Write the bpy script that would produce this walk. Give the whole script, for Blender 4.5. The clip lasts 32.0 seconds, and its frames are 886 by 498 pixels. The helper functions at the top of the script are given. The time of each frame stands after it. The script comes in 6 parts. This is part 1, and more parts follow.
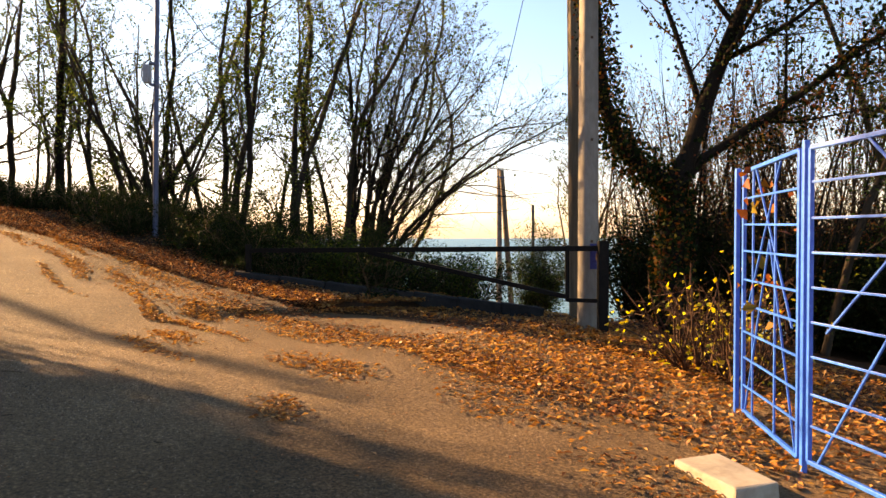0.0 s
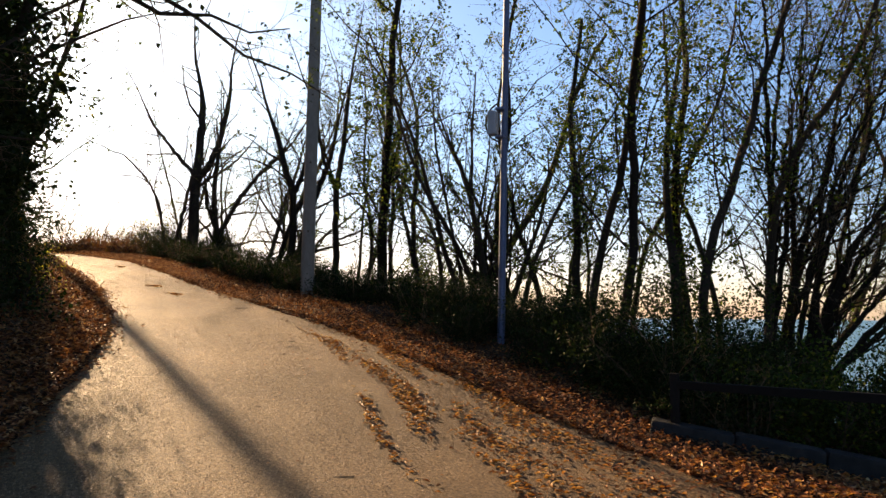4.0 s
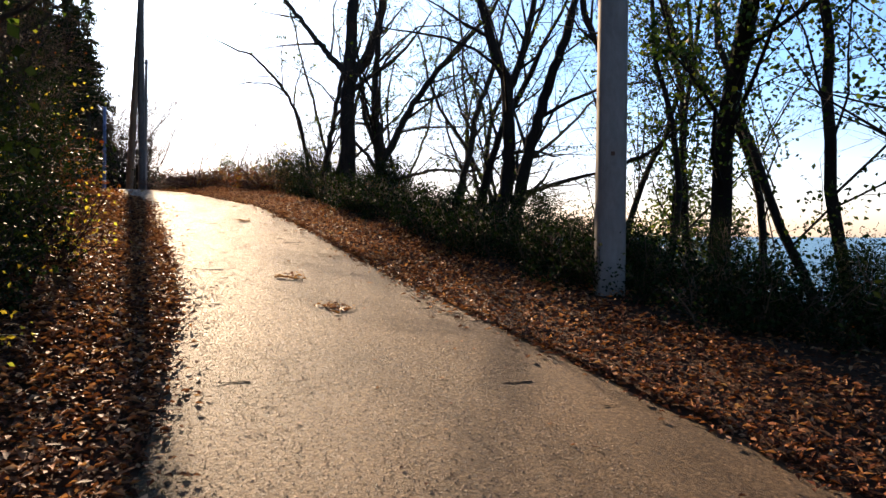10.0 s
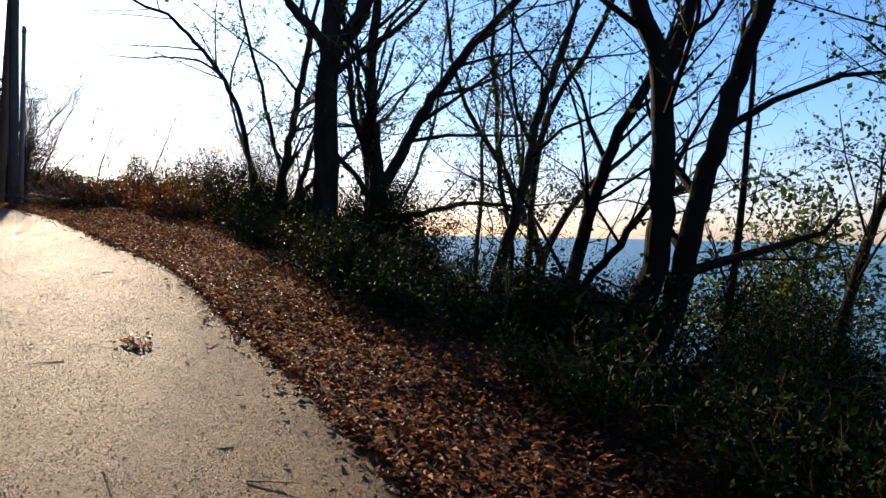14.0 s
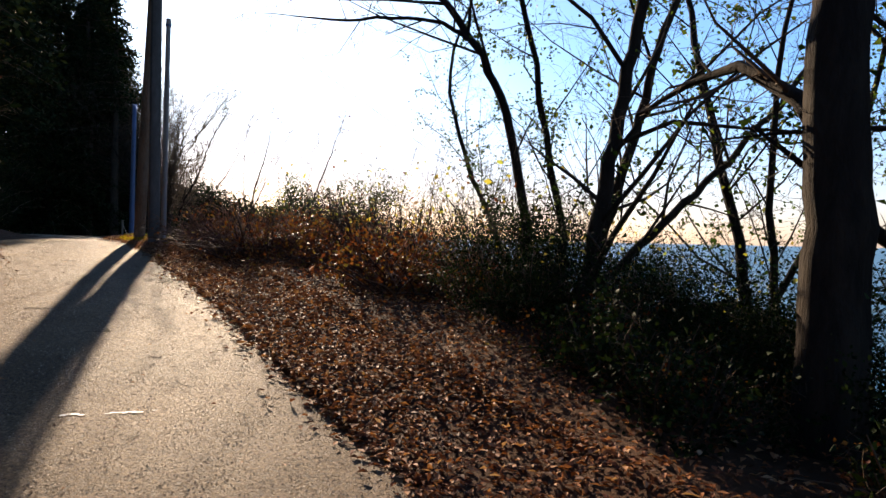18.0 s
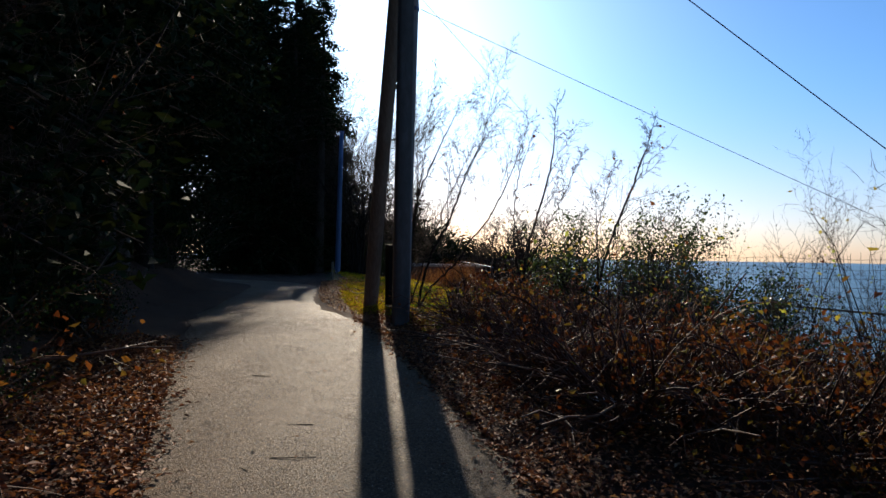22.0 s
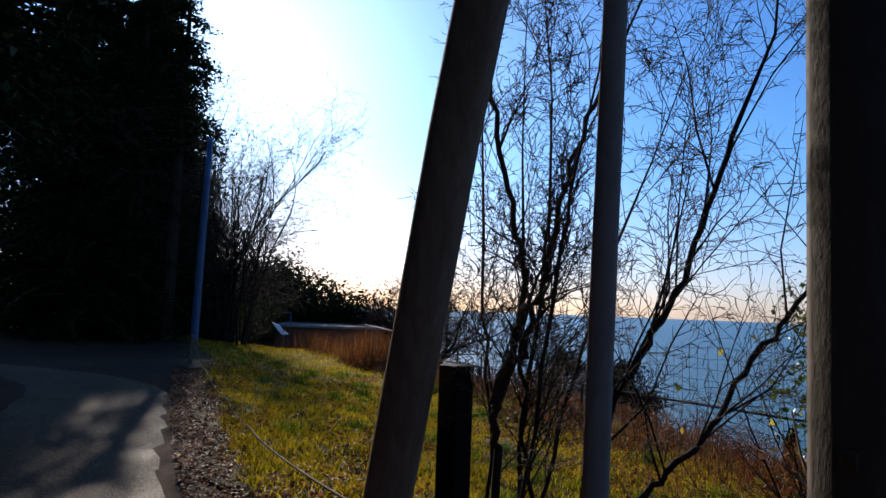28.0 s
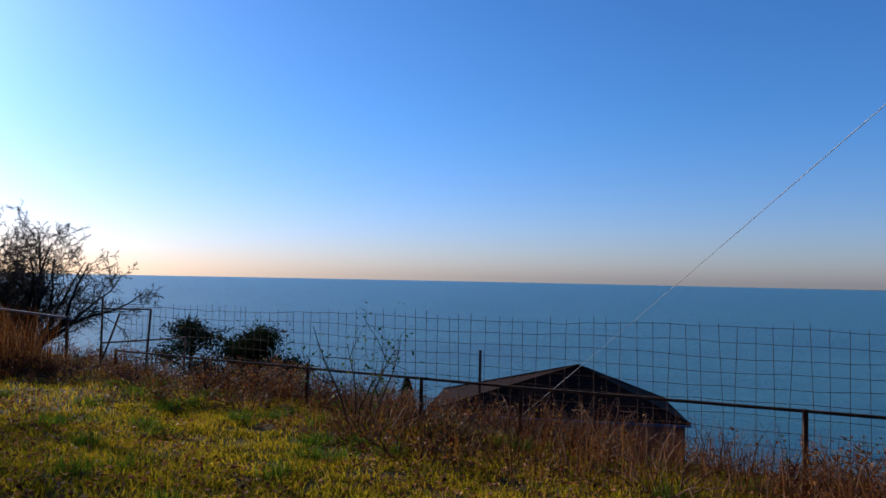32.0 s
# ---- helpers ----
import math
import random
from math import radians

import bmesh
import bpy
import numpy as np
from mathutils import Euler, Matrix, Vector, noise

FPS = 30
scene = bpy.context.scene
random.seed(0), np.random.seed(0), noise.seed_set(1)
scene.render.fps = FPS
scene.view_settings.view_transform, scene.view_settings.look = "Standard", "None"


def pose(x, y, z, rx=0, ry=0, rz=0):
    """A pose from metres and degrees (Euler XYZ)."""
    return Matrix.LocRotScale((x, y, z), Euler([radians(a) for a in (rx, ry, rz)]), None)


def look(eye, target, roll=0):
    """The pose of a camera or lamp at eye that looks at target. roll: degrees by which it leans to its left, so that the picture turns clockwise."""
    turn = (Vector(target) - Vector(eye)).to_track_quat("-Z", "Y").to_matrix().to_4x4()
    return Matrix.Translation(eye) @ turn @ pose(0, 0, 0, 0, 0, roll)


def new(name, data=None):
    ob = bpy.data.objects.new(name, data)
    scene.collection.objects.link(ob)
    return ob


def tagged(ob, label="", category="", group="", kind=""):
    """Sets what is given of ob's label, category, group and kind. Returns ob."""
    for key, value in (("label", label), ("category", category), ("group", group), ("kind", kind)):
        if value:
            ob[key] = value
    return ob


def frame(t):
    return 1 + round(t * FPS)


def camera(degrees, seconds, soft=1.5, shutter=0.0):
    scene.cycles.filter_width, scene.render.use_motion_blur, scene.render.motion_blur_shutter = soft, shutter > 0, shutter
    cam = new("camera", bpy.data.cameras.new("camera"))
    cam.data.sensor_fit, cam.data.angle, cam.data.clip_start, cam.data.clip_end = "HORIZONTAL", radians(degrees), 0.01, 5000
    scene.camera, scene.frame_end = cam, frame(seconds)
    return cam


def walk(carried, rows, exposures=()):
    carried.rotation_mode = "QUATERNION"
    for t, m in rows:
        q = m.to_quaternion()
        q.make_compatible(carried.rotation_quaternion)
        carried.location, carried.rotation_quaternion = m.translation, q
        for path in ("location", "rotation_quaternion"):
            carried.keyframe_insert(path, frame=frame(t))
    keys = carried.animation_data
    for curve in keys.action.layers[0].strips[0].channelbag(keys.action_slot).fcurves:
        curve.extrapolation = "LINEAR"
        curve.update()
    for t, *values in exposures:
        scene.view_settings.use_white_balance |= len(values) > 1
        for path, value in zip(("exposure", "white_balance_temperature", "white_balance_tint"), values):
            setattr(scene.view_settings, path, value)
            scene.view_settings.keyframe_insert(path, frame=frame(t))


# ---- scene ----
from mathutils.bvhtree import BVHTree

cam = camera(66.5, 32.0)
PATH = [
    (0, (-0.0, -0.0, 1.5), (-0.001, 1.999, 1.458), -0.12),
    (0.5, (-0.266, 0.578, 1.536), (-0.164, 2.575, 1.505), -0.24),
    (1, (-0.522, 1.078, 1.59), (-0.389, 3.073, 1.596), -0.16),
    (1.5, (-0.732, 1.654, 1.668), (-0.607, 3.65, 1.7), 0.08),
    (2, (-1.058, 2.177, 1.716), (-0.974, 4.174, 1.773), 0.25),
    (2.5, (-1.312, 2.684, 1.763), (-1.386, 4.681, 1.85), 0.32),
    (3, (-1.653, 3.151, 1.796), (-1.985, 5.12, 1.918), 0.18),
    (3.5, (-2.066, 3.616, 1.832), (-2.674, 5.515, 1.994), 0.11),
    (4, (-2.459, 4.02, 1.887), (-3.262, 5.842, 2.075), 0.43),
    (4.5, (-2.882, 4.384, 1.952), (-3.851, 6.123, 2.145), 0.3),
    (6.5, (-4.746, 5.884, 2.025), (-5.569, 7.706, 2.087), -0.3),
    (7, (-5.126, 6.334, 2.09), (-5.938, 8.162, 2.096), -0.11),
    (7.5, (-5.561, 6.86, 2.168), (-6.381, 8.684, 2.111), -0.06),
    (8, (-6.001, 7.343, 2.304), (-6.879, 9.139, 2.241), 0.15),
    (8.5, (-6.428, 7.88, 2.457), (-7.37, 9.643, 2.403), 0.08),
    (9, (-6.885, 8.319, 2.588), (-7.905, 10.039, 2.537), 0.32),
    (9.5, (-7.322, 8.854, 2.676), (-8.406, 10.535, 2.627), 0.33),
    (10, (-7.902, 9.28, 2.761), (-9.056, 10.913, 2.711), 0.13),
    (10.5, (-8.407, 9.761, 2.858), (-9.611, 11.357, 2.812), 0.28),
    (11, (-8.943, 10.185, 2.985), (-10.146, 11.782, 2.94), 0.05),
    (11.5, (-9.434, 10.633, 3.087), (-10.655, 12.216, 3.049), 0.37),
    (12, (-9.958, 11.077, 3.208), (-11.239, 12.613, 3.184), 0.51),
    (12.5, (-10.492, 11.466, 3.324), (-11.756, 13.015, 3.286), 0.49),
    (13, (-11.023, 11.972, 3.427), (-12.156, 13.619, 3.367), 0.8),
    (13.5, (-11.543, 12.384, 3.542), (-12.575, 14.097, 3.485), 1.0),
    (14, (-12.101, 12.795, 3.672), (-13.075, 14.541, 3.621), 1.01),
    (14.5, (-12.745, 13.114, 3.805), (-13.732, 14.853, 3.765), 1.19),
    (15, (-13.377, 13.495, 3.916), (-14.454, 15.179, 3.868), 1.07),
    (15.5, (-14.0, 13.761, 3.965), (-15.182, 15.373, 3.923), 0.54),
    (17.5, (-16.431, 15.291, 4.297), (-17.66, 16.869, 4.258), 1.19),
    (18, (-17.087, 15.714, 4.425), (-18.35, 17.264, 4.385), 1.04),
    (18.5, (-17.772, 15.993, 4.516), (-19.107, 17.483, 4.51), 1.43),
    (19, (-18.448, 16.288, 4.624), (-19.906, 17.658, 4.601), 1.45),
    (19.5, (-19.193, 16.487, 4.733), (-20.749, 17.743, 4.722), 1.3),
    (20, (-19.897, 16.658, 4.833), (-21.541, 17.795, 4.836), 1.19),
    (20.5, (-20.583, 16.88, 4.934), (-22.274, 17.947, 4.95), 0.92),
    (21, (-21.278, 17.116, 5.033), (-22.964, 18.19, 5.049), 0.9),
    (21.5, (-21.989, 17.45, 5.107), (-23.64, 18.579, 5.129), 0.92),
    (22, (-22.689, 17.722, 5.182), (-24.305, 18.901, 5.193), 0.84),
    (22.5, (-23.366, 17.994, 5.242), (-24.924, 19.249, 5.248), 0.92),
    (23, (-23.989, 18.219, 5.288), (-25.468, 19.566, 5.292), 0.7),
    (23.5, (-24.544, 18.505, 5.324), (-25.951, 19.926, 5.352), 0.69),
    (24, (-25.177, 18.78, 5.348), (-26.542, 20.241, 5.397), 0.49),
    (24.5, (-25.816, 19.18, 5.415), (-27.127, 20.688, 5.494), 0.43),
    (26.5, (-28.445, 20.451, 5.513), (-29.698, 22.003, 5.665), 2.19),
    (27, (-29.105, 20.702, 5.523), (-30.392, 22.223, 5.694), 1.84),
    (27.5, (-29.755, 21.027, 5.555), (-31.082, 22.513, 5.729), 2.26),
    (28, (-30.417, 21.264, 5.596), (-31.749, 22.747, 5.764), 2.12),
    (28.5, (-31.059, 21.568, 5.621), (-32.335, 23.101, 5.768), 1.95),
    (29, (-31.713, 21.813, 5.626), (-32.874, 23.434, 5.768), 1.66),
    (29.5, (-32.37, 22.068, 5.636), (-33.387, 23.786, 5.764), 1.55),
    (30, (-33.09, 22.328, 5.656), (-33.95, 24.13, 5.771), 1.42),
    (30.5, (-33.719, 22.616, 5.644), (-34.423, 24.486, 5.744), 1.14),
    (31, (-34.346, 22.862, 5.649), (-34.914, 24.778, 5.735), 0.96),
    (31.5, (-34.93, 23.151, 5.62), (-35.342, 25.106, 5.699), 0.96),
    (32, (-35.534, 23.45, 5.607), (-35.77, 25.434, 5.689), 1.16),
]
walk(cam, [(t, look(eye, target, roll)) for t, eye, target, roll in PATH], exposures=[(0, 2.3, 14000, 24), (2, 2.25, 13000, 24), (4.5, 1.4, 9200, 18), (7, 1.4, 8300, 18), (10, 1.6, 7500, 17), (13, 1.1, 6600, 14), (18, 1.15, 7000, 15), (20, 0.75, 6600, 13), (22.5, 0.35, 5900, 9), (27, 0.3, 5500, 10), (28.5, 0.45, 5600, 12), (30, 0.18, 5000, 10), (32, 0.3, 5450, 12)])

# ---- light: low winter sun ahead and to the left of the road, clear sky ----
SUN_AZ, SUN_EL = 59.15, 21.0            # degrees to the left of +y, and up
to_sun = Vector((-math.sin(radians(SUN_AZ)) * math.cos(radians(SUN_EL)), math.cos(radians(SUN_AZ)) * math.cos(radians(SUN_EL)), math.sin(radians(SUN_EL))))
world = bpy.data.worlds.new("sky")
scene.world = world
world.use_nodes = True
wn = world.node_tree
wn.nodes.clear()
sky = wn.nodes.new("ShaderNodeTexSky")
sky.sky_type, sky.sun_disc = "NISHITA", False
sky.sun_elevation, sky.sun_rotation = radians(SUN_EL), radians(-SUN_AZ)
sky.air_density, sky.dust_density, sky.ozone_density, sky.altitude = 1.0, 0.7, 2.6, 50
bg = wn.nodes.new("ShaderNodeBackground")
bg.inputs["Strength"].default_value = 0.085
wout = wn.nodes.new("ShaderNodeOutputWorld")
hs = wn.nodes.new("ShaderNodeHueSaturation")
hs.inputs["Saturation"].default_value = 1.1
wn.links.new(sky.outputs[0], hs.inputs["Color"])
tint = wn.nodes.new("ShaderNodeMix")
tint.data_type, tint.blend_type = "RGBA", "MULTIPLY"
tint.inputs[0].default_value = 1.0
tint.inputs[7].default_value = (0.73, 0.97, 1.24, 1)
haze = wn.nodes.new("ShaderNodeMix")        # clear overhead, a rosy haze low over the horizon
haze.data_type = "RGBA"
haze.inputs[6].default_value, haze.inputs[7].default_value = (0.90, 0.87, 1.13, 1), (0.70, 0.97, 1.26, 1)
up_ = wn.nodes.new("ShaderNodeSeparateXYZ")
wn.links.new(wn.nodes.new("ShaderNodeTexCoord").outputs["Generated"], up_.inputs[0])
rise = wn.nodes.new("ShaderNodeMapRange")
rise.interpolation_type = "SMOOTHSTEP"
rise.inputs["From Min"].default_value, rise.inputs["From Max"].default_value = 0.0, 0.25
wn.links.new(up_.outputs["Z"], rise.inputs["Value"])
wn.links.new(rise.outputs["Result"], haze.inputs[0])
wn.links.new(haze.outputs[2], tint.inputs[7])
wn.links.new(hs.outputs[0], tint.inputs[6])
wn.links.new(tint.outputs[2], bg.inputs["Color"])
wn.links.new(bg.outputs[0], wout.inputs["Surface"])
sun = new("sun", bpy.data.lights.new("sun", "SUN"))
sun.data.energy, sun.data.angle, sun.data.color = 5.0, radians(0.53), (1.0, 0.82, 0.6)
sun.matrix_world = to_sun.to_track_quat("Z", "Y").to_matrix().to_4x4()


# ---- materials ----
def nodes_of(name):
    m = bpy.data.materials.new(name)
    m.use_nodes = True
    return m, m.node_tree, m.node_tree.nodes["Principled BSDF"]


def ramp(nt, stops):
    r = nt.nodes.new("ShaderNodeValToRGB")
    e = r.color_ramp.elements
    while len(e) < len(stops):
        e.new(0.5)
    for el, (at, c) in zip(e, stops):
        el.position, el.color = at, (*c, 1)
    return r


def noise_tex(nt, coord, scale, detail=5, rough=0.6, stretch=None, distort=0.0):
    n = nt.nodes.new("ShaderNodeTexNoise")
    n.inputs["Scale"].default_value, n.inputs["Detail"].default_value, n.inputs["Roughness"].default_value = scale, detail, rough
    n.inputs["Distortion"].default_value = distort
    if stretch:
        mp = nt.nodes.new("ShaderNodeMapping")
        mp.inputs["Scale"].default_value = stretch
        nt.links.new(coord, mp.inputs["Vector"])
        coord = mp.outputs[0]
    nt.links.new(coord, n.inputs["Vector"])
    return n


def math_node(nt, op, a, b):
    m = nt.nodes.new("ShaderNodeMath")
    m.operation = op
    for socket, v in zip(m.inputs, (a, b)):
        if isinstance(v, (int, float)):
            socket.default_value = v
        else:
            nt.links.new(v, socket)
    return m.outputs[0]


def surface(name, stops, big=0.7, small=14.0, fine=90.0, rough=0.85, bump=0.3, depth=0.01, metal=0.0, stretch=None, mix=0.5, vary=0.0, rough_var=0.0, spec=0.15):
    """Two scales of colour noise through a ramp, with relief at the small and the fine scale."""
    m, nt, b = nodes_of(name)
    co = nt.nodes.new("ShaderNodeTexCoord").outputs["Object"]
    n1, n2 = noise_tex(nt, co, big, 4, 0.6, stretch), noise_tex(nt, co, small, 6, 0.7, stretch, 0.3)
    f = math_node(nt, "ADD", math_node(nt, "MULTIPLY", n1.outputs["Fac"], 1 - mix), math_node(nt, "MULTIPLY", n2.outputs["Fac"], mix))
    if vary:
        info = nt.nodes.new("ShaderNodeObjectInfo")
        f = math_node(nt, "ADD", f, math_node(nt, "MULTIPLY", math_node(nt, "SUBTRACT", info.outputs["Random"], 0.5), vary))
    r = ramp(nt, stops)
    nt.links.new(f, r.inputs["Fac"])
    nt.links.new(r.outputs["Color"], b.inputs["Base Color"])
    b.inputs["Roughness"].default_value, b.inputs["Metallic"].default_value = rough, metal
    b.inputs["Specular IOR Level"].default_value = spec
    if rough_var:
        nt.links.new(math_node(nt, "ADD", math_node(nt, "MULTIPLY", n2.outputs["Fac"], rough_var), rough - rough_var / 2), b.inputs["Roughness"])
    n3 = noise_tex(nt, co, fine, 4, 0.7, stretch)
    bp = nt.nodes.new("ShaderNodeBump")
    bp.inputs["Strength"].default_value, bp.inputs["Distance"].default_value = bump, depth
    nt.links.new(math_node(nt, "ADD", n2.outputs["Fac"], math_node(nt, "MULTIPLY", n3.outputs["Fac"], 0.6)), bp.inputs["Height"])
    nt.links.new(bp.outputs[0], b.inputs["Normal"])
    return m


def leafy(name, stops, rough=0.5, through_it=0.45, patch=1.5, glow=1.0, spec=0.2, patch_w=0.25):
    """Thin leaves: each its own tone, light showing through."""
    m, nt, b = nodes_of(name)
    geo = nt.nodes.new("ShaderNodeNewGeometry")
    co = nt.nodes.new("ShaderNodeTexCoord").outputs["Object"]
    n = noise_tex(nt, co, patch, 3)
    f = math_node(nt, "ADD", math_node(nt, "MULTIPLY", geo.outputs["Random Per Island"], 1 - patch_w), math_node(nt, "MULTIPLY", n.outputs["Fac"], patch_w))
    r = ramp(nt, stops)
    nt.links.new(f, r.inputs["Fac"])
    nt.links.new(r.outputs["Color"], b.inputs["Base Color"])
    b.inputs["Roughness"].default_value = rough
    t = nt.nodes.new("ShaderNodeBsdfTranslucent")
    b.inputs["Specular IOR Level"].default_value = spec
    lit = nt.nodes.new("ShaderNodeMix")        # light that has passed through a leaf is yellower and stronger
    lit.data_type, lit.blend_type = "RGBA", "MULTIPLY"
    lit.inputs[0].default_value = 1.0
    lit.inputs[7].default_value = (glow, glow * 1.05, glow * 0.7, 1)
    nt.links.new(r.outputs["Color"], lit.inputs[6])
    nt.links.new(lit.outputs[2], t.inputs["Color"])
    mx = nt.nodes.new("ShaderNodeMixShader")
    mx.inputs[0].default_value = through_it
    out = nt.nodes["Material Output"]
    nt.links.new(b.outputs[0], mx.inputs[1])
    nt.links.new(t.outputs[0], mx.inputs[2])
    nt.links.new(mx.outputs[0], out.inputs["Surface"])
    return m


ASPHALT = surface("asphalt", [(0.36, (0.03, 0.017, 0.009)), (0.46, (0.115, 0.068, 0.034)), (0.54, (0.195, 0.118, 0.06)), (0.66, (0.44, 0.29, 0.165))], 0.6, 48, 170, 0.68, 1.0, 0.05, rough_var=0.3, mix=0.74, spec=0.13)
SOIL = surface("leaf_soil", [(0.3, (0.022, 0.01, 0.005)), (0.5, (0.055, 0.024, 0.011)), (0.7, (0.11, 0.048, 0.02))], 0.4, 12, 60, 0.95, 0.8, 0.03)
TURF = surface("turf_soil", [(0.3, (0.02, 0.02, 0.005)), (0.5, (0.05, 0.042, 0.008)), (0.72, (0.09, 0.055, 0.018))], 0.35, 6, 60, 0.95, 0.8, 0.03)
BARK = surface("bark", [(0.3, (0.009, 0.0065, 0.005)), (0.5, (0.024, 0.017, 0.012)), (0.72, (0.065, 0.048, 0.032))], 1.2, 7, 40, 0.95, 1.0, 0.03, stretch=(1, 1, 0.25), vary=0.25)
TWIG = surface("twig_bark", [(0.3, (0.025, 0.016, 0.01)), (0.5, (0.065, 0.043, 0.026)), (0.72, (0.14, 0.095, 0.06))], 0.8, 10, 60, 0.8, 0.3, 0.004, vary=0.3)
CANE = surface("dry_cane", [(0.3, (0.03, 0.013, 0.008)), (0.5, (0.07, 0.032, 0.018)), (0.72, (0.17, 0.09, 0.05))], 1.0, 8, 60, 0.7, 0.2, 0.004, vary=0.4)
CONCRETE = surface("pole_concrete", [(0.28, (0.12, 0.105, 0.088)), (0.5, (0.21, 0.185, 0.158)), (0.72, (0.3, 0.27, 0.235))], 0.8, 12, 90, 0.85, 0.5, 0.006, stretch=(1, 1, 0.4))
# darker copy of the pole concrete: the backlit pole's shade is in the colour
SHADED_CONCRETE = surface("shaded_pole_concrete", [(0.28, (0.05, 0.04, 0.032)), (0.5, (0.095, 0.078, 0.064)), (0.72, (0.16, 0.135, 0.115))], 0.8, 12, 90, 0.85, 0.5, 0.006, stretch=(1, 1, 0.4))
BRACE = surface("weathered_pole", [(0.28, (0.075, 0.05, 0.032)), (0.5, (0.14, 0.1, 0.066)), (0.72, (0.24, 0.185, 0.13))], 0.9, 10, 60, 0.85, 0.6, 0.008, stretch=(3, 3, 0.2))
# kerb concrete darkened to hold the shadow on its facing side
KERB = surface("shadowed_concrete", [(0.3, (0.008, 0.009, 0.01)), (0.5, (0.02, 0.021, 0.022)), (0.75, (0.05, 0.05, 0.045))], 1.0, 10, 60, 0.9, 0.7, 0.015)
SLAB = surface("pale_concrete", [(0.25, (0.16, 0.13, 0.1)), (0.5, (0.28, 0.24, 0.19)), (0.75, (0.4, 0.36, 0.29))], 2, 14, 80, 0.9, 0.5, 0.008)
STEEL = surface("galvanised_steel", [(0.3, (0.035, 0.055, 0.11)), (0.5, (0.06, 0.09, 0.16)), (0.72, (0.12, 0.16, 0.24))], 1.5, 20, 90, 0.55, 0.15, 0.002, metal=0.2, spec=0.4)
BLUE = surface("blue_paint", [(0.25, (0.004, 0.055, 0.28)), (0.5, (0.006, 0.115, 0.5)), (0.8, (0.04, 0.24, 0.65))], 3, 25, 90, 0.42, 0.25, 0.002, spec=0.4)
GRIT = leafy("road_grit", [(0.1, (0.02, 0.012, 0.008)), (0.4, (0.1, 0.06, 0.034)), (0.7, (0.24, 0.155, 0.09)), (0.93, (0.5, 0.38, 0.26))], 0.6, 0.0)
BLACK = surface("black_paint", [(0.3, (0.005, 0.005, 0.005)), (0.55, (0.011, 0.01, 0.009)), (0.8, (0.04, 0.026, 0.018))], 2, 18, 90, 0.7, 0.25, 0.003, spec=0.06)
RUST = surface("rusty_iron", [(0.3, (0.03, 0.018, 0.012)), (0.5, (0.075, 0.042, 0.026)), (0.75, (0.15, 0.085, 0.05))], 3, 18, 90, 0.75, 0.4, 0.003)
# tile colour lowered to near black for the slope turned from the sun
ROOF = surface("shaded_roof_tile", [(0.3, (0.01, 0.006, 0.005)), (0.5, (0.02, 0.011, 0.009)), (0.75, (0.045, 0.022, 0.016))], 0.6, 6, 30, 0.9, 0.5, 0.02, spec=0.04)
PLASTER = surface("old_plaster", [(0.3, (0.07, 0.034, 0.024)), (0.5, (0.12, 0.06, 0.044)), (0.75, (0.2, 0.115, 0.085))], 0.6, 6, 40, 0.9, 0.3, 0.01)
WHITE = surface("white_plastic", [(0.2, (0.55, 0.53, 0.5)), (0.5, (0.75, 0.74, 0.71)), (0.8, (0.82, 0.81, 0.79))], 3, 15, 60, 0.6, 0.3, 0.01)
ROPE = surface("old_rope", [(0.3, (0.07, 0.06, 0.045)), (0.6, (0.16, 0.14, 0.1))], 3, 40, 120, 0.95, 0.6, 0.004)
RED = surface("red_cloth", [(0.3, (0.25, 0.02, 0.02)), (0.7, (0.5, 0.05, 0.04))], 3, 20, 80, 0.8, 0.3, 0.004)
GREYBOX = surface("grey_box", [(0.3, (0.22, 0.23, 0.25)), (0.7, (0.36, 0.37, 0.39))], 2, 20, 80, 0.5, 0.1, 0.002)
INK = surface("graffiti_ink", [(0.3, (0.02, 0.02, 0.08)), (0.7, (0.05, 0.06, 0.2))], 4, 20, 80, 0.7, 0.1, 0.001)

FALLEN = leafy("fallen_leaf", [(0.1, (0.035, 0.011, 0.007)), (0.36, (0.13, 0.044, 0.022)), (0.6, (0.28, 0.1, 0.043)), (0.82, (0.42, 0.19, 0.085)), (0.97, (0.6, 0.4, 0.24))], 0.6, 0.22, glow=1.2, spec=0.05)
GREEN = leafy("ivy_leaf", [(0.15, (0.012, 0.024, 0.006)), (0.5, (0.028, 0.052, 0.01)), (0.78, (0.07, 0.1, 0.016)), (0.96, (0.24, 0.2, 0.03))], 0.5, 0.4, glow=1.6, spec=0.08)
# leaves of undergrowth, bank and ivy, darkened to carry their shade; laurel bushes use GLOSSY
SHADE_LEAF = leafy("laurel_leaf", [(0.15, (0.006, 0.011, 0.004)), (0.55, (0.013, 0.025, 0.007)), (0.85, (0.026, 0.038, 0.01)), (0.97, (0.07, 0.08, 0.016))], 0.6, 0.12, glow=1.4, spec=0.03)
GOLDEN = leafy("bright_fallen_leaf", [(0.08, (0.06, 0.018, 0.008)), (0.3, (0.2, 0.07, 0.022)), (0.58, (0.36, 0.145, 0.042)), (0.82, (0.46, 0.23, 0.08)), (0.97, (0.58, 0.42, 0.24))], 0.5, 0.32, glow=1.3)
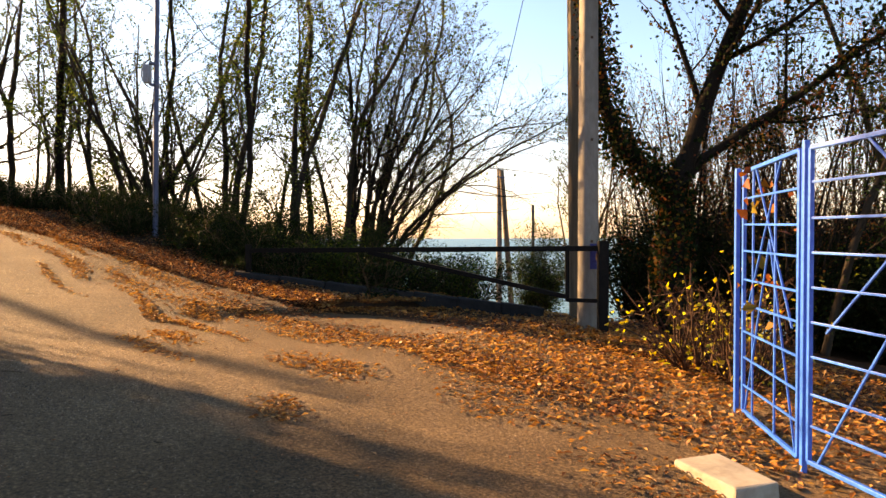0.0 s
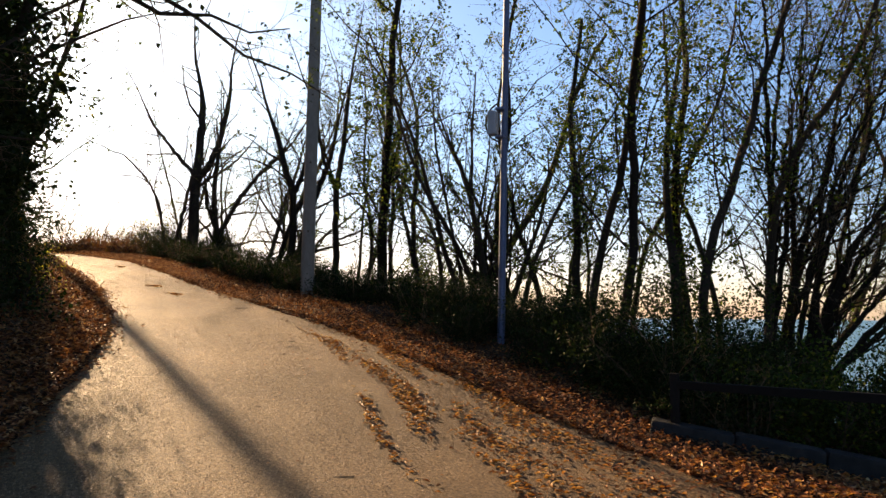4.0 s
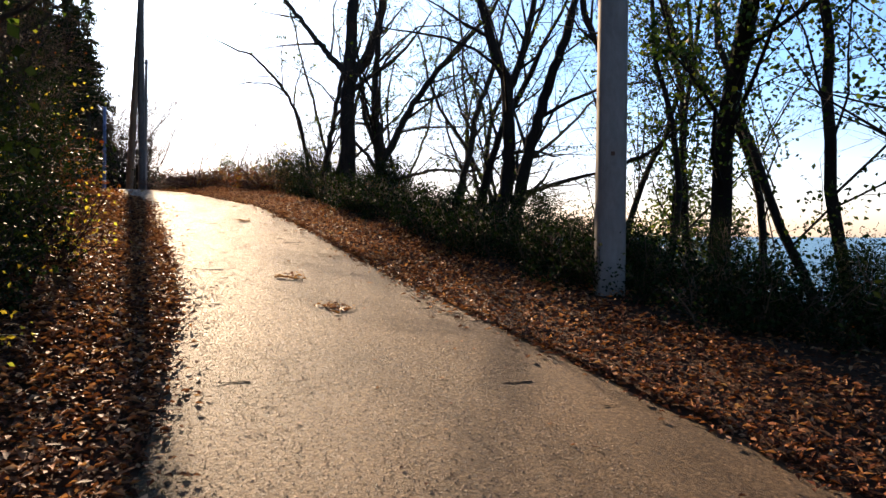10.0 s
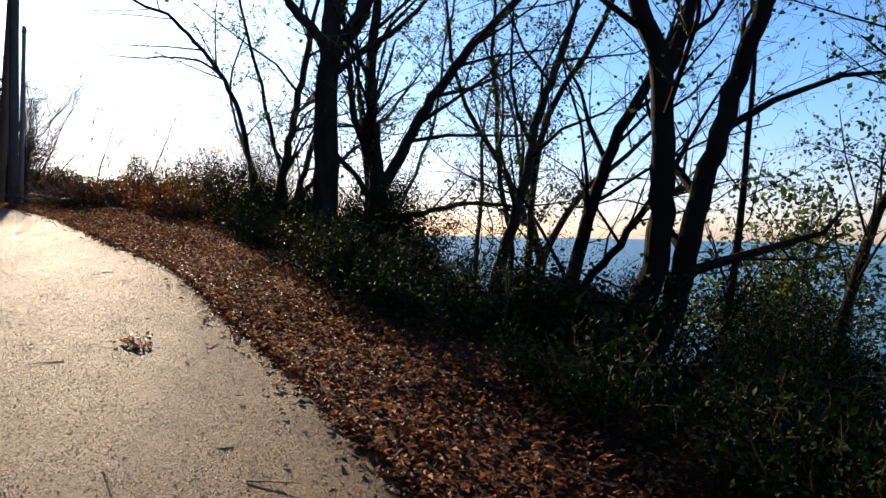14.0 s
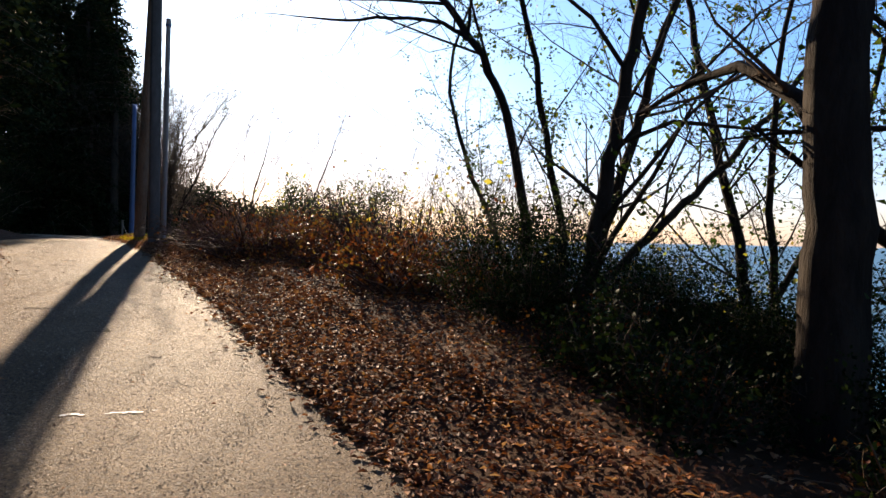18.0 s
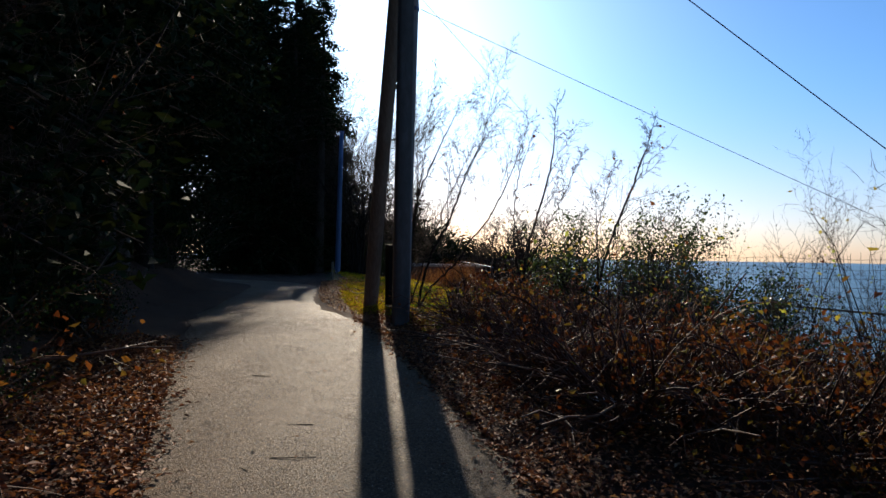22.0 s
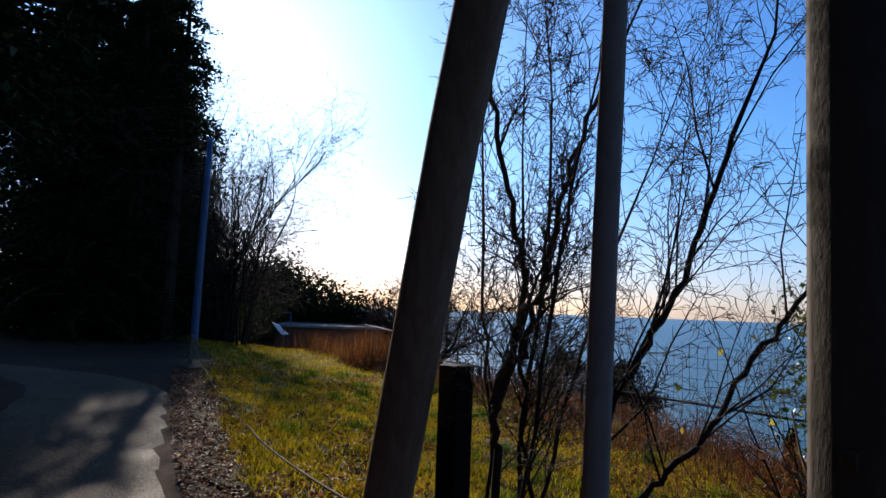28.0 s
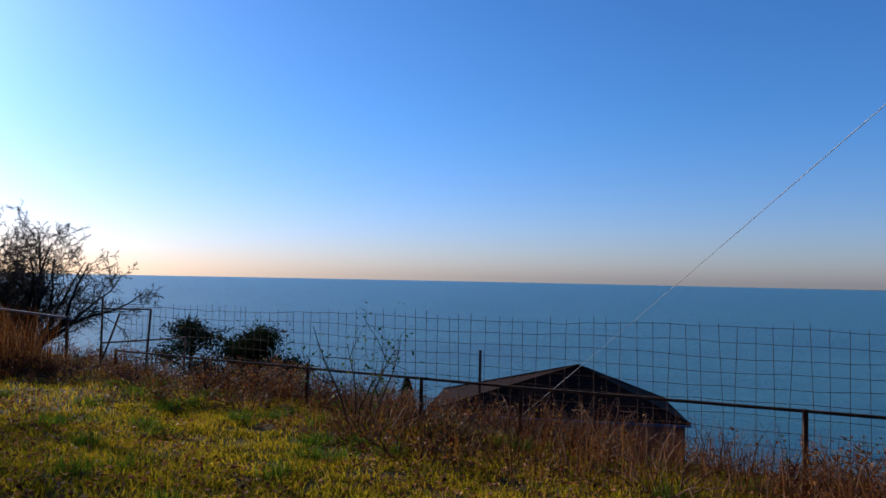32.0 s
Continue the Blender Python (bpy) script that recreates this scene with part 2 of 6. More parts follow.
GLOSSY = leafy("glossy_laurel_leaf", [(0.15, (0.008, 0.016, 0.004)), (0.55, (0.026, 0.046, 0.009)), (0.92, (0.11, 0.13, 0.02))], 0.35, 0.36, glow=1.5, spec=0.25)
AUTUMN = leafy("autumn_leaf", [(0.12, (0.08, 0.02, 0.01)), (0.4, (0.17, 0.045, 0.016)), (0.65, (0.23, 0.09, 0.02)), (0.85, (0.16, 0.12, 0.026)), (0.97, (0.33, 0.22, 0.045))], 0.5, 0.3, glow=1.1, spec=0.08)
YELLOW = leafy("yellow_leaf", [(0.12, (0.2, 0.14, 0.02)), (0.5, (0.4, 0.3, 0.04)), (0.9, (0.3, 0.34, 0.06))], 0.5, 0.5, glow=1.5)
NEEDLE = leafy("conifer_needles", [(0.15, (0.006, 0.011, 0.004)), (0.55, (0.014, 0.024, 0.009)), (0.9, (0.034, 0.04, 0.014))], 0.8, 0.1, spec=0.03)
BLADE = leafy("grass_blade", [(0.2, (0.022, 0.026, 0.002)), (0.42, (0.2, 0.165, 0.006)), (0.62, (0.44, 0.31, 0.012)), (0.82, (0.26, 0.1, 0.02))], 0.7, 0.5, patch=2.2, glow=1.3, spec=0.08, patch_w=0.42)
LUSH = leafy("lush_grass_blade", [(0.1, (0.025, 0.05, 0.005)), (0.6, (0.07, 0.13, 0.01)), (0.95, (0.17, 0.2, 0.015))], 0.6, 0.5, spec=0.1)
STRAW = leafy("dry_grass_blade", [(0.1, (0.05, 0.014, 0.006)), (0.5, (0.13, 0.04, 0.014)), (0.85, (0.3, 0.14, 0.05))], 0.6, 0.35)


def water_material():
    m, nt, b = nodes_of("sea_water")
    co = nt.nodes.new("ShaderNodeTexCoord").outputs["Object"]
    n1, n2 = noise_tex(nt, co, 0.012, 4, 0.6, (1, 3, 1)), noise_tex(nt, co, 0.35, 6, 0.65, (0.4, 1.3, 1), 0.4)
    r = ramp(nt, [(0.35, (0.012, 0.085, 0.13)), (0.65, (0.03, 0.13, 0.165))])
    nt.links.new(n1.outputs["Fac"], r.inputs["Fac"])
    nt.links.new(r.outputs["Color"], b.inputs["Base Color"])
    b.inputs["Roughness"].default_value, b.inputs["IOR"].default_value, b.inputs["Specular IOR Level"].default_value = 0.3, 1.33, 0.3
    bp = nt.nodes.new("ShaderNodeBump")
    bp.inputs["Strength"].default_value, bp.inputs["Distance"].default_value = 0.9, 1.0
    nt.links.new(n2.outputs["Fac"], bp.inputs["Height"])
    nt.links.new(bp.outputs[0], b.inputs["Normal"])
    return m


SEA = water_material()


# ---- mesh helpers ----
def mesh_of(name, verts, faces, material, smooth=False):
    """A mesh from an array of points and an array of equal-sided faces."""
    verts, faces = np.asarray(verts, np.float32), np.asarray(faces, np.int32)
    me = bpy.data.meshes.new(name)
    me.vertices.add(len(verts))
    me.vertices.foreach_set("co", verts.ravel())
    me.loops.add(faces.size)
    me.loops.foreach_set("vertex_index", faces.ravel())
    me.polygons.add(len(faces))
    me.polygons.foreach_set("loop_start", np.arange(len(faces), dtype=np.int32) * faces.shape[1])
    if smooth:
        me.polygons.foreach_set("use_smooth", np.ones(len(faces), bool))
    me.update(calc_edges=True)
    me.materials.append(material)
    return me


def under(ob, parent):
    if parent is not None:
        ob.parent = parent
    return ob


def part(name, bm, material, parent, label=""):
    """Links a bmesh as one mesh object under a thing or a part."""
    me = bpy.data.meshes.new(name)
    bm.to_mesh(me)
    bm.free()
    me.materials.append(material)
    return tagged(under(new(name, me), parent), label)


def part_np(name, verts, faces, material, parent, label="", smooth=False):
    return tagged(under(new(name, mesh_of(name, verts, faces, material, smooth)), parent), label)


def thing(name, x, y, z, label, category, group="", rz=0.0, kind=""):
    ob = new(name)
    ob.empty_display_size = 0.2
    ob.matrix_basis = pose(x, y, z, 0, 0, rz)
    return tagged(ob, label, category, group, kind)


def box_bm(cx, cy, cz, sx, sy, sz, bevel=0.01, m=None):
    bm = bmesh.new()
    bmesh.ops.create_cube(bm, size=1, matrix=Matrix.Translation((cx, cy, cz)) @ Matrix.Diagonal((sx, sy, sz, 1)))
    if bevel:
        bmesh.ops.bevel(bm, geom=bm.edges[:], offset=bevel, segments=2, affect="EDGES", profile=0.6)
    if m:
        bm.transform(m)
    return bm


def beam_bm(a, b, w, h=None, bevel=0.003):
    """A square bar from a to b."""
    a, b = Vector(a), Vector(b)
    d = b - a
    bm = box_bm(0, 0, d.length / 2, w, h or w, d.length, bevel)
    bm.transform(Matrix.Translation(a) @ d.to_track_quat("Z", "Y").to_matrix().to_4x4())
    return bm


def tubes(lines, sides):
    """Tapered tubes round polylines: (points, radii) each. Returns points and four-sided faces."""
    vs, fs, base = [], [], 0
    ang = np.arange(sides) * 2 * np.pi / sides
    ca, sa = np.cos(ang)[None, :, None], np.sin(ang)[None, :, None]
    for pts, rad in lines:
        pts, rad = np.asarray(pts, float), np.asarray(rad, float)
        n = len(pts)
        tan = np.gradient(pts, axis=0)
        tan /= np.linalg.norm(tan, axis=1, keepdims=True) + 1e-9
        ref = np.where(np.abs(tan[:, 2:3]) > 0.9, np.array([[1.0, 0, 0]]), np.array([[0, 0, 1.0]]))
        u = np.cross(tan, ref)
        u /= np.linalg.norm(u, axis=1, keepdims=True) + 1e-9
        for i in range(1, n):
            w = u[i - 1] - tan[i] * (u[i - 1] @ tan[i])
            u[i] = w / (np.linalg.norm(w) + 1e-9)
        v = np.cross(tan, u)
        vs.append((pts[:, None] + (u[:, None] * ca + v[:, None] * sa) * rad[:, None, None]).reshape(-1, 3))
        i, j = np.meshgrid(np.arange(n - 1), np.arange(sides), indexing="ij")
        k = (j + 1) % sides
        fs.append((np.stack([i * sides + j, i * sides + k, (i + 1) * sides + k, (i + 1) * sides + j], -1) + base).reshape(-1, 4))
        base += n * sides
    return np.concatenate(vs), np.concatenate(fs)


def leaf_quads(pos, size, rng, flat=0.0, up=None, narrow=0.6):
    """Pointed leaves, each folded along its rib: four points and two faces."""
    n = len(pos)
    ax = rng.normal(size=(n, 3))
    ax[:, 2] *= 1 - flat
    ax /= np.linalg.norm(ax, axis=1, keepdims=True) + 1e-9
    nr = rng.normal(size=(n, 3)) * (1 - flat) + np.array([0, 0, 1.0]) * (flat + 0.01)
    side = np.cross(nr, ax)
    side /= np.linalg.norm(side, axis=1, keepdims=True) + 1e-9
    nr = np.cross(ax, side)
    s = (size * rng.uniform(0.6, 1.3, n))[:, None]
    fold = rng.uniform(0.05, 0.3, n)[:, None]
    mid = pos + nr * s * 0.0
    a, b = mid - ax * s * 0.5, mid + ax * s * 0.5
    c, d = mid + side * s * narrow * 0.5 + nr * s * fold, mid - side * s * narrow * 0.5 + nr * s * fold
    verts = np.stack([a, c, b, d], 1).reshape(-1, 3)
    i = np.arange(n)[:, None] * 4
    return verts, np.concatenate([i + [0, 2, 1], i + [0, 3, 2]])


def blades(pos, height, width, rng, lean=0.45):
    """Grass blades of two bent faces each."""
    n = len(pos)
    h = height * rng.uniform(0.5, 1.3, n)[:, None]
    a = rng.uniform(0, 2 * np.pi, n)
    side = np.stack([np.cos(a), np.sin(a), np.zeros(n)], 1) * width
    b = rng.uniform(0, 2 * np.pi, n)
    out = np.stack([np.cos(b), np.sin(b), np.zeros(n)], 1) * (rng.uniform(0.1, 1, n)[:, None] * lean * h)
    up = np.array([[0, 0, 1.0]])
    p0, p1 = pos - side, pos + side
    q0, q1 = pos - side * 0.7 + up * h * 0.55 + out * 0.35, pos + side * 0.7 + up * h * 0.55 + out * 0.35
    t = pos + up * h * 0.95 + out
    verts = np.stack([p0, p1, q1, q0, t], 1).reshape(-1, 3)
    i = np.arange(n)[:, None] * 5
    return verts, np.concatenate([i + [0, 1, 2], i + [0, 2, 3], i + [3, 2, 4]])


# ---- the plan: the line walked, with the road's edges beside it ----
# x, y, road height, left edge, right edge (metres beside the line)
STATIONS = [
    (4.6, -9.5, -0.6, -4.0, 4.2), (0, 0, 0, -4.0, 4.2), (-1.05, 2.16, 0.20, -3.5, 5.3), (-2.9, 4.37, 0.43, -2.22, 5.75), (-4.76, 5.87, 0.6, -1.44, 4.6),
    (-6.0, 7.32, 0.87, -1.0, 3.73), (-7.9, 9.26, 1.35, -0.78, 2.85), (-9.5, 10.62, 1.69, -0.56, 2.42), (-11.6, 12.38, 2.10, -0.66, 1.68),
    (-14.02, 13.72, 2.51, -0.48, 1.6), (-16.44, 15.26, 2.92, -0.68, 1.36), (-18.44, 16.26, 3.24, -0.64, 1.38), (-21.27, 17.08, 3.53, -0.45, 1.6),
    (-25.81, 19.23, 3.89, -0.95, 1.26), (-31.06, 21.59, 4.12, -1.58, 0.96), (-35.54, 23.47, 4.15, -1.55, 0.4), (-45.9, 28.6, 4.17, -1.5, 0.28),
    (-56.0, 32.4, 4.06, -1.6, 0.55), (-80.0, 37.0, 3.6, -1.7, 1.2),
]


def spline(st, step=14):
    st = np.array(st)
    p = np.vstack([2 * st[0] - st[1], st, 2 * st[-1] - st[-2]])
    out = []
    for i in range(1, len(p) - 2):
        n = step if i > 1 else 24
        k = np.linspace(0, 1, n, endpoint=False)[:, None]
        a, b, c, d = p[i - 1], p[i], p[i + 1], p[i + 2]
        t1, t2 = (c - a) / 2, (d - b) / 2
        out.append(b * (2 * k**3 - 3 * k**2 + 1) + t1 * (k**3 - 2 * k**2 + k) + c * (3 * k**2 - 2 * k**3) + t2 * (k**3 - k**2))
    out.append(st[-1:])
    return np.vstack(out)


LINE = spline(STATIONS)
ARC = np.r_[0, np.cumsum(np.linalg.norm(np.diff(LINE[:, :2], axis=0), axis=1))]
ARC -= ARC[24]                       # 0 at the second station
DIRN = np.gradient(LINE[:, :2], axis=0)
DIRN /= np.linalg.norm(DIRN, axis=1, keepdims=True)
RIGHT = np.stack([DIRN[:, 1], -DIRN[:, 0]], 1)


def beside(xy):
    """For points in plan: place along the line, metres to its right, and the road's height and edges there."""
    xy = np.asarray(xy, float).reshape(-1, 2)
    res = np.empty((len(xy), 5))
    for i in range(0, len(xy), 20000):
        q = xy[i:i + 20000]
        d2 = (q[:, 0:1] - LINE[None, :, 0]) ** 2 + (q[:, 1:2] - LINE[None, :, 1]) ** 2
        k = d2.argmin(1)
        off = q - LINE[k, :2]
        al = (off * DIRN[k]).sum(1)
        la = (off * RIGHT[k]).sum(1)
        s = ARC[k] + al
        res[i:i + 20000] = np.stack([s, np.sign(la) * np.abs(la), np.interp(s, ARC, LINE[:, 2]), np.interp(s, ARC, LINE[:, 3]), np.interp(s, ARC, LINE[:, 4])], 1)
    return res


def bend_of(s):
    """How far the lane has swung to the left of the line at its far end."""
    return 0.12 * np.maximum(np.asarray(s, float) - 48.5, 0) ** 2


def smooth01(x, a, b):
    t = np.clip((x - a) / (b - a), 0, 1)
    return t * t * (3 - 2 * t)


def wobble(x, y, f, seed):
    """A cheap smooth unevenness in plan, about -1 to 1."""
    return (np.sin(x * f + 1.3 * seed) * np.cos(y * f * 1.17 - seed) + 0.5 * np.sin(x * f * 2.3 + y * f * 1.9 + seed * 2.1)) / 1.5


def camber(s, lat):
    """How far the wide lower end of the lane falls away towards the gates."""
    return 0.03 * np.clip(np.asarray(lat) - 0.5, 0, 14) * (1 - smooth01(np.asarray(s, float), 9.0, 15.0))


def ground_z(xy, road=False):
    """Height of the ground, the road bed sunk a little under the road."""
    xy = np.asarray(xy, float).reshape(-1, 2)
    s, lat, z, le, re = beside(xy).T
    x, y = xy.T
    z = z - camber(s, lat)
    field = smooth01(s, 38.0, 42.5)
    gate = 1 - smooth01(s, 9.5, 14.5)
    e = lat - re
    # seaward side
    verge = 0.10 * smooth01(e, 0.1, 1.2) * (1 - gate) + 0.04 * wobble(x, y, 2.1, 1) * smooth01(e, 0.1, 0.8)
    slope_wood = np.maximum(e - 1.7, 0) * 0.10 + np.maximum(e - 2.8, 0) * 0.42 + np.maximum(e - 14, 0) * 0.12
    slope_gate = np.maximum(e - 0.4, 0) * 0.05 + np.maximum(e - 3, 0) * 0.08 + np.maximum(e - 17, 0) * 0.4
    slope_field = np.clip(e - 0.5, 0, 3.5) * 0.135 + np.clip(e - 4.0, 0, 4.2) * 0.075 + np.maximum(e - 8.2, 0) * 0.45
    down = slope_wood * (1 - field) * (1 - gate) + slope_gate * gate + slope_field * field
    zr = z + np.where(e > 0, verge - down, 0)
    # landward side: a bank
    g = le - bend_of(s) - lat
    bank = 0.05 * smooth01(g, 0, 0.6) + 0.45 * np.clip(g - 0.9, 0, 4) + 0.2 * np.maximum(g - 4.9, 0)
    bank = np.minimum(bank, 60) * smooth01(s, -30, -2) * np.where(s < 4, 0.6, 1)
    zr = np.where(g > 0, z + bank + 0.06 * wobble(x, y, 1.7, 3) * smooth01(g, 0.3, 1.5), zr)
    if not road:
        inside = np.minimum(lat - le + bend_of(s), re - lat)
        zr = np.where(inside > 0, zr - 0.07 * smooth01(inside, 0, 0.35), zr)
    zr = zr + 0.15 * wobble(x, y, 0.45, 5) * smooth01(np.maximum(e, g), 2, 8)
    return np.maximum(zr, -28.0)


def on(s, lat, dz=0.0):
    """A place on the ground beside the line."""
    k = np.interp(s, ARC, np.arange(len(ARC)))
    i = int(min(k, len(ARC) - 2))
    f = k - i
    p = LINE[i, :2] * (1 - f) + LINE[i + 1, :2] * f + (RIGHT[i] * (1 - f) + RIGHT[i + 1] * f) * lat
    return float(p[0]), float(p[1]), float(ground_z([p], road=True)[0]) + dz


def gz(x, y):
    return float(ground_z([(x, y)], road=True)[0])


def scatter(n, s0, s1, l0, l1, rng, edge=0):
    """Random places on the ground; lateral range counted from the right (+1) or left (-1) road edge, or from the line (0)."""
    s = rng.uniform(s0, s1, n)
    la = rng.uniform(l0, l1, n)
    if edge > 0:
        la = la + np.interp(s, ARC, LINE[:, 4])
    if edge < 0:
        la = np.interp(s, ARC, LINE[:, 3]) - bend_of(s) - la
    k = np.interp(s, ARC, np.arange(len(ARC)))
    i = np.minimum(k.astype(int), len(ARC) - 2)
    f = (k - i)[:, None]
    p = LINE[i, :2] * (1 - f) + LINE[i + 1, :2] * f + (RIGHT[i] * (1 - f) + RIGHT[i + 1] * f) * la[:, None]
    return np.column_stack([p, ground_z(p, road=True)])


# ---- ground, road, sea ----
def axis_lines(lo, hi, step, far_lo, far_hi):
    mid = list(np.arange(lo, hi + step / 2, step))
    a, d = [lo], step
    while a[-1] > far_lo:
        d *= 1.35
        a.append(a[-1] - d)
    b, d = [hi], step
    while b[-1] < far_hi:
        d *= 1.35
        b.append(b[-1] + d)
    return np.array(a[:0:-1] + mid + b[1:])


gx, gy = axis_lines(-72, 16, 0.4, -4500, 4500), axis_lines(-14, 52, 0.4, -4500, 4500)
XX, YY = np.meshgrid(gx, gy, indexing="xy")
flat_xy = np.stack([XX.ravel(), YY.ravel()], 1)
gverts = np.column_stack([flat_xy, ground_z(flat_xy)])
i, j = np.meshgrid(np.arange(len(gy) - 1), np.arange(len(gx) - 1), indexing="ij")
w_ = len(gx)
gfaces = np.stack([i * w_ + j, i * w_ + j + 1, (i + 1) * w_ + j + 1, (i + 1) * w_ + j], -1).reshape(-1, 4)
tagged(new("ground", mesh_of("ground", gverts, gfaces, SOIL, True)), "wooded hillside of brown leaf mould above the sea", "ground", kind="structure")

ks = np.linspace(0, np.interp(60.0, ARC, np.arange(len(ARC))), 420)
lat_n = 13
ri = ks.astype(int)
rf = (ks - ri)[:, None]
cen, rgt = LINE[ri] * (1 - rf) + LINE[ri + 1] * rf, RIGHT[ri] * (1 - rf) + RIGHT[ri + 1] * rf
tt = np.linspace(0, 1, lat_n)
rng = np.random.default_rng(3)
wob_l = 0.06 * np.sin(ks * 0.35) + 0.03 * np.sin(ks * 1.1 + 1)
wob_r = 0.06 * np.sin(ks * 0.3 + 2) + 0.03 * np.sin(ks * 1.3)
lats = (cen[:, 3] + wob_l)[:, None] * (1 - tt) + (cen[:, 4] + wob_r)[:, None] * tt - bend_of(np.interp(ks, np.arange(len(ARC)), ARC))[:, None]
rxy = cen[:, None, :2] + rgt[:, None, :] * lats[:, :, None]
crown = 0.025 * (1 - (2 * tt - 1) ** 2)[None, :] - 0.022 * (np.abs(2 * tt - 1) > 0.99)[None, :]
rz_ = cen[:, None, 2] - camber(np.interp(ks, np.arange(len(ARC)), ARC)[:, None], lats) + crown + 0.008 * wobble(rxy[..., 0], rxy[..., 1], 2.6, 2) + 0.004 * wobble(rxy[..., 0], rxy[..., 1], 7, 4)
rverts = np.concatenate([rxy, rz_[..., None]], -1).reshape(-1, 3)
i, j = np.meshgrid(np.arange(len(ks) - 1), np.arange(lat_n - 1), indexing="ij")
rfaces = np.stack([i * lat_n + j, i * lat_n + j + 1, (i + 1) * lat_n + j + 1, (i + 1) * lat_n + j], -1).reshape(-1, 4)
road_tree = BVHTree.FromPolygons([tuple(p) for p in rverts], [tuple(int(k) for k in q) for q in rfaces])


def laid(points, tree, lift=0.0):
    """Points set down on a surface from above; those beside it keep their height."""
    out = np.array(points, float)
    for k, p in enumerate(out):
        hit = tree.ray_cast(Vector((p[0], p[1], p[2] + 2.0)), Vector((0, 0, -1)), 4.0)
        if hit[0] is not None:
            out[k, 2] = max(hit[0].z, p[2] - 0.03)
        out[k, 2] += lift
    return out


tagged(new("road", mesh_of("road", rverts, rfaces, ASPHALT, True)), "narrow worn asphalt lane climbing through the wood", "road", kind="structure")

a_ = np.linspace(0, 2 * np.pi, 97)[:-1]
rad_ = np.array([0.0, 40, 90, 180, 400, 900, 2000, 3500, 4880])
sv = np.array([(-40 + r * math.cos(a), 60 + r * math.sin(a), -25.0) for r in rad_ for a in a_])
i, j = np.meshgrid(np.arange(len(rad_) - 1), np.arange(96), indexing="ij")
sf = np.stack([i * 96 + j, i * 96 + (j + 1) % 96, (i + 1) * 96 + (j + 1) % 96, (i + 1) * 96 + j], -1).reshape(-1, 4)
tagged(new("water", mesh_of("water", sv, sf, SEA, True)), "calm deep blue sea reaching the horizon", "sea", kind="structure")


# ---- poles, barrier, gate ----
def pole_mesh(name, height, foot, top, material, parent, square=True, lean=(0, 0), label=""):
    """A tapered concrete pole with chamfered corners, or a round one."""
    lines = [(np.array([[0, 0, -0.3], [lean[0] * 0.3, lean[1] * 0.3, height * 0.3], [lean[0] * 0.7, lean[1] * 0.7, height * 0.7], [lean[0], lean[1], height], [lean[0], lean[1], height + 0.002]]),
              np.array([foot, foot * 0.7 + top * 0.3, foot * 0.3 + top * 0.7, top, 0.001]))]
    if not square:
        v, f = tubes(lines, 14)
        return part_np(name, v, f, material, parent, label, True)
    v, f = tubes(lines, 8)
    # eight sides: broad faces with narrow chamfers
    axis = np.repeat(lines[0][0], 8, 0)
    off = v - axis
    ang = np.arctan2(off[:, 1], off[:, 0])
    k = np.round(ang / (np.pi / 4))
    r = np.linalg.norm(off[:, :2], axis=1)
    corner = np.floor((k % 8) / 2) * np.pi / 2 + np.pi / 4
    side = np.where(k % 2 == 0, -0.62, 0.62)
    v[:, 0], v[:, 1] = axis[:, 0] + np.cos(corner + side * 0.28) * r * 1.12, axis[:, 1] + np.sin(corner + side * 0.28) * r * 1.12
    return part_np(name, v, f, material, parent, label)


def utility_pole(x, y, height, foot, top, label, rz=0.0, lean=(0, 0), material=CONCRETE, holes=True, square=True, group="utility poles"):
    ob = thing("utility_pole", x, y, gz(x, y), label, "pole", group, rz)
    c, n = math.cos(radians(rz)), math.sin(radians(rz))
    lean = (lean[0] * c + lean[1] * n, lean[1] * c - lean[0] * n)      # the lean is given in the world's axes
    pole_mesh("shaft", height, foot, top, material, ob, square, lean)
    if holes:
        for k in range(5):
            z = 1.2 + k * 1.35
            f = z / height
            part("bolt", box_bm(lean[0] * f, lean[1] * f - (foot * (1 - f) + top * f) * 0.86, z, 0.035, 0.03, 0.035, 0.006), RUST, ob)
    part("collar", box_bm(lean[0] * 0.97, lean[1] * 0.97, height * 0.97, top * 2.1, top * 2.1, 0.06, 0.01), STEEL, ob, "steel band near the top")
    return ob


pole_b = utility_pole(1.95, 9.1, 9.0, 0.13, 0.095, "tall grey concrete utility pole beside the black barrier", 12)
part("graffiti", box_bm(0.02, -0.128, 1.0, 0.1, 0.004, 0.34, 0.001), INK, pole_b, "dark scribble of paint")
utility_pole(2.27, 11.43, 9.2, 0.125, 0.095, "brown weathered concrete pole behind the barrier", 8, (-0.1, 0.1), BRACE)
utility_pole(-10.1, 14.88, 9.0, 0.135, 0.10, "tall grey concrete utility pole among the leaves by the lane", 30, (0.05, 0.02))
utility_pole(2.05, 24.8, 3.9 - gz(2.05, 24.8), 0.13, 0.09, "far pale utility pole down by the houses", 0, (0, 0), CONCRETE, False)
utility_pole(2.8, 24.6, 3.85 - gz(2.8, 24.6), 0.12, 0.09, "far leaning brace pole down by the houses", 0, (-0.68, 0.05), BRACE, False)
utility_pole(3.19, 24.04, 2.54 - gz(3.19, 24.04), 0.07, 0.05, "far thin pole down by the houses", 0, (0, 0), BRACE, False, False)
PA = (-30.665, 22.82)
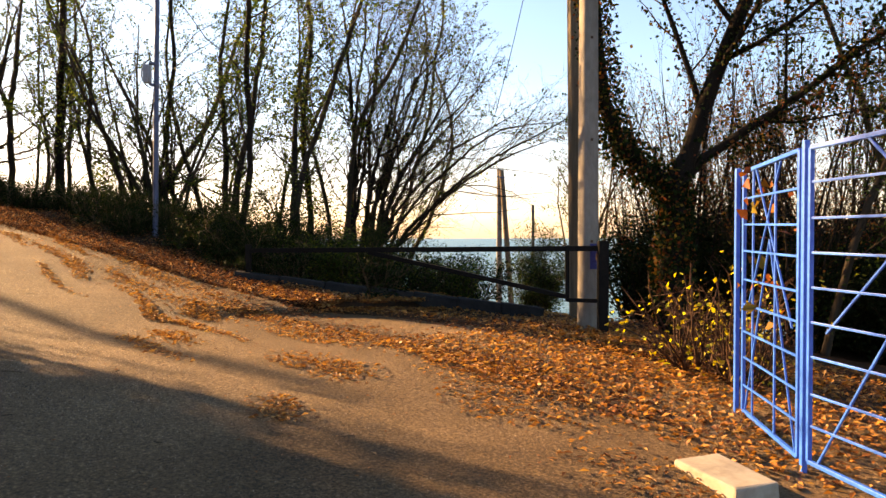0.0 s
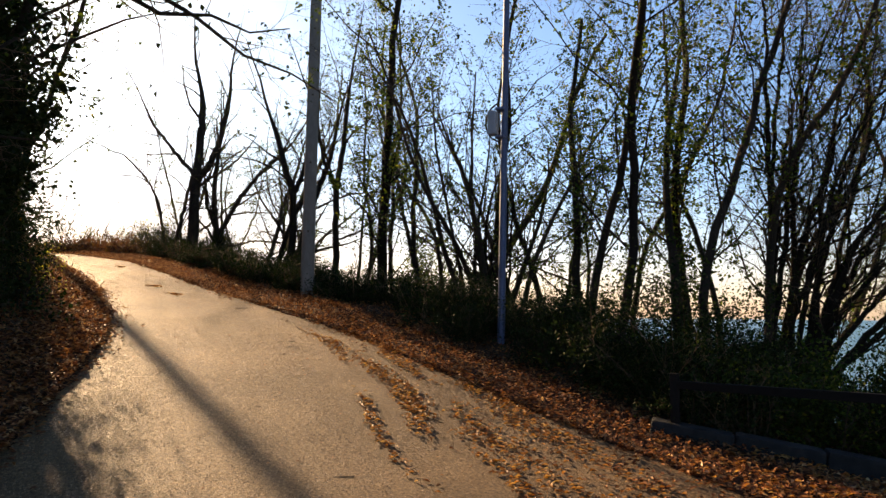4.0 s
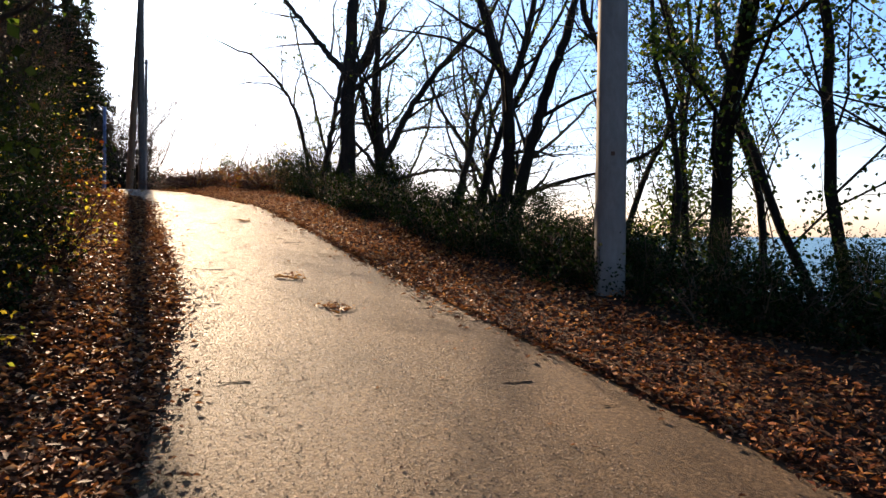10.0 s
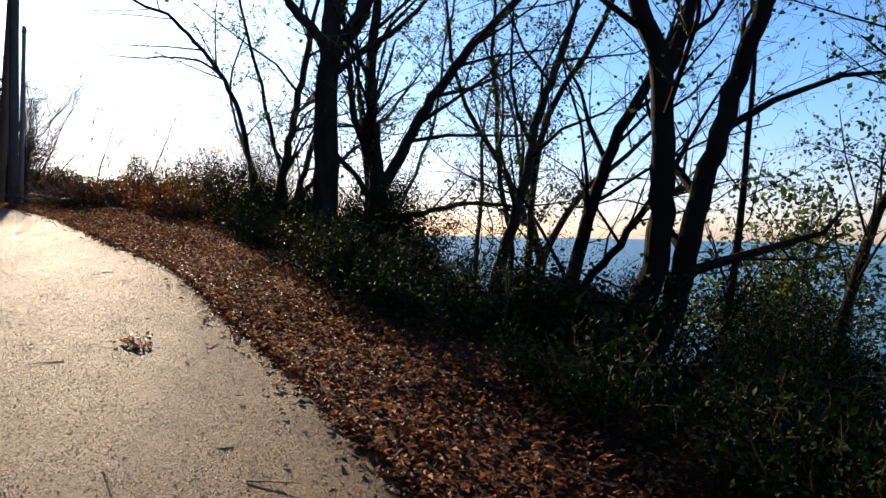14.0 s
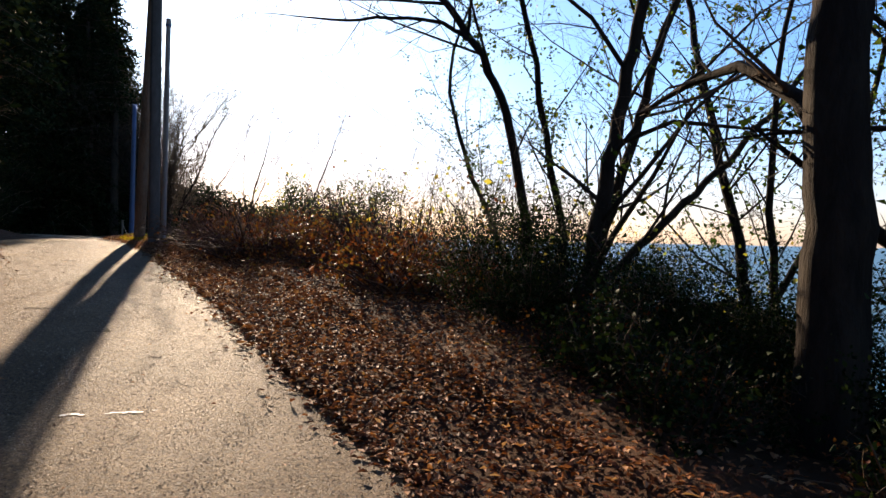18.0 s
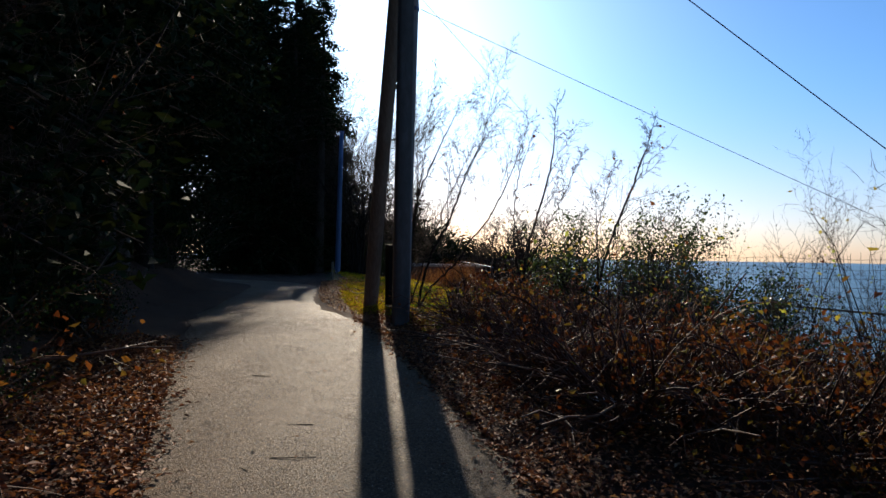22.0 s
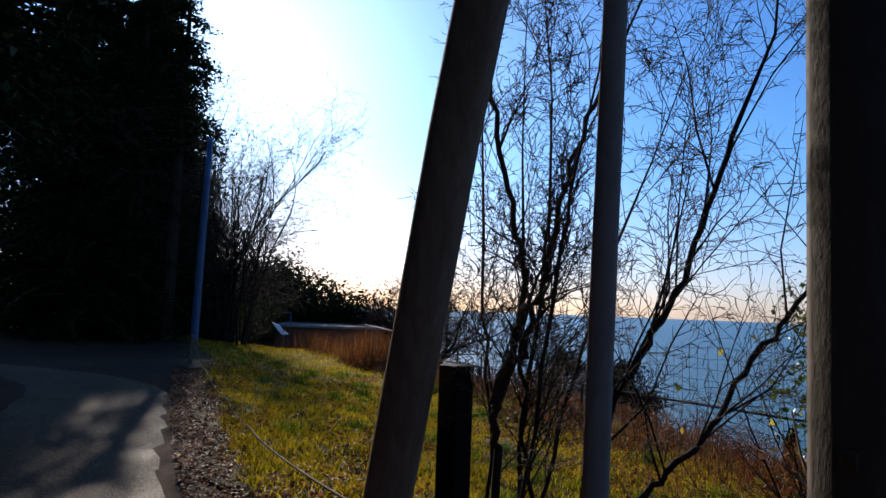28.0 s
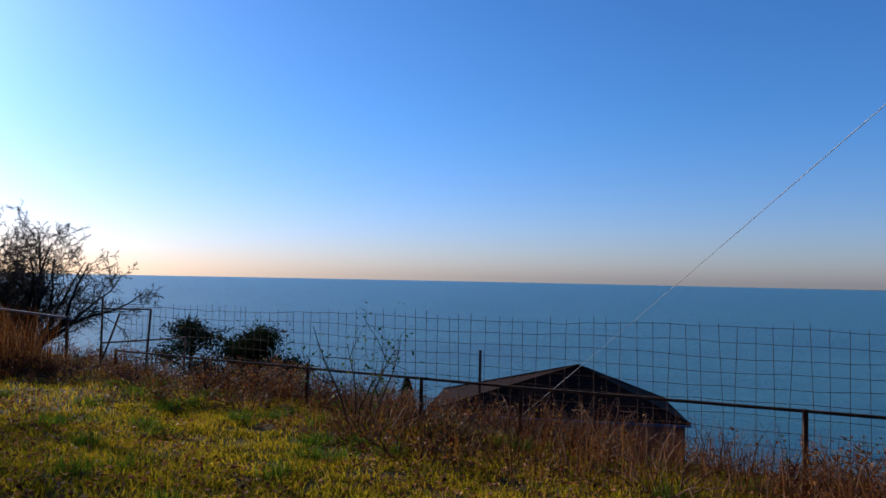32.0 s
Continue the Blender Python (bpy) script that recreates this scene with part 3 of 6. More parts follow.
pole_a = utility_pole(*PA, 9.6, 0.118, 0.098, "tall dark concrete utility pole at the bend of the lane", -20, (0.02, 0.03), SHADED_CONCRETE)
utility_pole(-33.06, 23.7, 7.1, 0.115, 0.098, "leaning brown brace pole propping the utility pole", 26, (2.35, -0.785), BRACE, False)
pole_m = utility_pole(-31.73, 23.6, 5.0, 0.055, 0.047, "thin square pale pole behind the utility pole", 26, (0.15, 0.0), CONCRETE, False)
part("insulator", box_bm(0.1, 0, 4.9, 0.1, 0.08, 0.14, 0.02), WHITE, pole_m)

lamp = thing("lamp_post", -5.47, 12.82, gz(-5.47, 12.82), "slim blue-grey steel lamp post at the edge of the lane", "lamp post")
pole_mesh("shaft", 8.0, 0.052, 0.038, STEEL, lamp, False, (0.12, 0.1))
part("fuse_box", box_bm(-0.1, -0.03, 3.05, 0.12, 0.15, 0.34, 0.02), GREYBOX, lamp, "small grey fuse box strapped to the post")
v, f = tubes([(np.array([(0.04 - 0.24 * math.sin(a), -0.05, 3.05 - 0.28 * math.cos(a)) for a in np.linspace(0.2, 2.9, 12)]), np.full(12, 0.012))], 6)
part_np("cable_loop", v, f, BLACK, lamp, "black cable bowed round the box", True)
part("clamp", box_bm(0.0, 0, 2.85, 0.12, 0.12, 0.04, 0.005), STEEL, lamp)
part("clamp", box_bm(0.0, 0, 3.25, 0.118, 0.118, 0.04, 0.005), STEEL, lamp)

lamp3 = thing("lamp_post", -50.5, 32.05, gz(-50.5, 32.05) - 0.2, "far grey lamp post where the lane enters the trees", "lamp post")
pole_mesh("shaft", 6.7, 0.13, 0.09, STEEL, lamp3, False, (0.1, 0.06))
part("cap", box_bm(0.1, 0.06, 6.7, 0.19, 0.19, 0.08, 0.02), STEEL, lamp3)

# black swing barrier across the side road
BL, BR = Vector((-3.03, 10.5, 0)), Vector((2.06, 8.72, 0))
barrier = thing("barrier_gate", 2.06, 8.72, gz(2.06, 8.72), "black steel swing barrier closed across the side road", "barrier")


def loc(p, ob):
    return Vector(p) - ob.location


zt_l, zt_r = 1.26, 1.32
corner = BR.lerp(BL, 0.085)
part("post", beam_bm(loc((2.06, 8.72, -0.1), barrier), loc((2.06, 8.72, 1.42), barrier), 0.13, 0.13, 0.01), BLACK, barrier, "heavy black hinge post")
part("top_bar", beam_bm(loc((BL.x, BL.y, zt_l), barrier), loc((BR.x, BR.y, zt_r), barrier), 0.06, 0.07), BLACK, barrier)
part("brace", beam_bm(loc(BR.lerp(BL, 0.62) + Vector((0, 0, 1.25)), barrier), loc(corner + Vector((0, 0, 0.68)), barrier), 0.05, 0.06), BLACK, barrier)
part("upright", beam_bm(loc(corner + Vector((0, 0, 0.62)), barrier), loc(corner + Vector((0, 0, 1.36)), barrier), 0.05, 0.05), BLACK, barrier)
part("lower_bar", beam_bm(loc(corner + Vector((0, 0, 0.64)), barrier), loc(BR + Vector((0, 0, 0.64)), barrier), 0.05, 0.05), BLACK, barrier)
part("hinge", box_bm(-0.05, 0.02, 1.0, 0.06, 0.1, 0.08, 0.01), RUST, barrier)
part("rest_post", beam_bm(loc((BL.x, BL.y, gz(BL.x, BL.y) - 0.2), barrier), loc((BL.x, BL.y, zt_l + 0.1), barrier), 0.08, 0.08), BLACK, barrier)

# low kerb beside the lane, in cast lengths; its near-black colour paints in its shadow
kerb = thing("kerb", 1.6, 10.9, gz(1.6, 10.9), "low concrete kerb across the mouth of the side road, coloured as in shadow", "kerb", kind="structure")
KA, KB = Vector((1.6, 10.9, 0)), Vector((-3.25, 10.5, 0))
for k in range(7):
    pa, pb = KA.lerp(KB, k / 7 + 0.001), KA.lerp(KB, (k + 1) / 7 - 0.001)
    pa.z, pb.z = gz(KA.x, KA.y) * (1 - k / 7) + gz(KB.x, KB.y) * k / 7, gz(KA.x, KA.y) * (1 - (k + 1) / 7) + gz(KB.x, KB.y) * (k + 1) / 7
    hk = 0.2 - 0.012 * k
    part("kerb_stone", beam_bm(pa + Vector((0, 0, hk / 2 - 0.05)) - kerb.location, pb + Vector((0, 0, hk / 2 - 0.05)) - kerb.location, 0.24, hk + 0.06, 0.025), KERB, kerb)


# open blue lattice gate
def lattice_leaf(parent, a, b, z0, h, bars, uprights, seed):
    r = random.Random(seed)
    a, b = Vector(a), Vector(b)
    leaf = under(new("gate_leaf"), parent)
    up = Vector((0, 0, 1))
    for p, q, w in ((a + up * z0, a + up * (z0 + h), 0.026), (b + up * z0, b + up * (z0 + h + 0.03), 0.026), (a + up * (z0 + h), b + up * (z0 + h + 0.03), 0.026), (a + up * z0, b + up * z0, 0.026)):
        part("frame_bar", beam_bm(p, q, w, w, 0.004), BLUE, leaf)
    for k in range(1, bars):
        f = k / bars
        part("cross_bar", beam_bm(a + up * (z0 + h * f + r.uniform(-0.01, 0.01)), b + up * (z0 + h * f + r.uniform(-0.012, 0.012)), 0.013, 0.014, 0.002), BLUE, leaf)
    for f in uprights:
        p = a.lerp(b, f)
        part("upright", beam_bm(p + up * z0, p + up * (z0 + h), 0.013, 0.013, 0.002), BLUE, leaf)
    apex = a.lerp(b, 0.52)
    for f0, z1, f1, z2 in ((0.04, 0.0, 0.52, 0.72), (0.96, 0.0, 0.52, 0.72), (0.25, 1.0, 0.9, 0.42), (0.7, 1.0, 0.08, 0.42)):
        part("brace_bar", beam_bm(a.lerp(b, f0) + up * (z0 + h * z1), a.lerp(b, f1) + up * (z0 + h * z2), 0.012, 0.012, 0.002), BLUE, leaf)
    return leaf


bgx, bgy = 2.27, 5.1
bgz = gz(bgx, bgy)
blue_gate = thing("lattice_gate", bgx, bgy, bgz, "open bright blue steel lattice gate with dead vine leaves", "gate")
lattice_leaf(blue_gate, (0, 0, 0), (-0.15, -1.08, 0), 0.05, 1.8, 9, (0.2, 0.62), 1)
lattice_leaf(blue_gate, (-0.15, -1.2, 0), (0.12, -2.85, 0), 0.06, 1.82, 9, (0.45,), 2)
part("gate_post", beam_bm((-0.15, -1.14, -0.2), (-0.15, -1.14, 1.93), 0.034, 0.034, 0.005), BLUE, blue_gate)
part("gate_post", beam_bm((-0.03, 0.05, -0.2), (-0.03, 0.05, 1.88), 0.034, 0.034, 0.005), BLUE, blue_gate)
rng = np.random.default_rng(21)
n = 34
vp = np.column_stack([rng.normal(0.0, 0.05, n), -np.abs(rng.normal(0.2, 0.35, n)), rng.uniform(0.7, 1.85, n)])
v, f = leaf_quads(vp, 0.1, rng, 0.0, narrow=0.8)
part_np("vine_leaves", v, f, AUTUMN, blue_gate, "dry orange vine leaves caught in the bars")

slab = thing("stone_slab", 1.55, 3.72, gz(1.55, 3.72), "pale broken concrete slab lying in fallen leaves", "slab", rz=18)
bm = box_bm(0, 0, 0.02, 0.32, 0.5, 0.12, 0.015)
for vtx in bm.verts:
    vtx.co += Vector((noise.noise(vtx.co * 4), noise.noise(vtx.co * 4 + Vector((5, 0, 0))), noise.noise(vtx.co * 5 + Vector((0, 7, 0))) * 0.5)) * 0.04
part("block", bm, SLAB, slab)


# ---- trees and shrubs ----
def wander(rng, p, d, length, n, bend, lift):
    """A wandering polyline that turns slowly and is drawn upwards."""
    pts = [np.array(p, float)]
    d = np.array(d, float)
    step = length / n
    for _ in range(n):
        d = d + rng.normal(0, bend, 3) + np.array([0, 0, lift])
        d /= np.linalg.norm(d)
        pts.append(pts[-1] + d * step)
    return np.array(pts)


def side_dir(rng, d, angle):
    """A direction at about that angle from d, at random round it."""
    r = rng.normal(size=3)
    r -= d * (r @ d)
    r /= np.linalg.norm(r)
    a = radians(angle) * rng.uniform(0.75, 1.25)
    return d * math.cos(a) + r * math.sin(a)


class Plant:
    """Collects the stems, limbs, twigs and leaves of one tree or shrub."""

    def __init__(self, seed):
        self.rng = np.random.default_rng(seed)
        self.stem, self.limb, self.twig, self.leaf = [], [], [], []
        self.finest, self.thin = 0.0028, 0.42

    def grow(self, p, d, length, r, level, counts, ratio, angle, bend, lift, bare=0.35, tip=0.25, stretch=None):
        rng = self.rng
        n = max(3, int(length / (0.5 if level < 2 else 0.28)))
        if level >= 3:
            n = 3
        pts = wander(rng, p, d, length, n, bend[min(level, len(bend) - 1)], lift[min(level, len(lift) - 1)])
        rad = np.linspace(r, r * tip, n + 1)
        if level == 0:
            rad[0] *= 1.35
        (self.stem if level == 0 else self.limb if level == 1 else self.twig).append((pts, rad))
        if level >= len(counts):
            self.leaf.append(pts[-1])
            return
        k = counts[level]
        k = max(1, int(round(k * rng.uniform(0.8, 1.2))))
        for f in np.linspace(bare if level == 0 else 0.2, 0.98, k):
            f = min(0.99, f + rng.uniform(-0.04, 0.04))
            i = min(int(f * n), n - 1)
            q = pts[i] + (pts[i + 1] - pts[i]) * (f * n - i)
            dd = pts[i + 1] - pts[i]
            dd = dd / np.linalg.norm(dd)
            rr = max((r + (r * tip - r) * f) * (self.thin if level == 0 else 0.42), self.finest)
            self.grow(q, side_dir(rng, dd, angle[min(level, len(angle) - 1)]), length * ratio[min(level, len(ratio) - 1)] * (1 - 0.45 * f) * rng.uniform(0.7, 1.2), rr, level + 1, counts, ratio, angle, bend, lift, bare, tip)

    def build(self, name, material=BARK):
        """Meshes: trunk, crown. Leaves are added by the caller."""
        out = []
        v1, f1 = tubes(self.stem, 9)
        if self.limb:
            v2, f2 = tubes(self.limb, 6)
            v1, f1 = np.concatenate([v1, v2]), np.concatenate([f1, f2 + len(v1)])
        out.append(("trunk", mesh_of("trunk", v1, f1, material, True)))
        if self.twig:
            v, f = tubes(self.twig, 3)
            out.append(("crown", mesh_of("crown", v, f, TWIG)))
        return out


def leaves_round(plant, n, spread, zlo, zhi, on_stem=0.5, clumps=False):
    """Places for leaves: round the stems, and at twig ends."""
    rng = plant.rng
    pts = []
    stems = plant.stem + plant.limb
    wts = np.array([len(p) for p, _ in stems], float)
    for i in rng.choice(len(stems), int(n * on_stem), p=wts / wts.sum()):
        p, r = stems[i]
        k = rng.uniform(0, len(p) - 1.001)
        j = int(k)
        q = p[j] + (p[j + 1] - p[j]) * (k - j)
        if zlo <= q[2] <= zhi:
            pts.append(q + rng.normal(0, 1, 3) * spread * rng.uniform(0.2, 1))
    if clumps and len(pts) > 60:        # two thirds of them gather in bunches
        heart = np.array(pts)[rng.choice(len(pts), max(8, len(pts) // 70), replace=False)]
        for m in range(len(pts) * 2 // 3):
            pts[m] = heart[rng.integers(0, len(heart))] + rng.normal(0, 1, 3) * np.array([0.17, 0.17, 0.22])
    if plant.twig and on_stem < 1:
        # clusters on some of the twigs
        some = rng.choice(len(plant.twig), max(4, len(plant.twig) // 7), replace=False)
        for i in rng.choice(some, int(n * (1 - on_stem))):
            p = plant.twig[i][0]
            k = rng.uniform(0, len(p) - 1.001)
            j = int(k)
            pts.append(p[j] + (p[j + 1] - p[j]) * (k - j) + rng.normal(0, 0.035, 3))
    return np.array(pts) if pts else np.zeros((1, 3))


KINDS = {}


def keep(kind, meshes):
    KINDS.setdefault(kind, []).append(meshes)


def slim_tree(seed, h, r, leafn, leafmat=GREEN, lean=0.04, counts=(11, 6, 5), bare=0.4, ivy=0.35, bend=0.05, leaf=0.055):
    p = Plant(seed)
    p.thin = 0.27
    rng = p.rng
    p.grow((0, 0, -0.3), np.array([rng.normal(0, lean), rng.normal(0, lean), 1.0]), h, r, 0, counts, (0.3, 0.5, 0.5), (46, 48, 50), (bend, 0.24, 0.26, 0.26), (0.11, 0.07, 0.03, 0.0), bare, 0.3)
    ms = p.build("tree")
    if leafn:
        v, f = leaf_quads(leaves_round(p, leafn, ivy, 0.2, h * 0.9, 0.62, True), leaf, rng, 0.1, narrow=0.75)
        ms.append(("foliage", mesh_of("foliage", v, f, leafmat)))
    return ms


def forked_tree(seed, h, r, forks=2, leafn=300, leafmat=GREEN, low=0.28, counts=(9, 7, 6), ivy=0.16):
    """A thick short bole that forks into several rising limbs."""
    p = Plant(seed)
    rng = p.rng
    hb = h * low
    bole = wander(rng, (0, 0, -0.3), (rng.normal(0, 0.1), rng.normal(0, 0.1), 1), hb + 0.3, 5, 0.06, 0.05)
    p.stem.append((bole, np.linspace(r * 1.3, r * 0.9, 6)))
    for k in range(forks):
        a = 2 * np.pi * k / forks + rng.uniform(-0.4, 0.4)
        d = np.array([math.cos(a) * 0.45, math.sin(a) * 0.45, 1.0])
        p.grow(bole[-1], d / np.linalg.norm(d), h * 0.75, r * 0.62, 0, counts, (0.5, 0.45, 0.5), (40, 42, 45), (0.2, 0.2, 0.22, 0.24), (0.07, 0.04, 0.03, 0.01), 0.15, 0.22)
    ms = p.build("tree")
    if leafn:
        v, f = leaf_quads(leaves_round(p, leafn, ivy, 0.2, h * 0.8, 0.7), 0.07, rng, 0.1, narrow=0.75)
        ms.append(("foliage", mesh_of("foliage", v, f, leafmat)))
    return ms


def clump_tree(seed, h, stems=9, spread=0.5, leafn=400, leafmat=GREEN, r=0.06, arch=0.0, counts=(10, 6), angle=(26, 30), bend=0.07, finest=0.0028):
    """Many stems from one stool."""
    p = Plant(seed)
    p.finest = finest
    rng = p.rng
    for k in range(stems):
        a = rng.uniform(0, 2 * np.pi)
        d = np.array([math.cos(a) * spread * rng.uniform(0.3, 1) + arch * 0.5, math.sin(a) * spread * rng.uniform(0.3, 1), 1.0])
        p.grow((math.cos(a) * 0.25, math.sin(a) * 0.25, -0.25), d / np.linalg.norm(d), h * rng.uniform(0.65, 1.0), r * rng.uniform(0.6, 1.2), 0, counts, (0.42, 0.5), angle, (bend, bend + 0.05, bend + 0.09), (0.0 if arch else 0.02, 0.02, 0.0), 0.25, 0.2)
    if arch:
        for group_ in (p.stem, p.limb, p.twig):
            for pts, _ in group_:
                z = np.maximum(pts[:, 2], 0)
                pts[:, 0] += arch * 0.1 * z**2
                pts[:, 2] -= arch * 0.045 * z**2
        p.leaf = [q + np.array([arch * 0.1 * max(q[2], 0) ** 2, 0, -arch * 0.045 * max(q[2], 0) ** 2]) for q in p.leaf]
    ms = p.build("tree")
    if leafn:
        v, f = leaf_quads(leaves_round(p, leafn, 0.1, 0.2, h * 0.8, 0.5, True), 0.05, rng, 0.1, narrow=0.7)
        ms.append(("foliage", mesh_of("foliage", v, f, leafmat)))
    return ms


def shrub(seed, h, w, leafn, leafmat, size=0.06, stems=9, twigs=4, stem_mat=TWIG, droop=0.0, loose=0.07):
    """A leafy or bare shrub of arching stems."""
    p = Plant(seed)
    rng = p.rng
    for k in range(stems):
        a = rng.uniform(0, 2 * np.pi)
        out = w * rng.uniform(0.2, 1) / max(h, 0.3)
        d = np.array([math.cos(a) * out, math.sin(a) * out, 1.0])
        L = h * rng.uniform(0.7, 1.15) * math.sqrt(1 + out * out)
        n = 6
        pts = wander(rng, (math.cos(a) * 0.12, math.sin(a) * 0.12, -0.15), d / np.linalg.norm(d), L, n, 0.14, 0.02 - droop)
        p.stem.append((pts, np.linspace(0.016, 0.004, n + 1)))
        for j in range(twigs):
            i = rng.integers(1, n)
            dd = pts[i + 1] - pts[i]
            q = wander(rng, pts[i], side_dir(rng, dd / np.linalg.norm(dd), 45), L * 0.4 * rng.uniform(0.5, 1.2), 4, 0.18, 0.02 - droop)
            p.limb.append((q, np.linspace(0.007, 0.002, 5)))
            for _ in range(2):
                m = rng.integers(1, 4)
                dd = q[m + 1] - q[m]
                tw = wander(rng, q[m], side_dir(rng, dd / np.linalg.norm(dd), 45), L * 0.2 * rng.uniform(0.5, 1.2), 3, 0.2, 0.02)
                p.twig.append((tw, np.linspace(0.004, 0.0015, 4)))
                p.leaf.append(tw[-1])
                p.leaf.append(tw[-2])
            p.leaf.append(q[-1])
            p.leaf.append(q[2])
    v1, f1 = tubes(p.stem, 5)
    v2, f2 = tubes(p.limb + p.twig, 3) if p.limb else (np.zeros((0, 3)), np.zeros((0, 4), int))
    ms = [("framework", mesh_of("framework", np.concatenate([v1, v2]), np.concatenate([f1, f2 + len(v1)]), stem_mat))]
    if leafn:
        ends = np.array(p.leaf)
        pos = ends[rng.integers(0, len(ends), leafn)] + rng.normal(0, h * loose + 0.02, (leafn, 3))
        pos[:, 2] = np.maximum(pos[:, 2], 0.03)
        v, f = leaf_quads(pos, size, rng, 0.15, narrow=0.6)
        ms.append(("foliage", mesh_of("foliage", v, f, leafmat)))
    return ms


def conifer(seed, h, w, needles=9000, skirt=0.0):
    """A dense dark conifer: whorls of drooping boughs covered with needle sprays."""
    rng = np.random.default_rng(seed)
    trunk = (np.array([[0, 0, -0.3], [0.05, 0, h * 0.4], [0, 0.08, h * 0.75], [0, 0, h]]), np.array([0.24, 0.17, 0.09, 0.02]))
    lines, pos = [], []
    z = max(h * 0.04, skirt)
    while z < h * 0.98:
        f = z / h
        reach = w * (1 - f) ** 0.75 * rng.uniform(0.75, 1.1) + 0.15
        for k in range(5):
            a = rng.uniform(0, 2 * np.pi)
            L = reach * rng.uniform(0.6, 1.15)
            t = np.linspace(0, 1, 5)
            pts = np.stack([np.cos(a) * L * t, np.sin(a) * L * t, z + L * (0.18 * t - 0.42 * t * t) + rng.normal(0, 0.03, 5)], 1)
            lines.append((pts, np.linspace(0.035, 0.006, 5)))
            m = int(needles / (h / 0.36 * 5) * (0.4 + L / w)) + 3
            tt_ = rng.uniform(0.1, 1.05, m)
            q = np.stack([np.interp(tt_, t, pts[:, c]) for c in range(3)], 1)
            pos.append(q + np.clip(rng.normal(0, 1, (m, 3)), -1.7, 1.7) * np.array([0.17, 0.17, 0.12]) * (0.5 + L / w))
        z += 0.36
    pos = np.concatenate(pos)
    v0, f0 = tubes([trunk], 8)
    v1, f1 = tubes(lines, 4)
    v, f = leaf_quads(pos, 0.17, rng, 0.35, narrow=0.45)
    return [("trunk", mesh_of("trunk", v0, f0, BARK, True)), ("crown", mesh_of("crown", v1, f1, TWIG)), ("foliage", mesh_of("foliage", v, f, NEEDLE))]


def swept_tree(seed, stems, counts=(7, 6, 5), leafn=0, leafmat=GREEN, side=7, reach=0.34, up=0.04, angle=46, finest=0.0028, ivy=0.14):
    """A tree whose stems follow given sweeps: (points, foot radius, top radius, length grown on)."""
    p = Plant(seed)
    p.finest = finest
    rng = p.rng
    ang, bend, lift = (angle, 44, 46), (0.12, 0.2, 0.24, 0.26), (up, up, 0.03, 0.0)
    for pts, r0, r1, grown in stems:
        pts = np.array(pts, float)
        k = np.linspace(0, len(pts) - 1, 5 * len(pts))
        q = np.stack([np.interp(k, np.arange(len(pts)), pts[:, c]) for c in range(3)], 1)
        for _ in range(2):
            q[1:-1] = (q[:-2] + 2 * q[1:-1] + q[2:]) / 4
        q[1:] += rng.normal(0, 0.012, (len(q) - 1, 3))
        rad = np.linspace(r0, r1, len(q))
        rad[0] *= 1.25
        p.stem.append((q, rad))
        tall = float(np.linalg.norm(np.diff(pts, axis=0), axis=1).sum()) + grown
        for f in np.linspace(0.35, 0.97, side):
            i = min(int((f + rng.uniform(-0.05, 0.02)) * (len(q) - 1)), len(q) - 2)
            d = q[i + 1] - q[i]
            p.grow(q[i], side_dir(rng, d / np.linalg.norm(d), angle), tall * reach * rng.uniform(0.6, 1.2), rad[i] * rng.uniform(0.3, 0.5), 1, counts, (0.5, 0.48, 0.5), ang, bend, lift, 0.2, 0.22)
        if grown:
            d = q[-1] - q[-3]
            p.grow(q[-1], d / np.linalg.norm(d), grown, r1 * 0.78, 0, counts, (0.45, 0.48, 0.5), ang, bend, lift, 0.12, 0.2)
    ms = p.build("tree")
    if leafn:
        v, f = leaf_quads(leaves_round(p, leafn, ivy, 0.2, 6.0, 0.6), 0.06, rng, 0.1, narrow=0.75)
        ms.append(("foliage", mesh_of("foliage", v, f, leafmat)))
    return ms


REACH = {}


def reach_of(kind, k, scale):
    """How far the plant spreads below head height."""
    key = (kind, k, round(scale, 1))
    if key not in REACH:
        far = [0.1]
        for _, me in KINDS[kind][k]:
            co = np.empty(len(me.vertices) * 3, np.float32)
            me.vertices.foreach_get("co", co)
            co = co.reshape(-1, 3)
            low = co[co[:, 2] * scale < 2.6]
            if len(low):
                far.append(float(np.hypot(low[:, 0], low[:, 1]).max()) * scale)
        REACH[key] = max(far)
    return REACH[key]


def plant_at(kind, k, x, y, rz, scale, name, label, category, group="", sink=0.0, tilt=(0, 0), z=None, stay=False):
    meshes = KINDS[kind][k % len(KINDS[kind])]
    s, lat = beside([(x, y)])[0][:2]
    if not stay and -12 < s < 49 and abs(lat) < 9:            # keep the walked line clear of leaves and stems
        room = 0.72 + reach_of(kind, k % len(KINDS[kind]), scale)
        if abs(lat) < room:
            x, y = on(s, math.copysign(room, lat))[:2]
    root = new(name)
    root.empty_display_size = 0.3
    root.matrix_basis = pose(x, y, (gz(x, y) if z is None else z) - sink, tilt[0], tilt[1], rz) @ Matrix.Diagonal((scale, scale, scale, 1))
    tagged(root, label, category, group)
    for nm, me in meshes:
        under(new(nm, me), root)
    return root


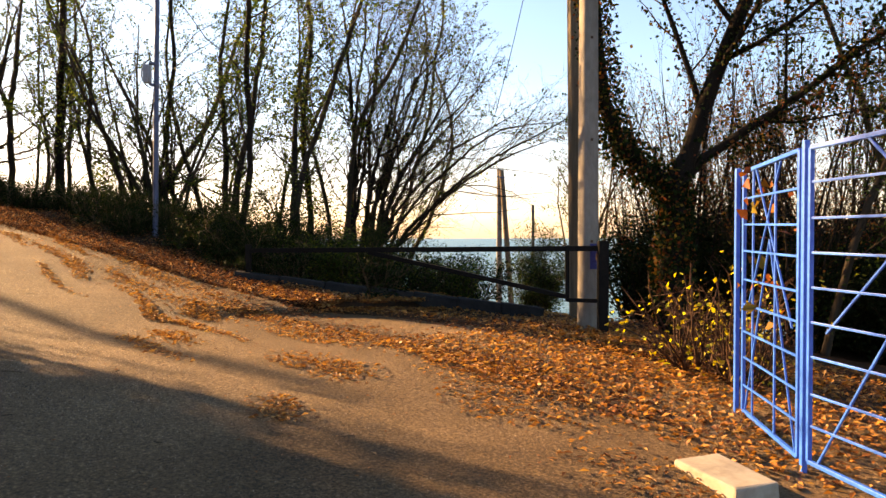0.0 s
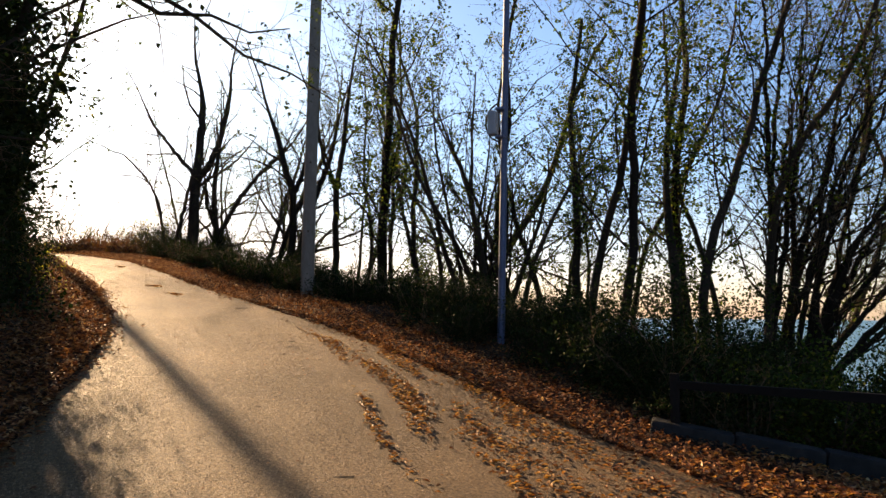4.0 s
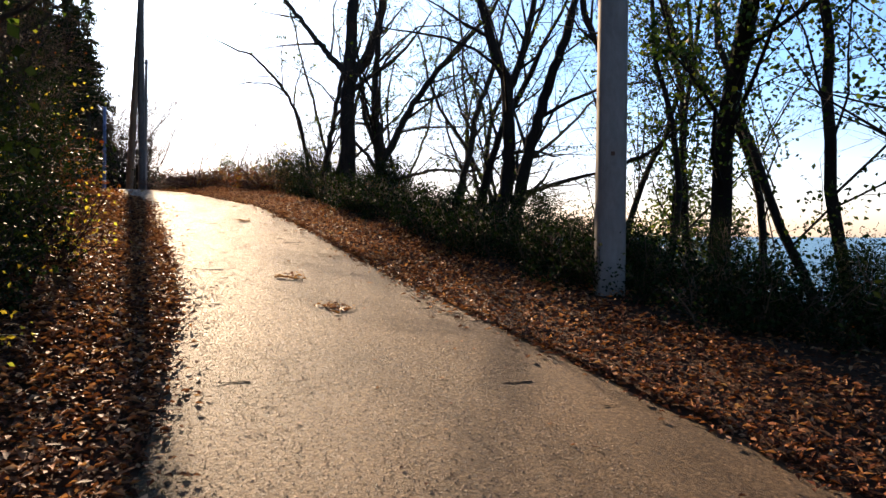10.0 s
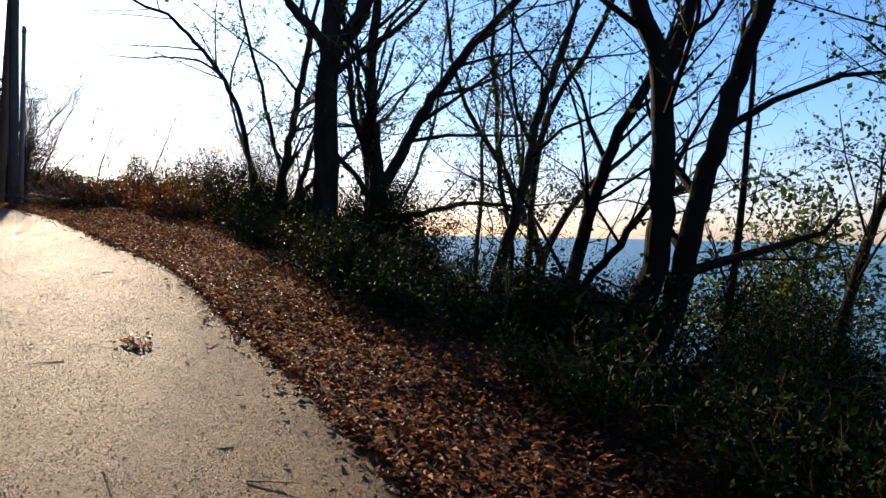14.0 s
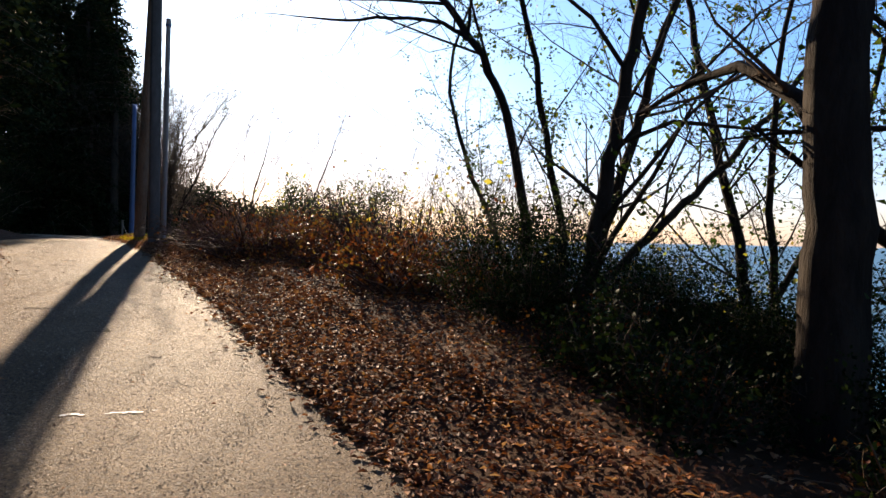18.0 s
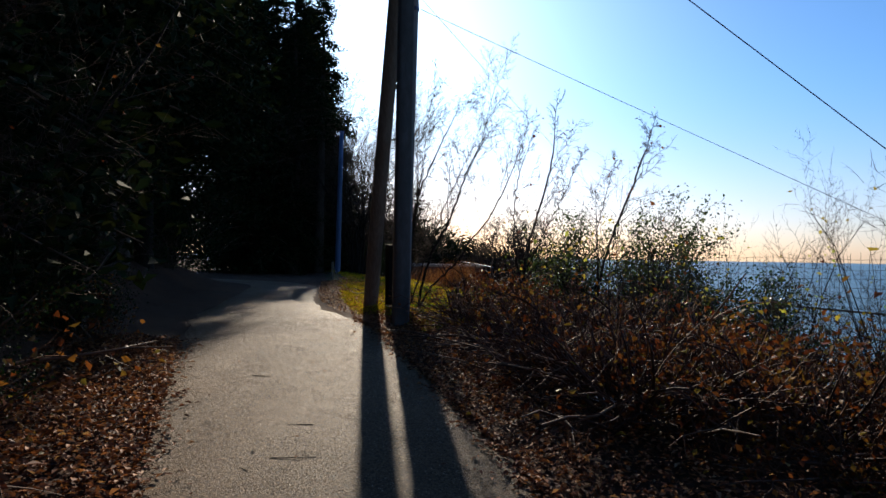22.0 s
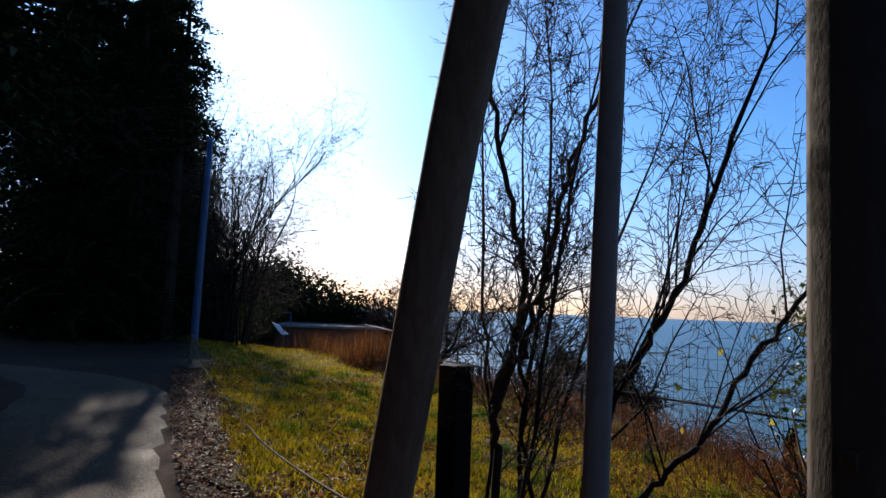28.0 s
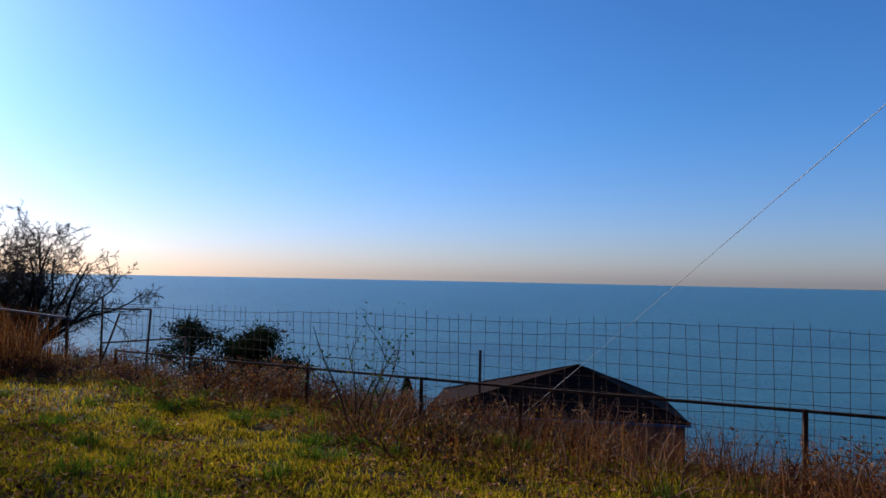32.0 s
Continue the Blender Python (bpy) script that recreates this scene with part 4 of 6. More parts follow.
for sd in range(6):
    keep("slim", slim_tree(100 + sd, 7.5 + 0.5 * sd, 0.06 + 0.011 * (sd % 3), 3000, ivy=0.12, lean=0.08, bend=0.12, bare=0.22, counts=(15, 6, 5)))
for sd in range(3):
    keep("ivied", slim_tree(120 + sd, 8.0, 0.11, 5600, ivy=0.17, counts=(15, 7, 5), bend=0.11, bare=0.18))
for sd in range(3):
    keep("forked", forked_tree(140 + sd, 8.5, 0.10 + 0.02 * sd, 2 + sd % 2, 500))
for sd in range(2):
    keep("clump", clump_tree(150 + sd, 6.5, 7, 0.24, 2800, bend=0.11, angle=(36, 38)))
fan, fan_rng = [], np.random.default_rng(160)
for k in range(17):
    f_ = k / 16
    dx, top = 0.1 + 3.6 * f_**1.25, 6.3 - 2.9 * f_**1.3
    p0 = np.array([fan_rng.normal(0, 0.22), fan_rng.normal(0, 0.25), -0.3])
    p1 = np.array([0.28 * dx + fan_rng.normal(0, 0.12), fan_rng.normal(0, 0.3), 0.66 * top])
    p2 = np.array([dx * fan_rng.uniform(0.85, 1.1), fan_rng.normal(0, 0.7), top * fan_rng.uniform(0.88, 1.08)])
    u_ = np.linspace(0, 1, 8)[:, None]
    fan.append((p0 * (1 - u_) ** 2 + 2 * p1 * u_ * (1 - u_) + p2 * u_**2 + fan_rng.normal(0, 0.035, (8, 3)), fan_rng.uniform(0.045, 0.075), 0.018, 1.0 + 0.7 * f_))
for sd in range(2):
    keep("bare_bush", clump_tree(170 + sd, 3.4, 4, 0.3, 40, YELLOW, r=0.014, counts=(9, 6, 4), angle=(30, 36, 40), bend=0.13, finest=0.0018))
for sd in range(4):
    keep("evergreen", shrub(200 + sd, 0.8, 0.8, 1100, SHADE_LEAF, 0.06, 10, 4))
for sd in range(3):
    keep("laurel", shrub(210 + sd, 1.9, 0.33, 9000, GLOSSY, 0.05, 13, 8, loose=0.03))
for sd in range(3):
    keep("bramble", shrub(220 + sd, 0.8, 1.1, 420, AUTUMN, 0.06, 12, 3, CANE, 0.09))
for sd in range(3):
    keep("wands", clump_tree(230 + sd, 2.0, 9, 0.42, 40, AUTUMN if sd == 1 else YELLOW, r=0.0085, counts=(8, 6), angle=(34, 40), bend=0.13, finest=0.0016))
for sd in range(3):
    keep("thicket", shrub(240 + sd, 0.75, 1.2, 60, AUTUMN, 0.05, 18, 4, CANE, 0.12))
for sd in range(2):
    keep("vine", shrub(250 + sd, 1.05, 0.55, 240, YELLOW, 0.06, 30, 4, CANE, 0.05))
for sd in range(3):
    keep("conifer", conifer(260 + sd, 12 + sd, 3.8, 30000))
keep("high_conifer", conifer(264, 13.0, 3.6, 26000, 3.6))
keep("high_conifer", conifer(265, 11.5, 3.4, 26000, 3.4))
for sd in range(2):
    keep("greenbush", shrub(275 + sd, 0.95, 0.8, 1900, GREEN, 0.06, 11, 5))
keep("darkbush", shrub(270, 1.6, 1.3, 7000, SHADE_LEAF, 0.055, 12, 6))
keep("darkbush", shrub(271, 2.1, 1.2, 7000, SHADE_LEAF, 0.055, 12, 6))

for sd in range(2):
    keep("rusty", clump_tree(155 + sd, 6.0, 14, 0.3, 2600, AUTUMN, r=0.035))

for sd in range(2):
    keep("twiggy", clump_tree(158 + sd, 5.5, 10, 0.35, 60, AUTUMN, r=0.03, counts=(12, 8), angle=(45, 45), bend=0.14))
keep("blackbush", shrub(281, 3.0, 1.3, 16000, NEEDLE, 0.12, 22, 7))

keep("arching", swept_tree(161, fan, (12, 8, 6), 2600, GREEN, 14, 0.28, 0.0, 34))
SLIM = "slim ivy-grown tree, nearly bare, on the sea side of the lane"
# the trees that stand out along the sea side: kind, variant, x, y, scale, turn, lean
for kind, k, x, y, sc, turn, lean in [
    ("arching", 0, -1.9, 15.6, 1.0, -10, (0, 0)), ("slim", 5, -3.7, 16.6, 1.15, 40, (0, 4)), ("slim", 2, -4.5, 15.2, 1.0, 200, (0, 3)),
    ("ivied", 0, -5.0, 15.85, 0.85, 10, (0, 2)), ("clump", 0, -6.45, 15.5, 1.0, 60, (0, 0)), ("clump", 1, -7.1, 16.6, 0.9, 150, (0, 0)), ("ivied", 1, -7.75, 17.6, 1.05, 70, (0, 0)),
    ("slim", 3, -8.7, 18.0, 1.05, 330, (0, 0)), ("slim", 4, -8.3, 16.4, 0.9, 70, (0, 0)), ("ivied", 2, -9.75, 17.3, 1.15, 150, (0, 0)), ("slim", 0, -10.4, 17.5, 0.85, 15, (0, 0)),
    ("slim", 2, -12.1, 20.4, 0.8, 280, (0, 3)), ("slim", 1, -15.6, 22.8, 0.8, 170, (0, 4)), ("slim", 5, -16.8, 22.6, 0.7, 10, (0, 3)),
    ("slim", 3, -18.8, 22.4, 0.7, 210, (0, 0)), ("slim", 1, -20.85, 22.3, 0.72, 300, (0, 0)), ("slim", 2, -22.2, 23.4, 0.6, 100, (0, 3)), ("slim", 0, -2.8, 16.4, 1.1, 30, (0, 0)), ("ivied", 1, -3.3, 15.0, 0.95, 130, (0, 0)), ("slim", 3, -1.2, 17.0, 1.1, 230, (0, 2)), ("slim", 4, -2.3, 14.7, 1.0, 300, (0, 0)), ("forked", 2, -16.0, 22.9, 0.7, 15, (0, 3)),
]:
    plant_at(kind, k, x, y, turn, sc, "tree", SLIM if kind in ("slim", "ivied") else "bare many-stemmed tree with rising limbs above the sea", "tree", "trees on the sea side", 0.05, lean)
# dark trees with long curving stems between the lane and the sea: name of the kind, place, turn, stems
for sd in range(3):
    keep("curved", slim_tree(500 + sd, 6.8, 0.07, 260, counts=(15, 8, 6), lean=0.12, bare=0.16, ivy=0.1, bend=0.11))
for k, (s_, l_, sc, turn, lean) in enumerate(((20.6, 6.6, 0.85, 45, (0, 4)), (23.2, 7.4, 0.9, 160, (0, 4)), (25.6, 7.2, 0.85, 280, (0, 3)), (27.2, 6.4, 0.75, 20, (0, 3)))):
    x, y, _ = on(s_, l_)
    plant_at("curved", k, x, y, turn, sc, "tree", "dark bare tree with long curving branches above the sea", "tree", "trees on the sea side", 0.05, lean)
for nm_, x, y, turn, label, stems, opts in (
    ("thick", -17.73, 19.7, 29, "thick dark straight trunk that forks overhead close to the lane",
     (([(0, 0, -0.3), (0.02, 0, 1.0), (0.0, 0.03, 2.0), (0.05, 0, 2.75), (0.1, 0.05, 3.7), (0.12, 0.1, 4.9)], 0.185, 0.10, 3.0), ([(0.05, 0, 2.6), (0.4, 0.1, 3.1), (0.68, 0.15, 3.9), (0.85, 0.2, 5.0)], 0.12, 0.075, 2.6), ([(0.02, 0, 2.7), (-0.4, -0.1, 3.2), (-0.75, -0.1, 3.6), (-1.3, -0.2, 4.3)], 0.07, 0.04, 2.2)), dict(leafn=500, side=5, reach=0.3)),
    ("spread", -17.2, 20.1, 29, "dark tree with limbs spreading from a low fork above the sea",
     (([(0, 0, -0.4), (0.02, 0, 0.6), (0.0, 0, 1.3), (-0.1, 0, 2.2), (-0.05, 0, 3.2)], 0.13, 0.06, 2.6), ([(0.02, 0, 0.9), (0.35, 0.05, 1.5), (0.7, 0, 2.2), (1.3, 0.1, 3.0), (1.9, 0.1, 3.6)], 0.085, 0.05, 2.2), ([(0.0, 0, 1.2), (-0.3, 0, 1.9), (-0.4, 0, 2.9)], 0.06, 0.035, 2.0), ([(0.05, 0, 0.6), (0.7, 0, 0.72), (1.2, 0, 0.85), (1.9, 0.1, 0.8)], 0.045, 0.02, 0.8)), dict(leafn=900, side=8)),
    ("leaning", -15.67, 20.6, 29, "slender dark tree leaning towards the sea",
     (([(-0.3, 0, -0.5), (0.0, 0, 0.5), (0.35, 0, 1.7), (0.45, 0, 2.5), (0.8, 0.1, 3.4)], 0.085, 0.05, 3.0),), dict(leafn=350, side=9)),
    ("double", -13.6, 18.5, 29, "old tree with two dark curving trunks above the sea",
     (([(-0.25, 0, -0.3), (0.1, 0, 0.1), (0.34, 0, 0.6), (0.38, 0, 1.4), (0.36, 0, 2.3), (0.1, 0.05, 3.0), (-0.1, 0.1, 3.8)], 0.135, 0.07, 2.8), ([(0.1, 0, -0.2), (0.45, 0, 0.15), (0.56, 0, 0.7), (0.72, 0, 1.4), (0.98, 0, 2.3), (1.3, 0, 3.2)], 0.12, 0.07, 3.0), ([(0.36, 0, 2.2), (0.6, 0.05, 2.9), (0.8, 0.1, 3.8)], 0.07, 0.045, 2.2)), dict(leafn=700, side=6)),
    ("bowed", -14.2, 19.5, 29, "dark tree with a long bowed trunk leaning over the slope",
     (([(-0.5, 0, -0.5), (-0.2, 0, 0.3), (0.0, 0, 1.1), (0.25, 0, 2.0), (0.8, 0, 3.0)], 0.09, 0.05, 2.6), ([(-0.2, 0, 0.3), (0.35, 0, 1.0), (0.9, 0, 1.8)], 0.05, 0.03, 1.8)), dict(leafn=350, side=8)),
    ("forking", -11.05, 17.3, 35, "slim dark tree forking above head height",
     (([(0.05, 0, -0.3), (0.0, 0, 1.2), (0.0, 0, 2.6), (0.12, 0, 3.4), (0.2, 0, 4.4)], 0.085, 0.055, 2.6), ([(0.0, 0, 2.5), (-0.3, 0, 3.1), (-0.5, 0, 4.2)], 0.05, 0.035, 2.0), ([(0.0, 0, 1.3), (0.5, 0.1, 1.5), (1.1, 0.1, 2.0)], 0.03, 0.02, 1.2)), dict(leafn=400, side=5)),
    ("hooked", -20.6, 21.3, 45, "thin bare tree bending over towards the lane",
     (([(0, 0, -0.3), (0.02, 0, 0.9), (-0.25, 0, 2.1), (-0.63, 0, 2.8), (-1.3, 0, 3.5), (-1.9, 0, 3.7)], 0.055, 0.022, 1.2), ([(-0.5, 0, 2.6), (-0.9, 0, 2.85), (-1.9, -0.1, 2.75)], 0.025, 0.012, 0.8)), dict(side=8, reach=0.3, up=0.01)),
    ("slanted", -20.2, 21.95, 29, "thin pale-barked tree leaning towards the sea",
     (([(-0.3, 0, -0.4), (0.0, 0, 0.9), (0.35, 0, 2.1), (0.6, 0, 3.2)], 0.065, 0.04, 2.4),), dict(side=8, leafn=260)),
    ("dark", -19.75, 21.2, 45, "dark leaning tree with low spreading branches above the sea",
     (([(-0.35, 0, -0.4), (-0.1, 0, 0.7), (0.1, 0, 1.9), (0.35, 0, 3.2)], 0.085, 0.05, 2.6), ([(-0.15, 0, 0.4), (0.5, 0.1, 1.0), (1.2, 0.2, 1.6), (1.9, 0.2, 2.4)], 0.045, 0.025, 1.6)), dict(side=9, leafn=350)),
):
    keep(nm_, swept_tree(600 + len(nm_) * 7, stems, **opts))
    plant_at(nm_, 0, x, y, turn, 1.0, "tree", label, "tree", "trees on the sea side", 0.02)
# old forked tree smothered in ivy by the gate
def ivy_tree(seed):
    """A short bole that forks at head height, one limb sweeping out and up, all thick with ivy."""
    p = Plant(seed)
    bole = wander(p.rng, (0, 0, -0.3), (0.02, 0.03, 1), 2.4, 5, 0.04, 0.05)
    p.stem.append((bole, np.linspace(0.22, 0.16, 6)))
    sweep = bole[-1] + np.array([(0, 0, 0), (-0.42, 0.02, 0.26), (-0.78, 0.04, 0.62), (-0.98, 0.06, 1.2), (-1.08, 0.05, 2.0), (-1.12, 0.1, 3.0)])
    p.stem.append((sweep, np.linspace(0.13, 0.08, 6)))
    p.grow(sweep[-1], np.array([-0.05, 0.02, 1.0]), 3.2, 0.09, 0, (10, 7, 5), (0.5, 0.45, 0.5), (45, 42, 45), (0.08, 0.16, 0.2), (0.05, 0.05, 0.04), 0.1, 0.25)
    for d, ln, rd in (((0.48, 0.05, 1.0), 5.5, 0.13), ((0.62, -0.1, 0.8), 4.2, 0.075)):
        d = np.array(d)
        p.grow(bole[-1], d / np.linalg.norm(d), ln, rd, 0, (11, 7, 5), (0.5, 0.45, 0.5), (45, 42, 45), (0.1, 0.16, 0.2), (0.05, 0.05, 0.04), 0.2, 0.25)
    ms = p.build("tree")
    on_bole = []
    for pts, n in ((bole, 6000), (sweep, 4500)):
        k = p.rng.uniform(0, len(pts) - 1.01, n)
        c = np.stack([np.interp(k, np.arange(len(pts)), pts[:, a]) for a in range(3)], 1)
        d = p.rng.normal(size=(n, 3))
        on_bole.append(c + d / np.linalg.norm(d, axis=1, keepdims=True) * p.rng.uniform(0.16, 0.34, n)[:, None])
    spots = np.concatenate([leaves_round(p, 15000, 0.2, 0.0, 6.5, 0.72)] + on_bole)
    v, f = leaf_quads(p.rng.permutation(spots), 0.06, p.rng, 0.1, narrow=0.75)
    used, cut = len(v) // 4 * 3 // 4, f.reshape(2, -1, 3)          # three quarters ivy, the rest dead leaves hung up in it
    # ivy takes the darkened leaf colour in place of the shadow over this tree
    return ms + [("foliage", mesh_of("foliage", v[:used * 4], cut[:, :used].reshape(-1, 3), SHADE_LEAF)), ("dead_leaves", mesh_of("dead_leaves", v[used * 4:], cut[:, used:].reshape(-1, 3) - used * 4, AUTUMN))]


keep("oldivy", ivy_tree(310))
plant_at("oldivy", 0, 3.15, 9.3, 0, 1.0, "tree", "old forked tree smothered in ivy beside the barrier", "tree")

rng = np.random.default_rng(77)
# thinner wood further down the slope
for n_, (s0, s1, l0, l1) in ((16, (10, 27, 5.5, 13)), (10, (-4, 4, 8.5, 16)), (5, (8, 16, 9, 18))):
    for q in scatter(n_, s0, s1, l0, l1, rng):
        k = int(rng.integers(0, 6))
        if -0.05 < q[0] / max(q[1], 1) < 0.24 or (-14.4 < q[0] < -11.4 and q[1] > 19):      # gaps with a view of the sea stay open
            continue
        plant_at("slim", k, q[0], q[1], rng.uniform(0, 360), rng.uniform(0.7, 1.1), "tree", "thin bare tree further down the wooded slope", "tree", "trees down the slope", 0.1, (rng.uniform(-4, 4), rng.uniform(-4, 4)))
for q in scatter(14, -1, 8, 9.5, 15, rng):
    if -0.05 < q[0] / max(q[1], 1) < 0.22:
        continue
    plant_at("clump", int(rng.integers(0, 2)), q[0], q[1], rng.uniform(0, 360), rng.uniform(0.6, 1.0), "tree", "thin bare tree further down the wooded slope", "tree", "trees down the slope", 0.1)
# wood on the landward bank
for n_, s0, s1, l0, l1, kinds in ((5, 5.5, 12, 2.2, 5, ("slim", "ivied", "clump")), (3, 13, 20, 6, 10, ("slim", "clump")), (4, -9, 0, 5, 11, ("slim", "forked", "ivied"))):
    for q in scatter(n_, s0, s1, l0, l1, rng, -1):
        kd = kinds[int(rng.integers(0, len(kinds)))]
        plant_at(kd, int(rng.integers(0, 3)), q[0], q[1], rng.uniform(0, 360), rng.uniform(0.75, 1.05), "tree", "half-bare tree with ivy on the landward bank", "tree", "trees on the bank", 0.1, (rng.uniform(-4, 4), rng.uniform(-4, 4)))
for k, (kd, x, y, sc, lean) in enumerate((("ivied", -11.6, 9.9, 0.85, (0, 3)), ("slim", -13.0, 10.8, 0.9, (0, 5)), ("ivied", -14.8, 11.6, 0.8, (0, 4)), ("slim", -12.3, 9.4, 1.0, (0, 0)), ("ivied", -10.4, 8.6, 0.9, (0, 4)), ("forked", -10.6, 8.3, 0.85, (0, 0)), ("forked", -12.0, 9.2, 0.8, (0, 0)))):
    plant_at(kd, k, x, y, 30 * k, sc, "tree", "half-bare tree with ivy leaning over the lane from the bank", "tree", "trees on the bank", 0.1, lean)
# unseen bushes, added only to throw shade over the lower left of the lane
for k, (x, y, sc) in enumerate(((-9.6, 5.0, 1.5), (-11.6, 6.0, 1.7), (-8.2, 4.3, 1.2), (-13.2, 7.2, 1.7), (-10.6, 5.8, 1.4))):
    plant_at("darkbush", k, x, y, 60 * k, sc, "shrub", "tall leafy bush added out of view on the landward bank to shade the lane", "shrub", "undergrowth on the bank", 0.05)
for k, (s_, l_, sc) in enumerate(((9.0, -2.9, 0.62), (10.2, -2.6, 0.66), (11.2, -2.5, 0.7), (12.2, -2.25, 0.66), (13.3, -2.2, 0.7), (14.4, -2.3, 0.72), (10.6, -3.8, 0.85), (12.6, -3.6, 0.9), (15.8, -2.5, 0.75), (8.0, -3.4, 0.6))):
    x, y, _ = on(s_, l_)
    plant_at("blackbush", k, x, y, 40 * k, sc, "shrub", "dense dark bush at the foot of the landward bank", "shrub", "undergrowth on the bank", 0.05)
for k in range(12):
    x, y, _ = on(13.2 + 0.85 * k, -1.62 - 0.12 * (k % 3))
    plant_at("darkbush", k, x, y, 75 * k, 0.5 + 0.07 * (k % 3), "shrub", "dense dark bush at the foot of the landward bank", "shrub", "undergrowth on the bank", 0.05)
for sd in range(2):
    keep("dense", slim_tree(530 + sd, 6.2, 0.1, 20000, SHADE_LEAF, counts=(16, 8, 5), bare=0.1, ivy=0.5, bend=0.1, leaf=0.085))
for k, (x, y, sc) in enumerate(((-9.6, 6.6, 0.85), (-11.0, 7.6, 0.95), (-12.4, 8.7, 1.0), (-13.9, 9.6, 0.95), (-15.6, 10.6, 1.0), (-10.4, 5.4, 1.0), (-12.2, 6.6, 1.05), (-17.4, 11.6, 1.05), (-14.2, 8.0, 1.1))):
    plant_at("dense", k + 1, x, y, 47 * k, sc, "tree", "tree thick with dark ivy on the landward bank", "tree", "trees on the bank", 0.1)
for k, (s_, l_, sc) in enumerate(((7.6, -3.2, 0.55), (8.8, -2.7, 0.62), (10.0, -2.6, 0.68), (11.2, -2.5, 0.7), (12.4, -2.6, 0.75), (13.7, -2.5, 0.72), (15.2, -2.6, 0.75), (17.0, -2.7, 0.8), (19.0, -2.8, 0.85))):
    x, y, _ = on(s_, l_)
    plant_at("dense", k + k // 2, x, y, 61 * k, sc, "tree", "small tree thick with ivy at the foot of the bank", "tree", "trees on the bank", 0.1, stay=True)
keep("overhang", swept_tree(640, (([(0, 0, -0.3), (0.1, 0, 1.2), (0.5, 0.1, 2.4), (1.2, 0.2, 3.3), (2.1, 0.3, 3.9)], 0.12, 0.05, 1.8), ([(0.1, 0, 1.1), (0.0, 0.2, 2.4), (0.3, 0.5, 3.8)], 0.07, 0.045, 2.4)), (8, 7, 5), 1500, SHADE_LEAF, 8, 0.34))
plant_at("overhang", 0, -8.5, 6.7, 25, 1.0, "tree", "ivied tree on the bank leaning over the lane", "tree", "trees on the bank", 0.05, stay=True)
# dark conifers on the landward side further on
for n_, s0, s1, l0, l1 in ((12, 25, 37, 3.0, 5.5), (7, 27, 37, 6, 11), (10, 37, 46, 2.8, 4.2), (16, 46, 56, 2.2, 3.6), (12, 55, 70, 1.5, 5.0), (12, 34, 70, 6, 12)):
    for i_, q in enumerate(scatter(n_, s0, s1, l0, l1, rng, -1)):
        plant_at("high_conifer" if 37 <= s0 <= 46 else "conifer", i_, q[0], q[1], rng.uniform(0, 360), rng.uniform(1.0, 1.3), "conifer", "tall dense dark conifer on the landward side", "tree", "conifers", 0.1)

for k, (s_, off) in enumerate(((40.0, 1.9), (42.6, 1.4), (44.6, 2.2), (46.4, 1.2), (48.0, 2.4))):
    x, y, _ = on(s_, float(np.interp(s_, ARC, LINE[:, 3]) - bend_of(s_)) - off)
    plant_at("high_conifer", k, x, y, k * 65, 0.95 + 0.05 * (k % 3), "conifer", "tall dark conifer with boughs hanging over the lane", "tree", "conifers", 0.1)

# added evergreens block the light gap below the boughs, in place of deep shade
for k in range(13):
    s_ = 36.0 + 1.25 * k
    x, y, _ = on(s_, float(np.interp(s_, ARC, LINE[:, 3]) - bend_of(s_)) - 3.3 - 0.9 * (k % 2))
    plant_at("blackbush", 0, x, y, k * 63, 1.25 + 0.15 * (k % 3), "shrub", "tall evergreen added to fill in the deep shade under the conifers beside the lane", "shrub", "undergrowth on the bank", 0.1)
keep("clear_conifer", conifer(266, 14.0, 2.7, 15000, 6.5))
for k, (x, y, sc) in enumerate(((-52.5, 32.1, 1.0), (-54.4, 31.6, 1.1))):
    plant_at("clear_conifer", 0, x, y, 95 * k, sc, "conifer", "tall conifer with a clear stem beside the far lamp post", "tree", "conifers", 0.1)

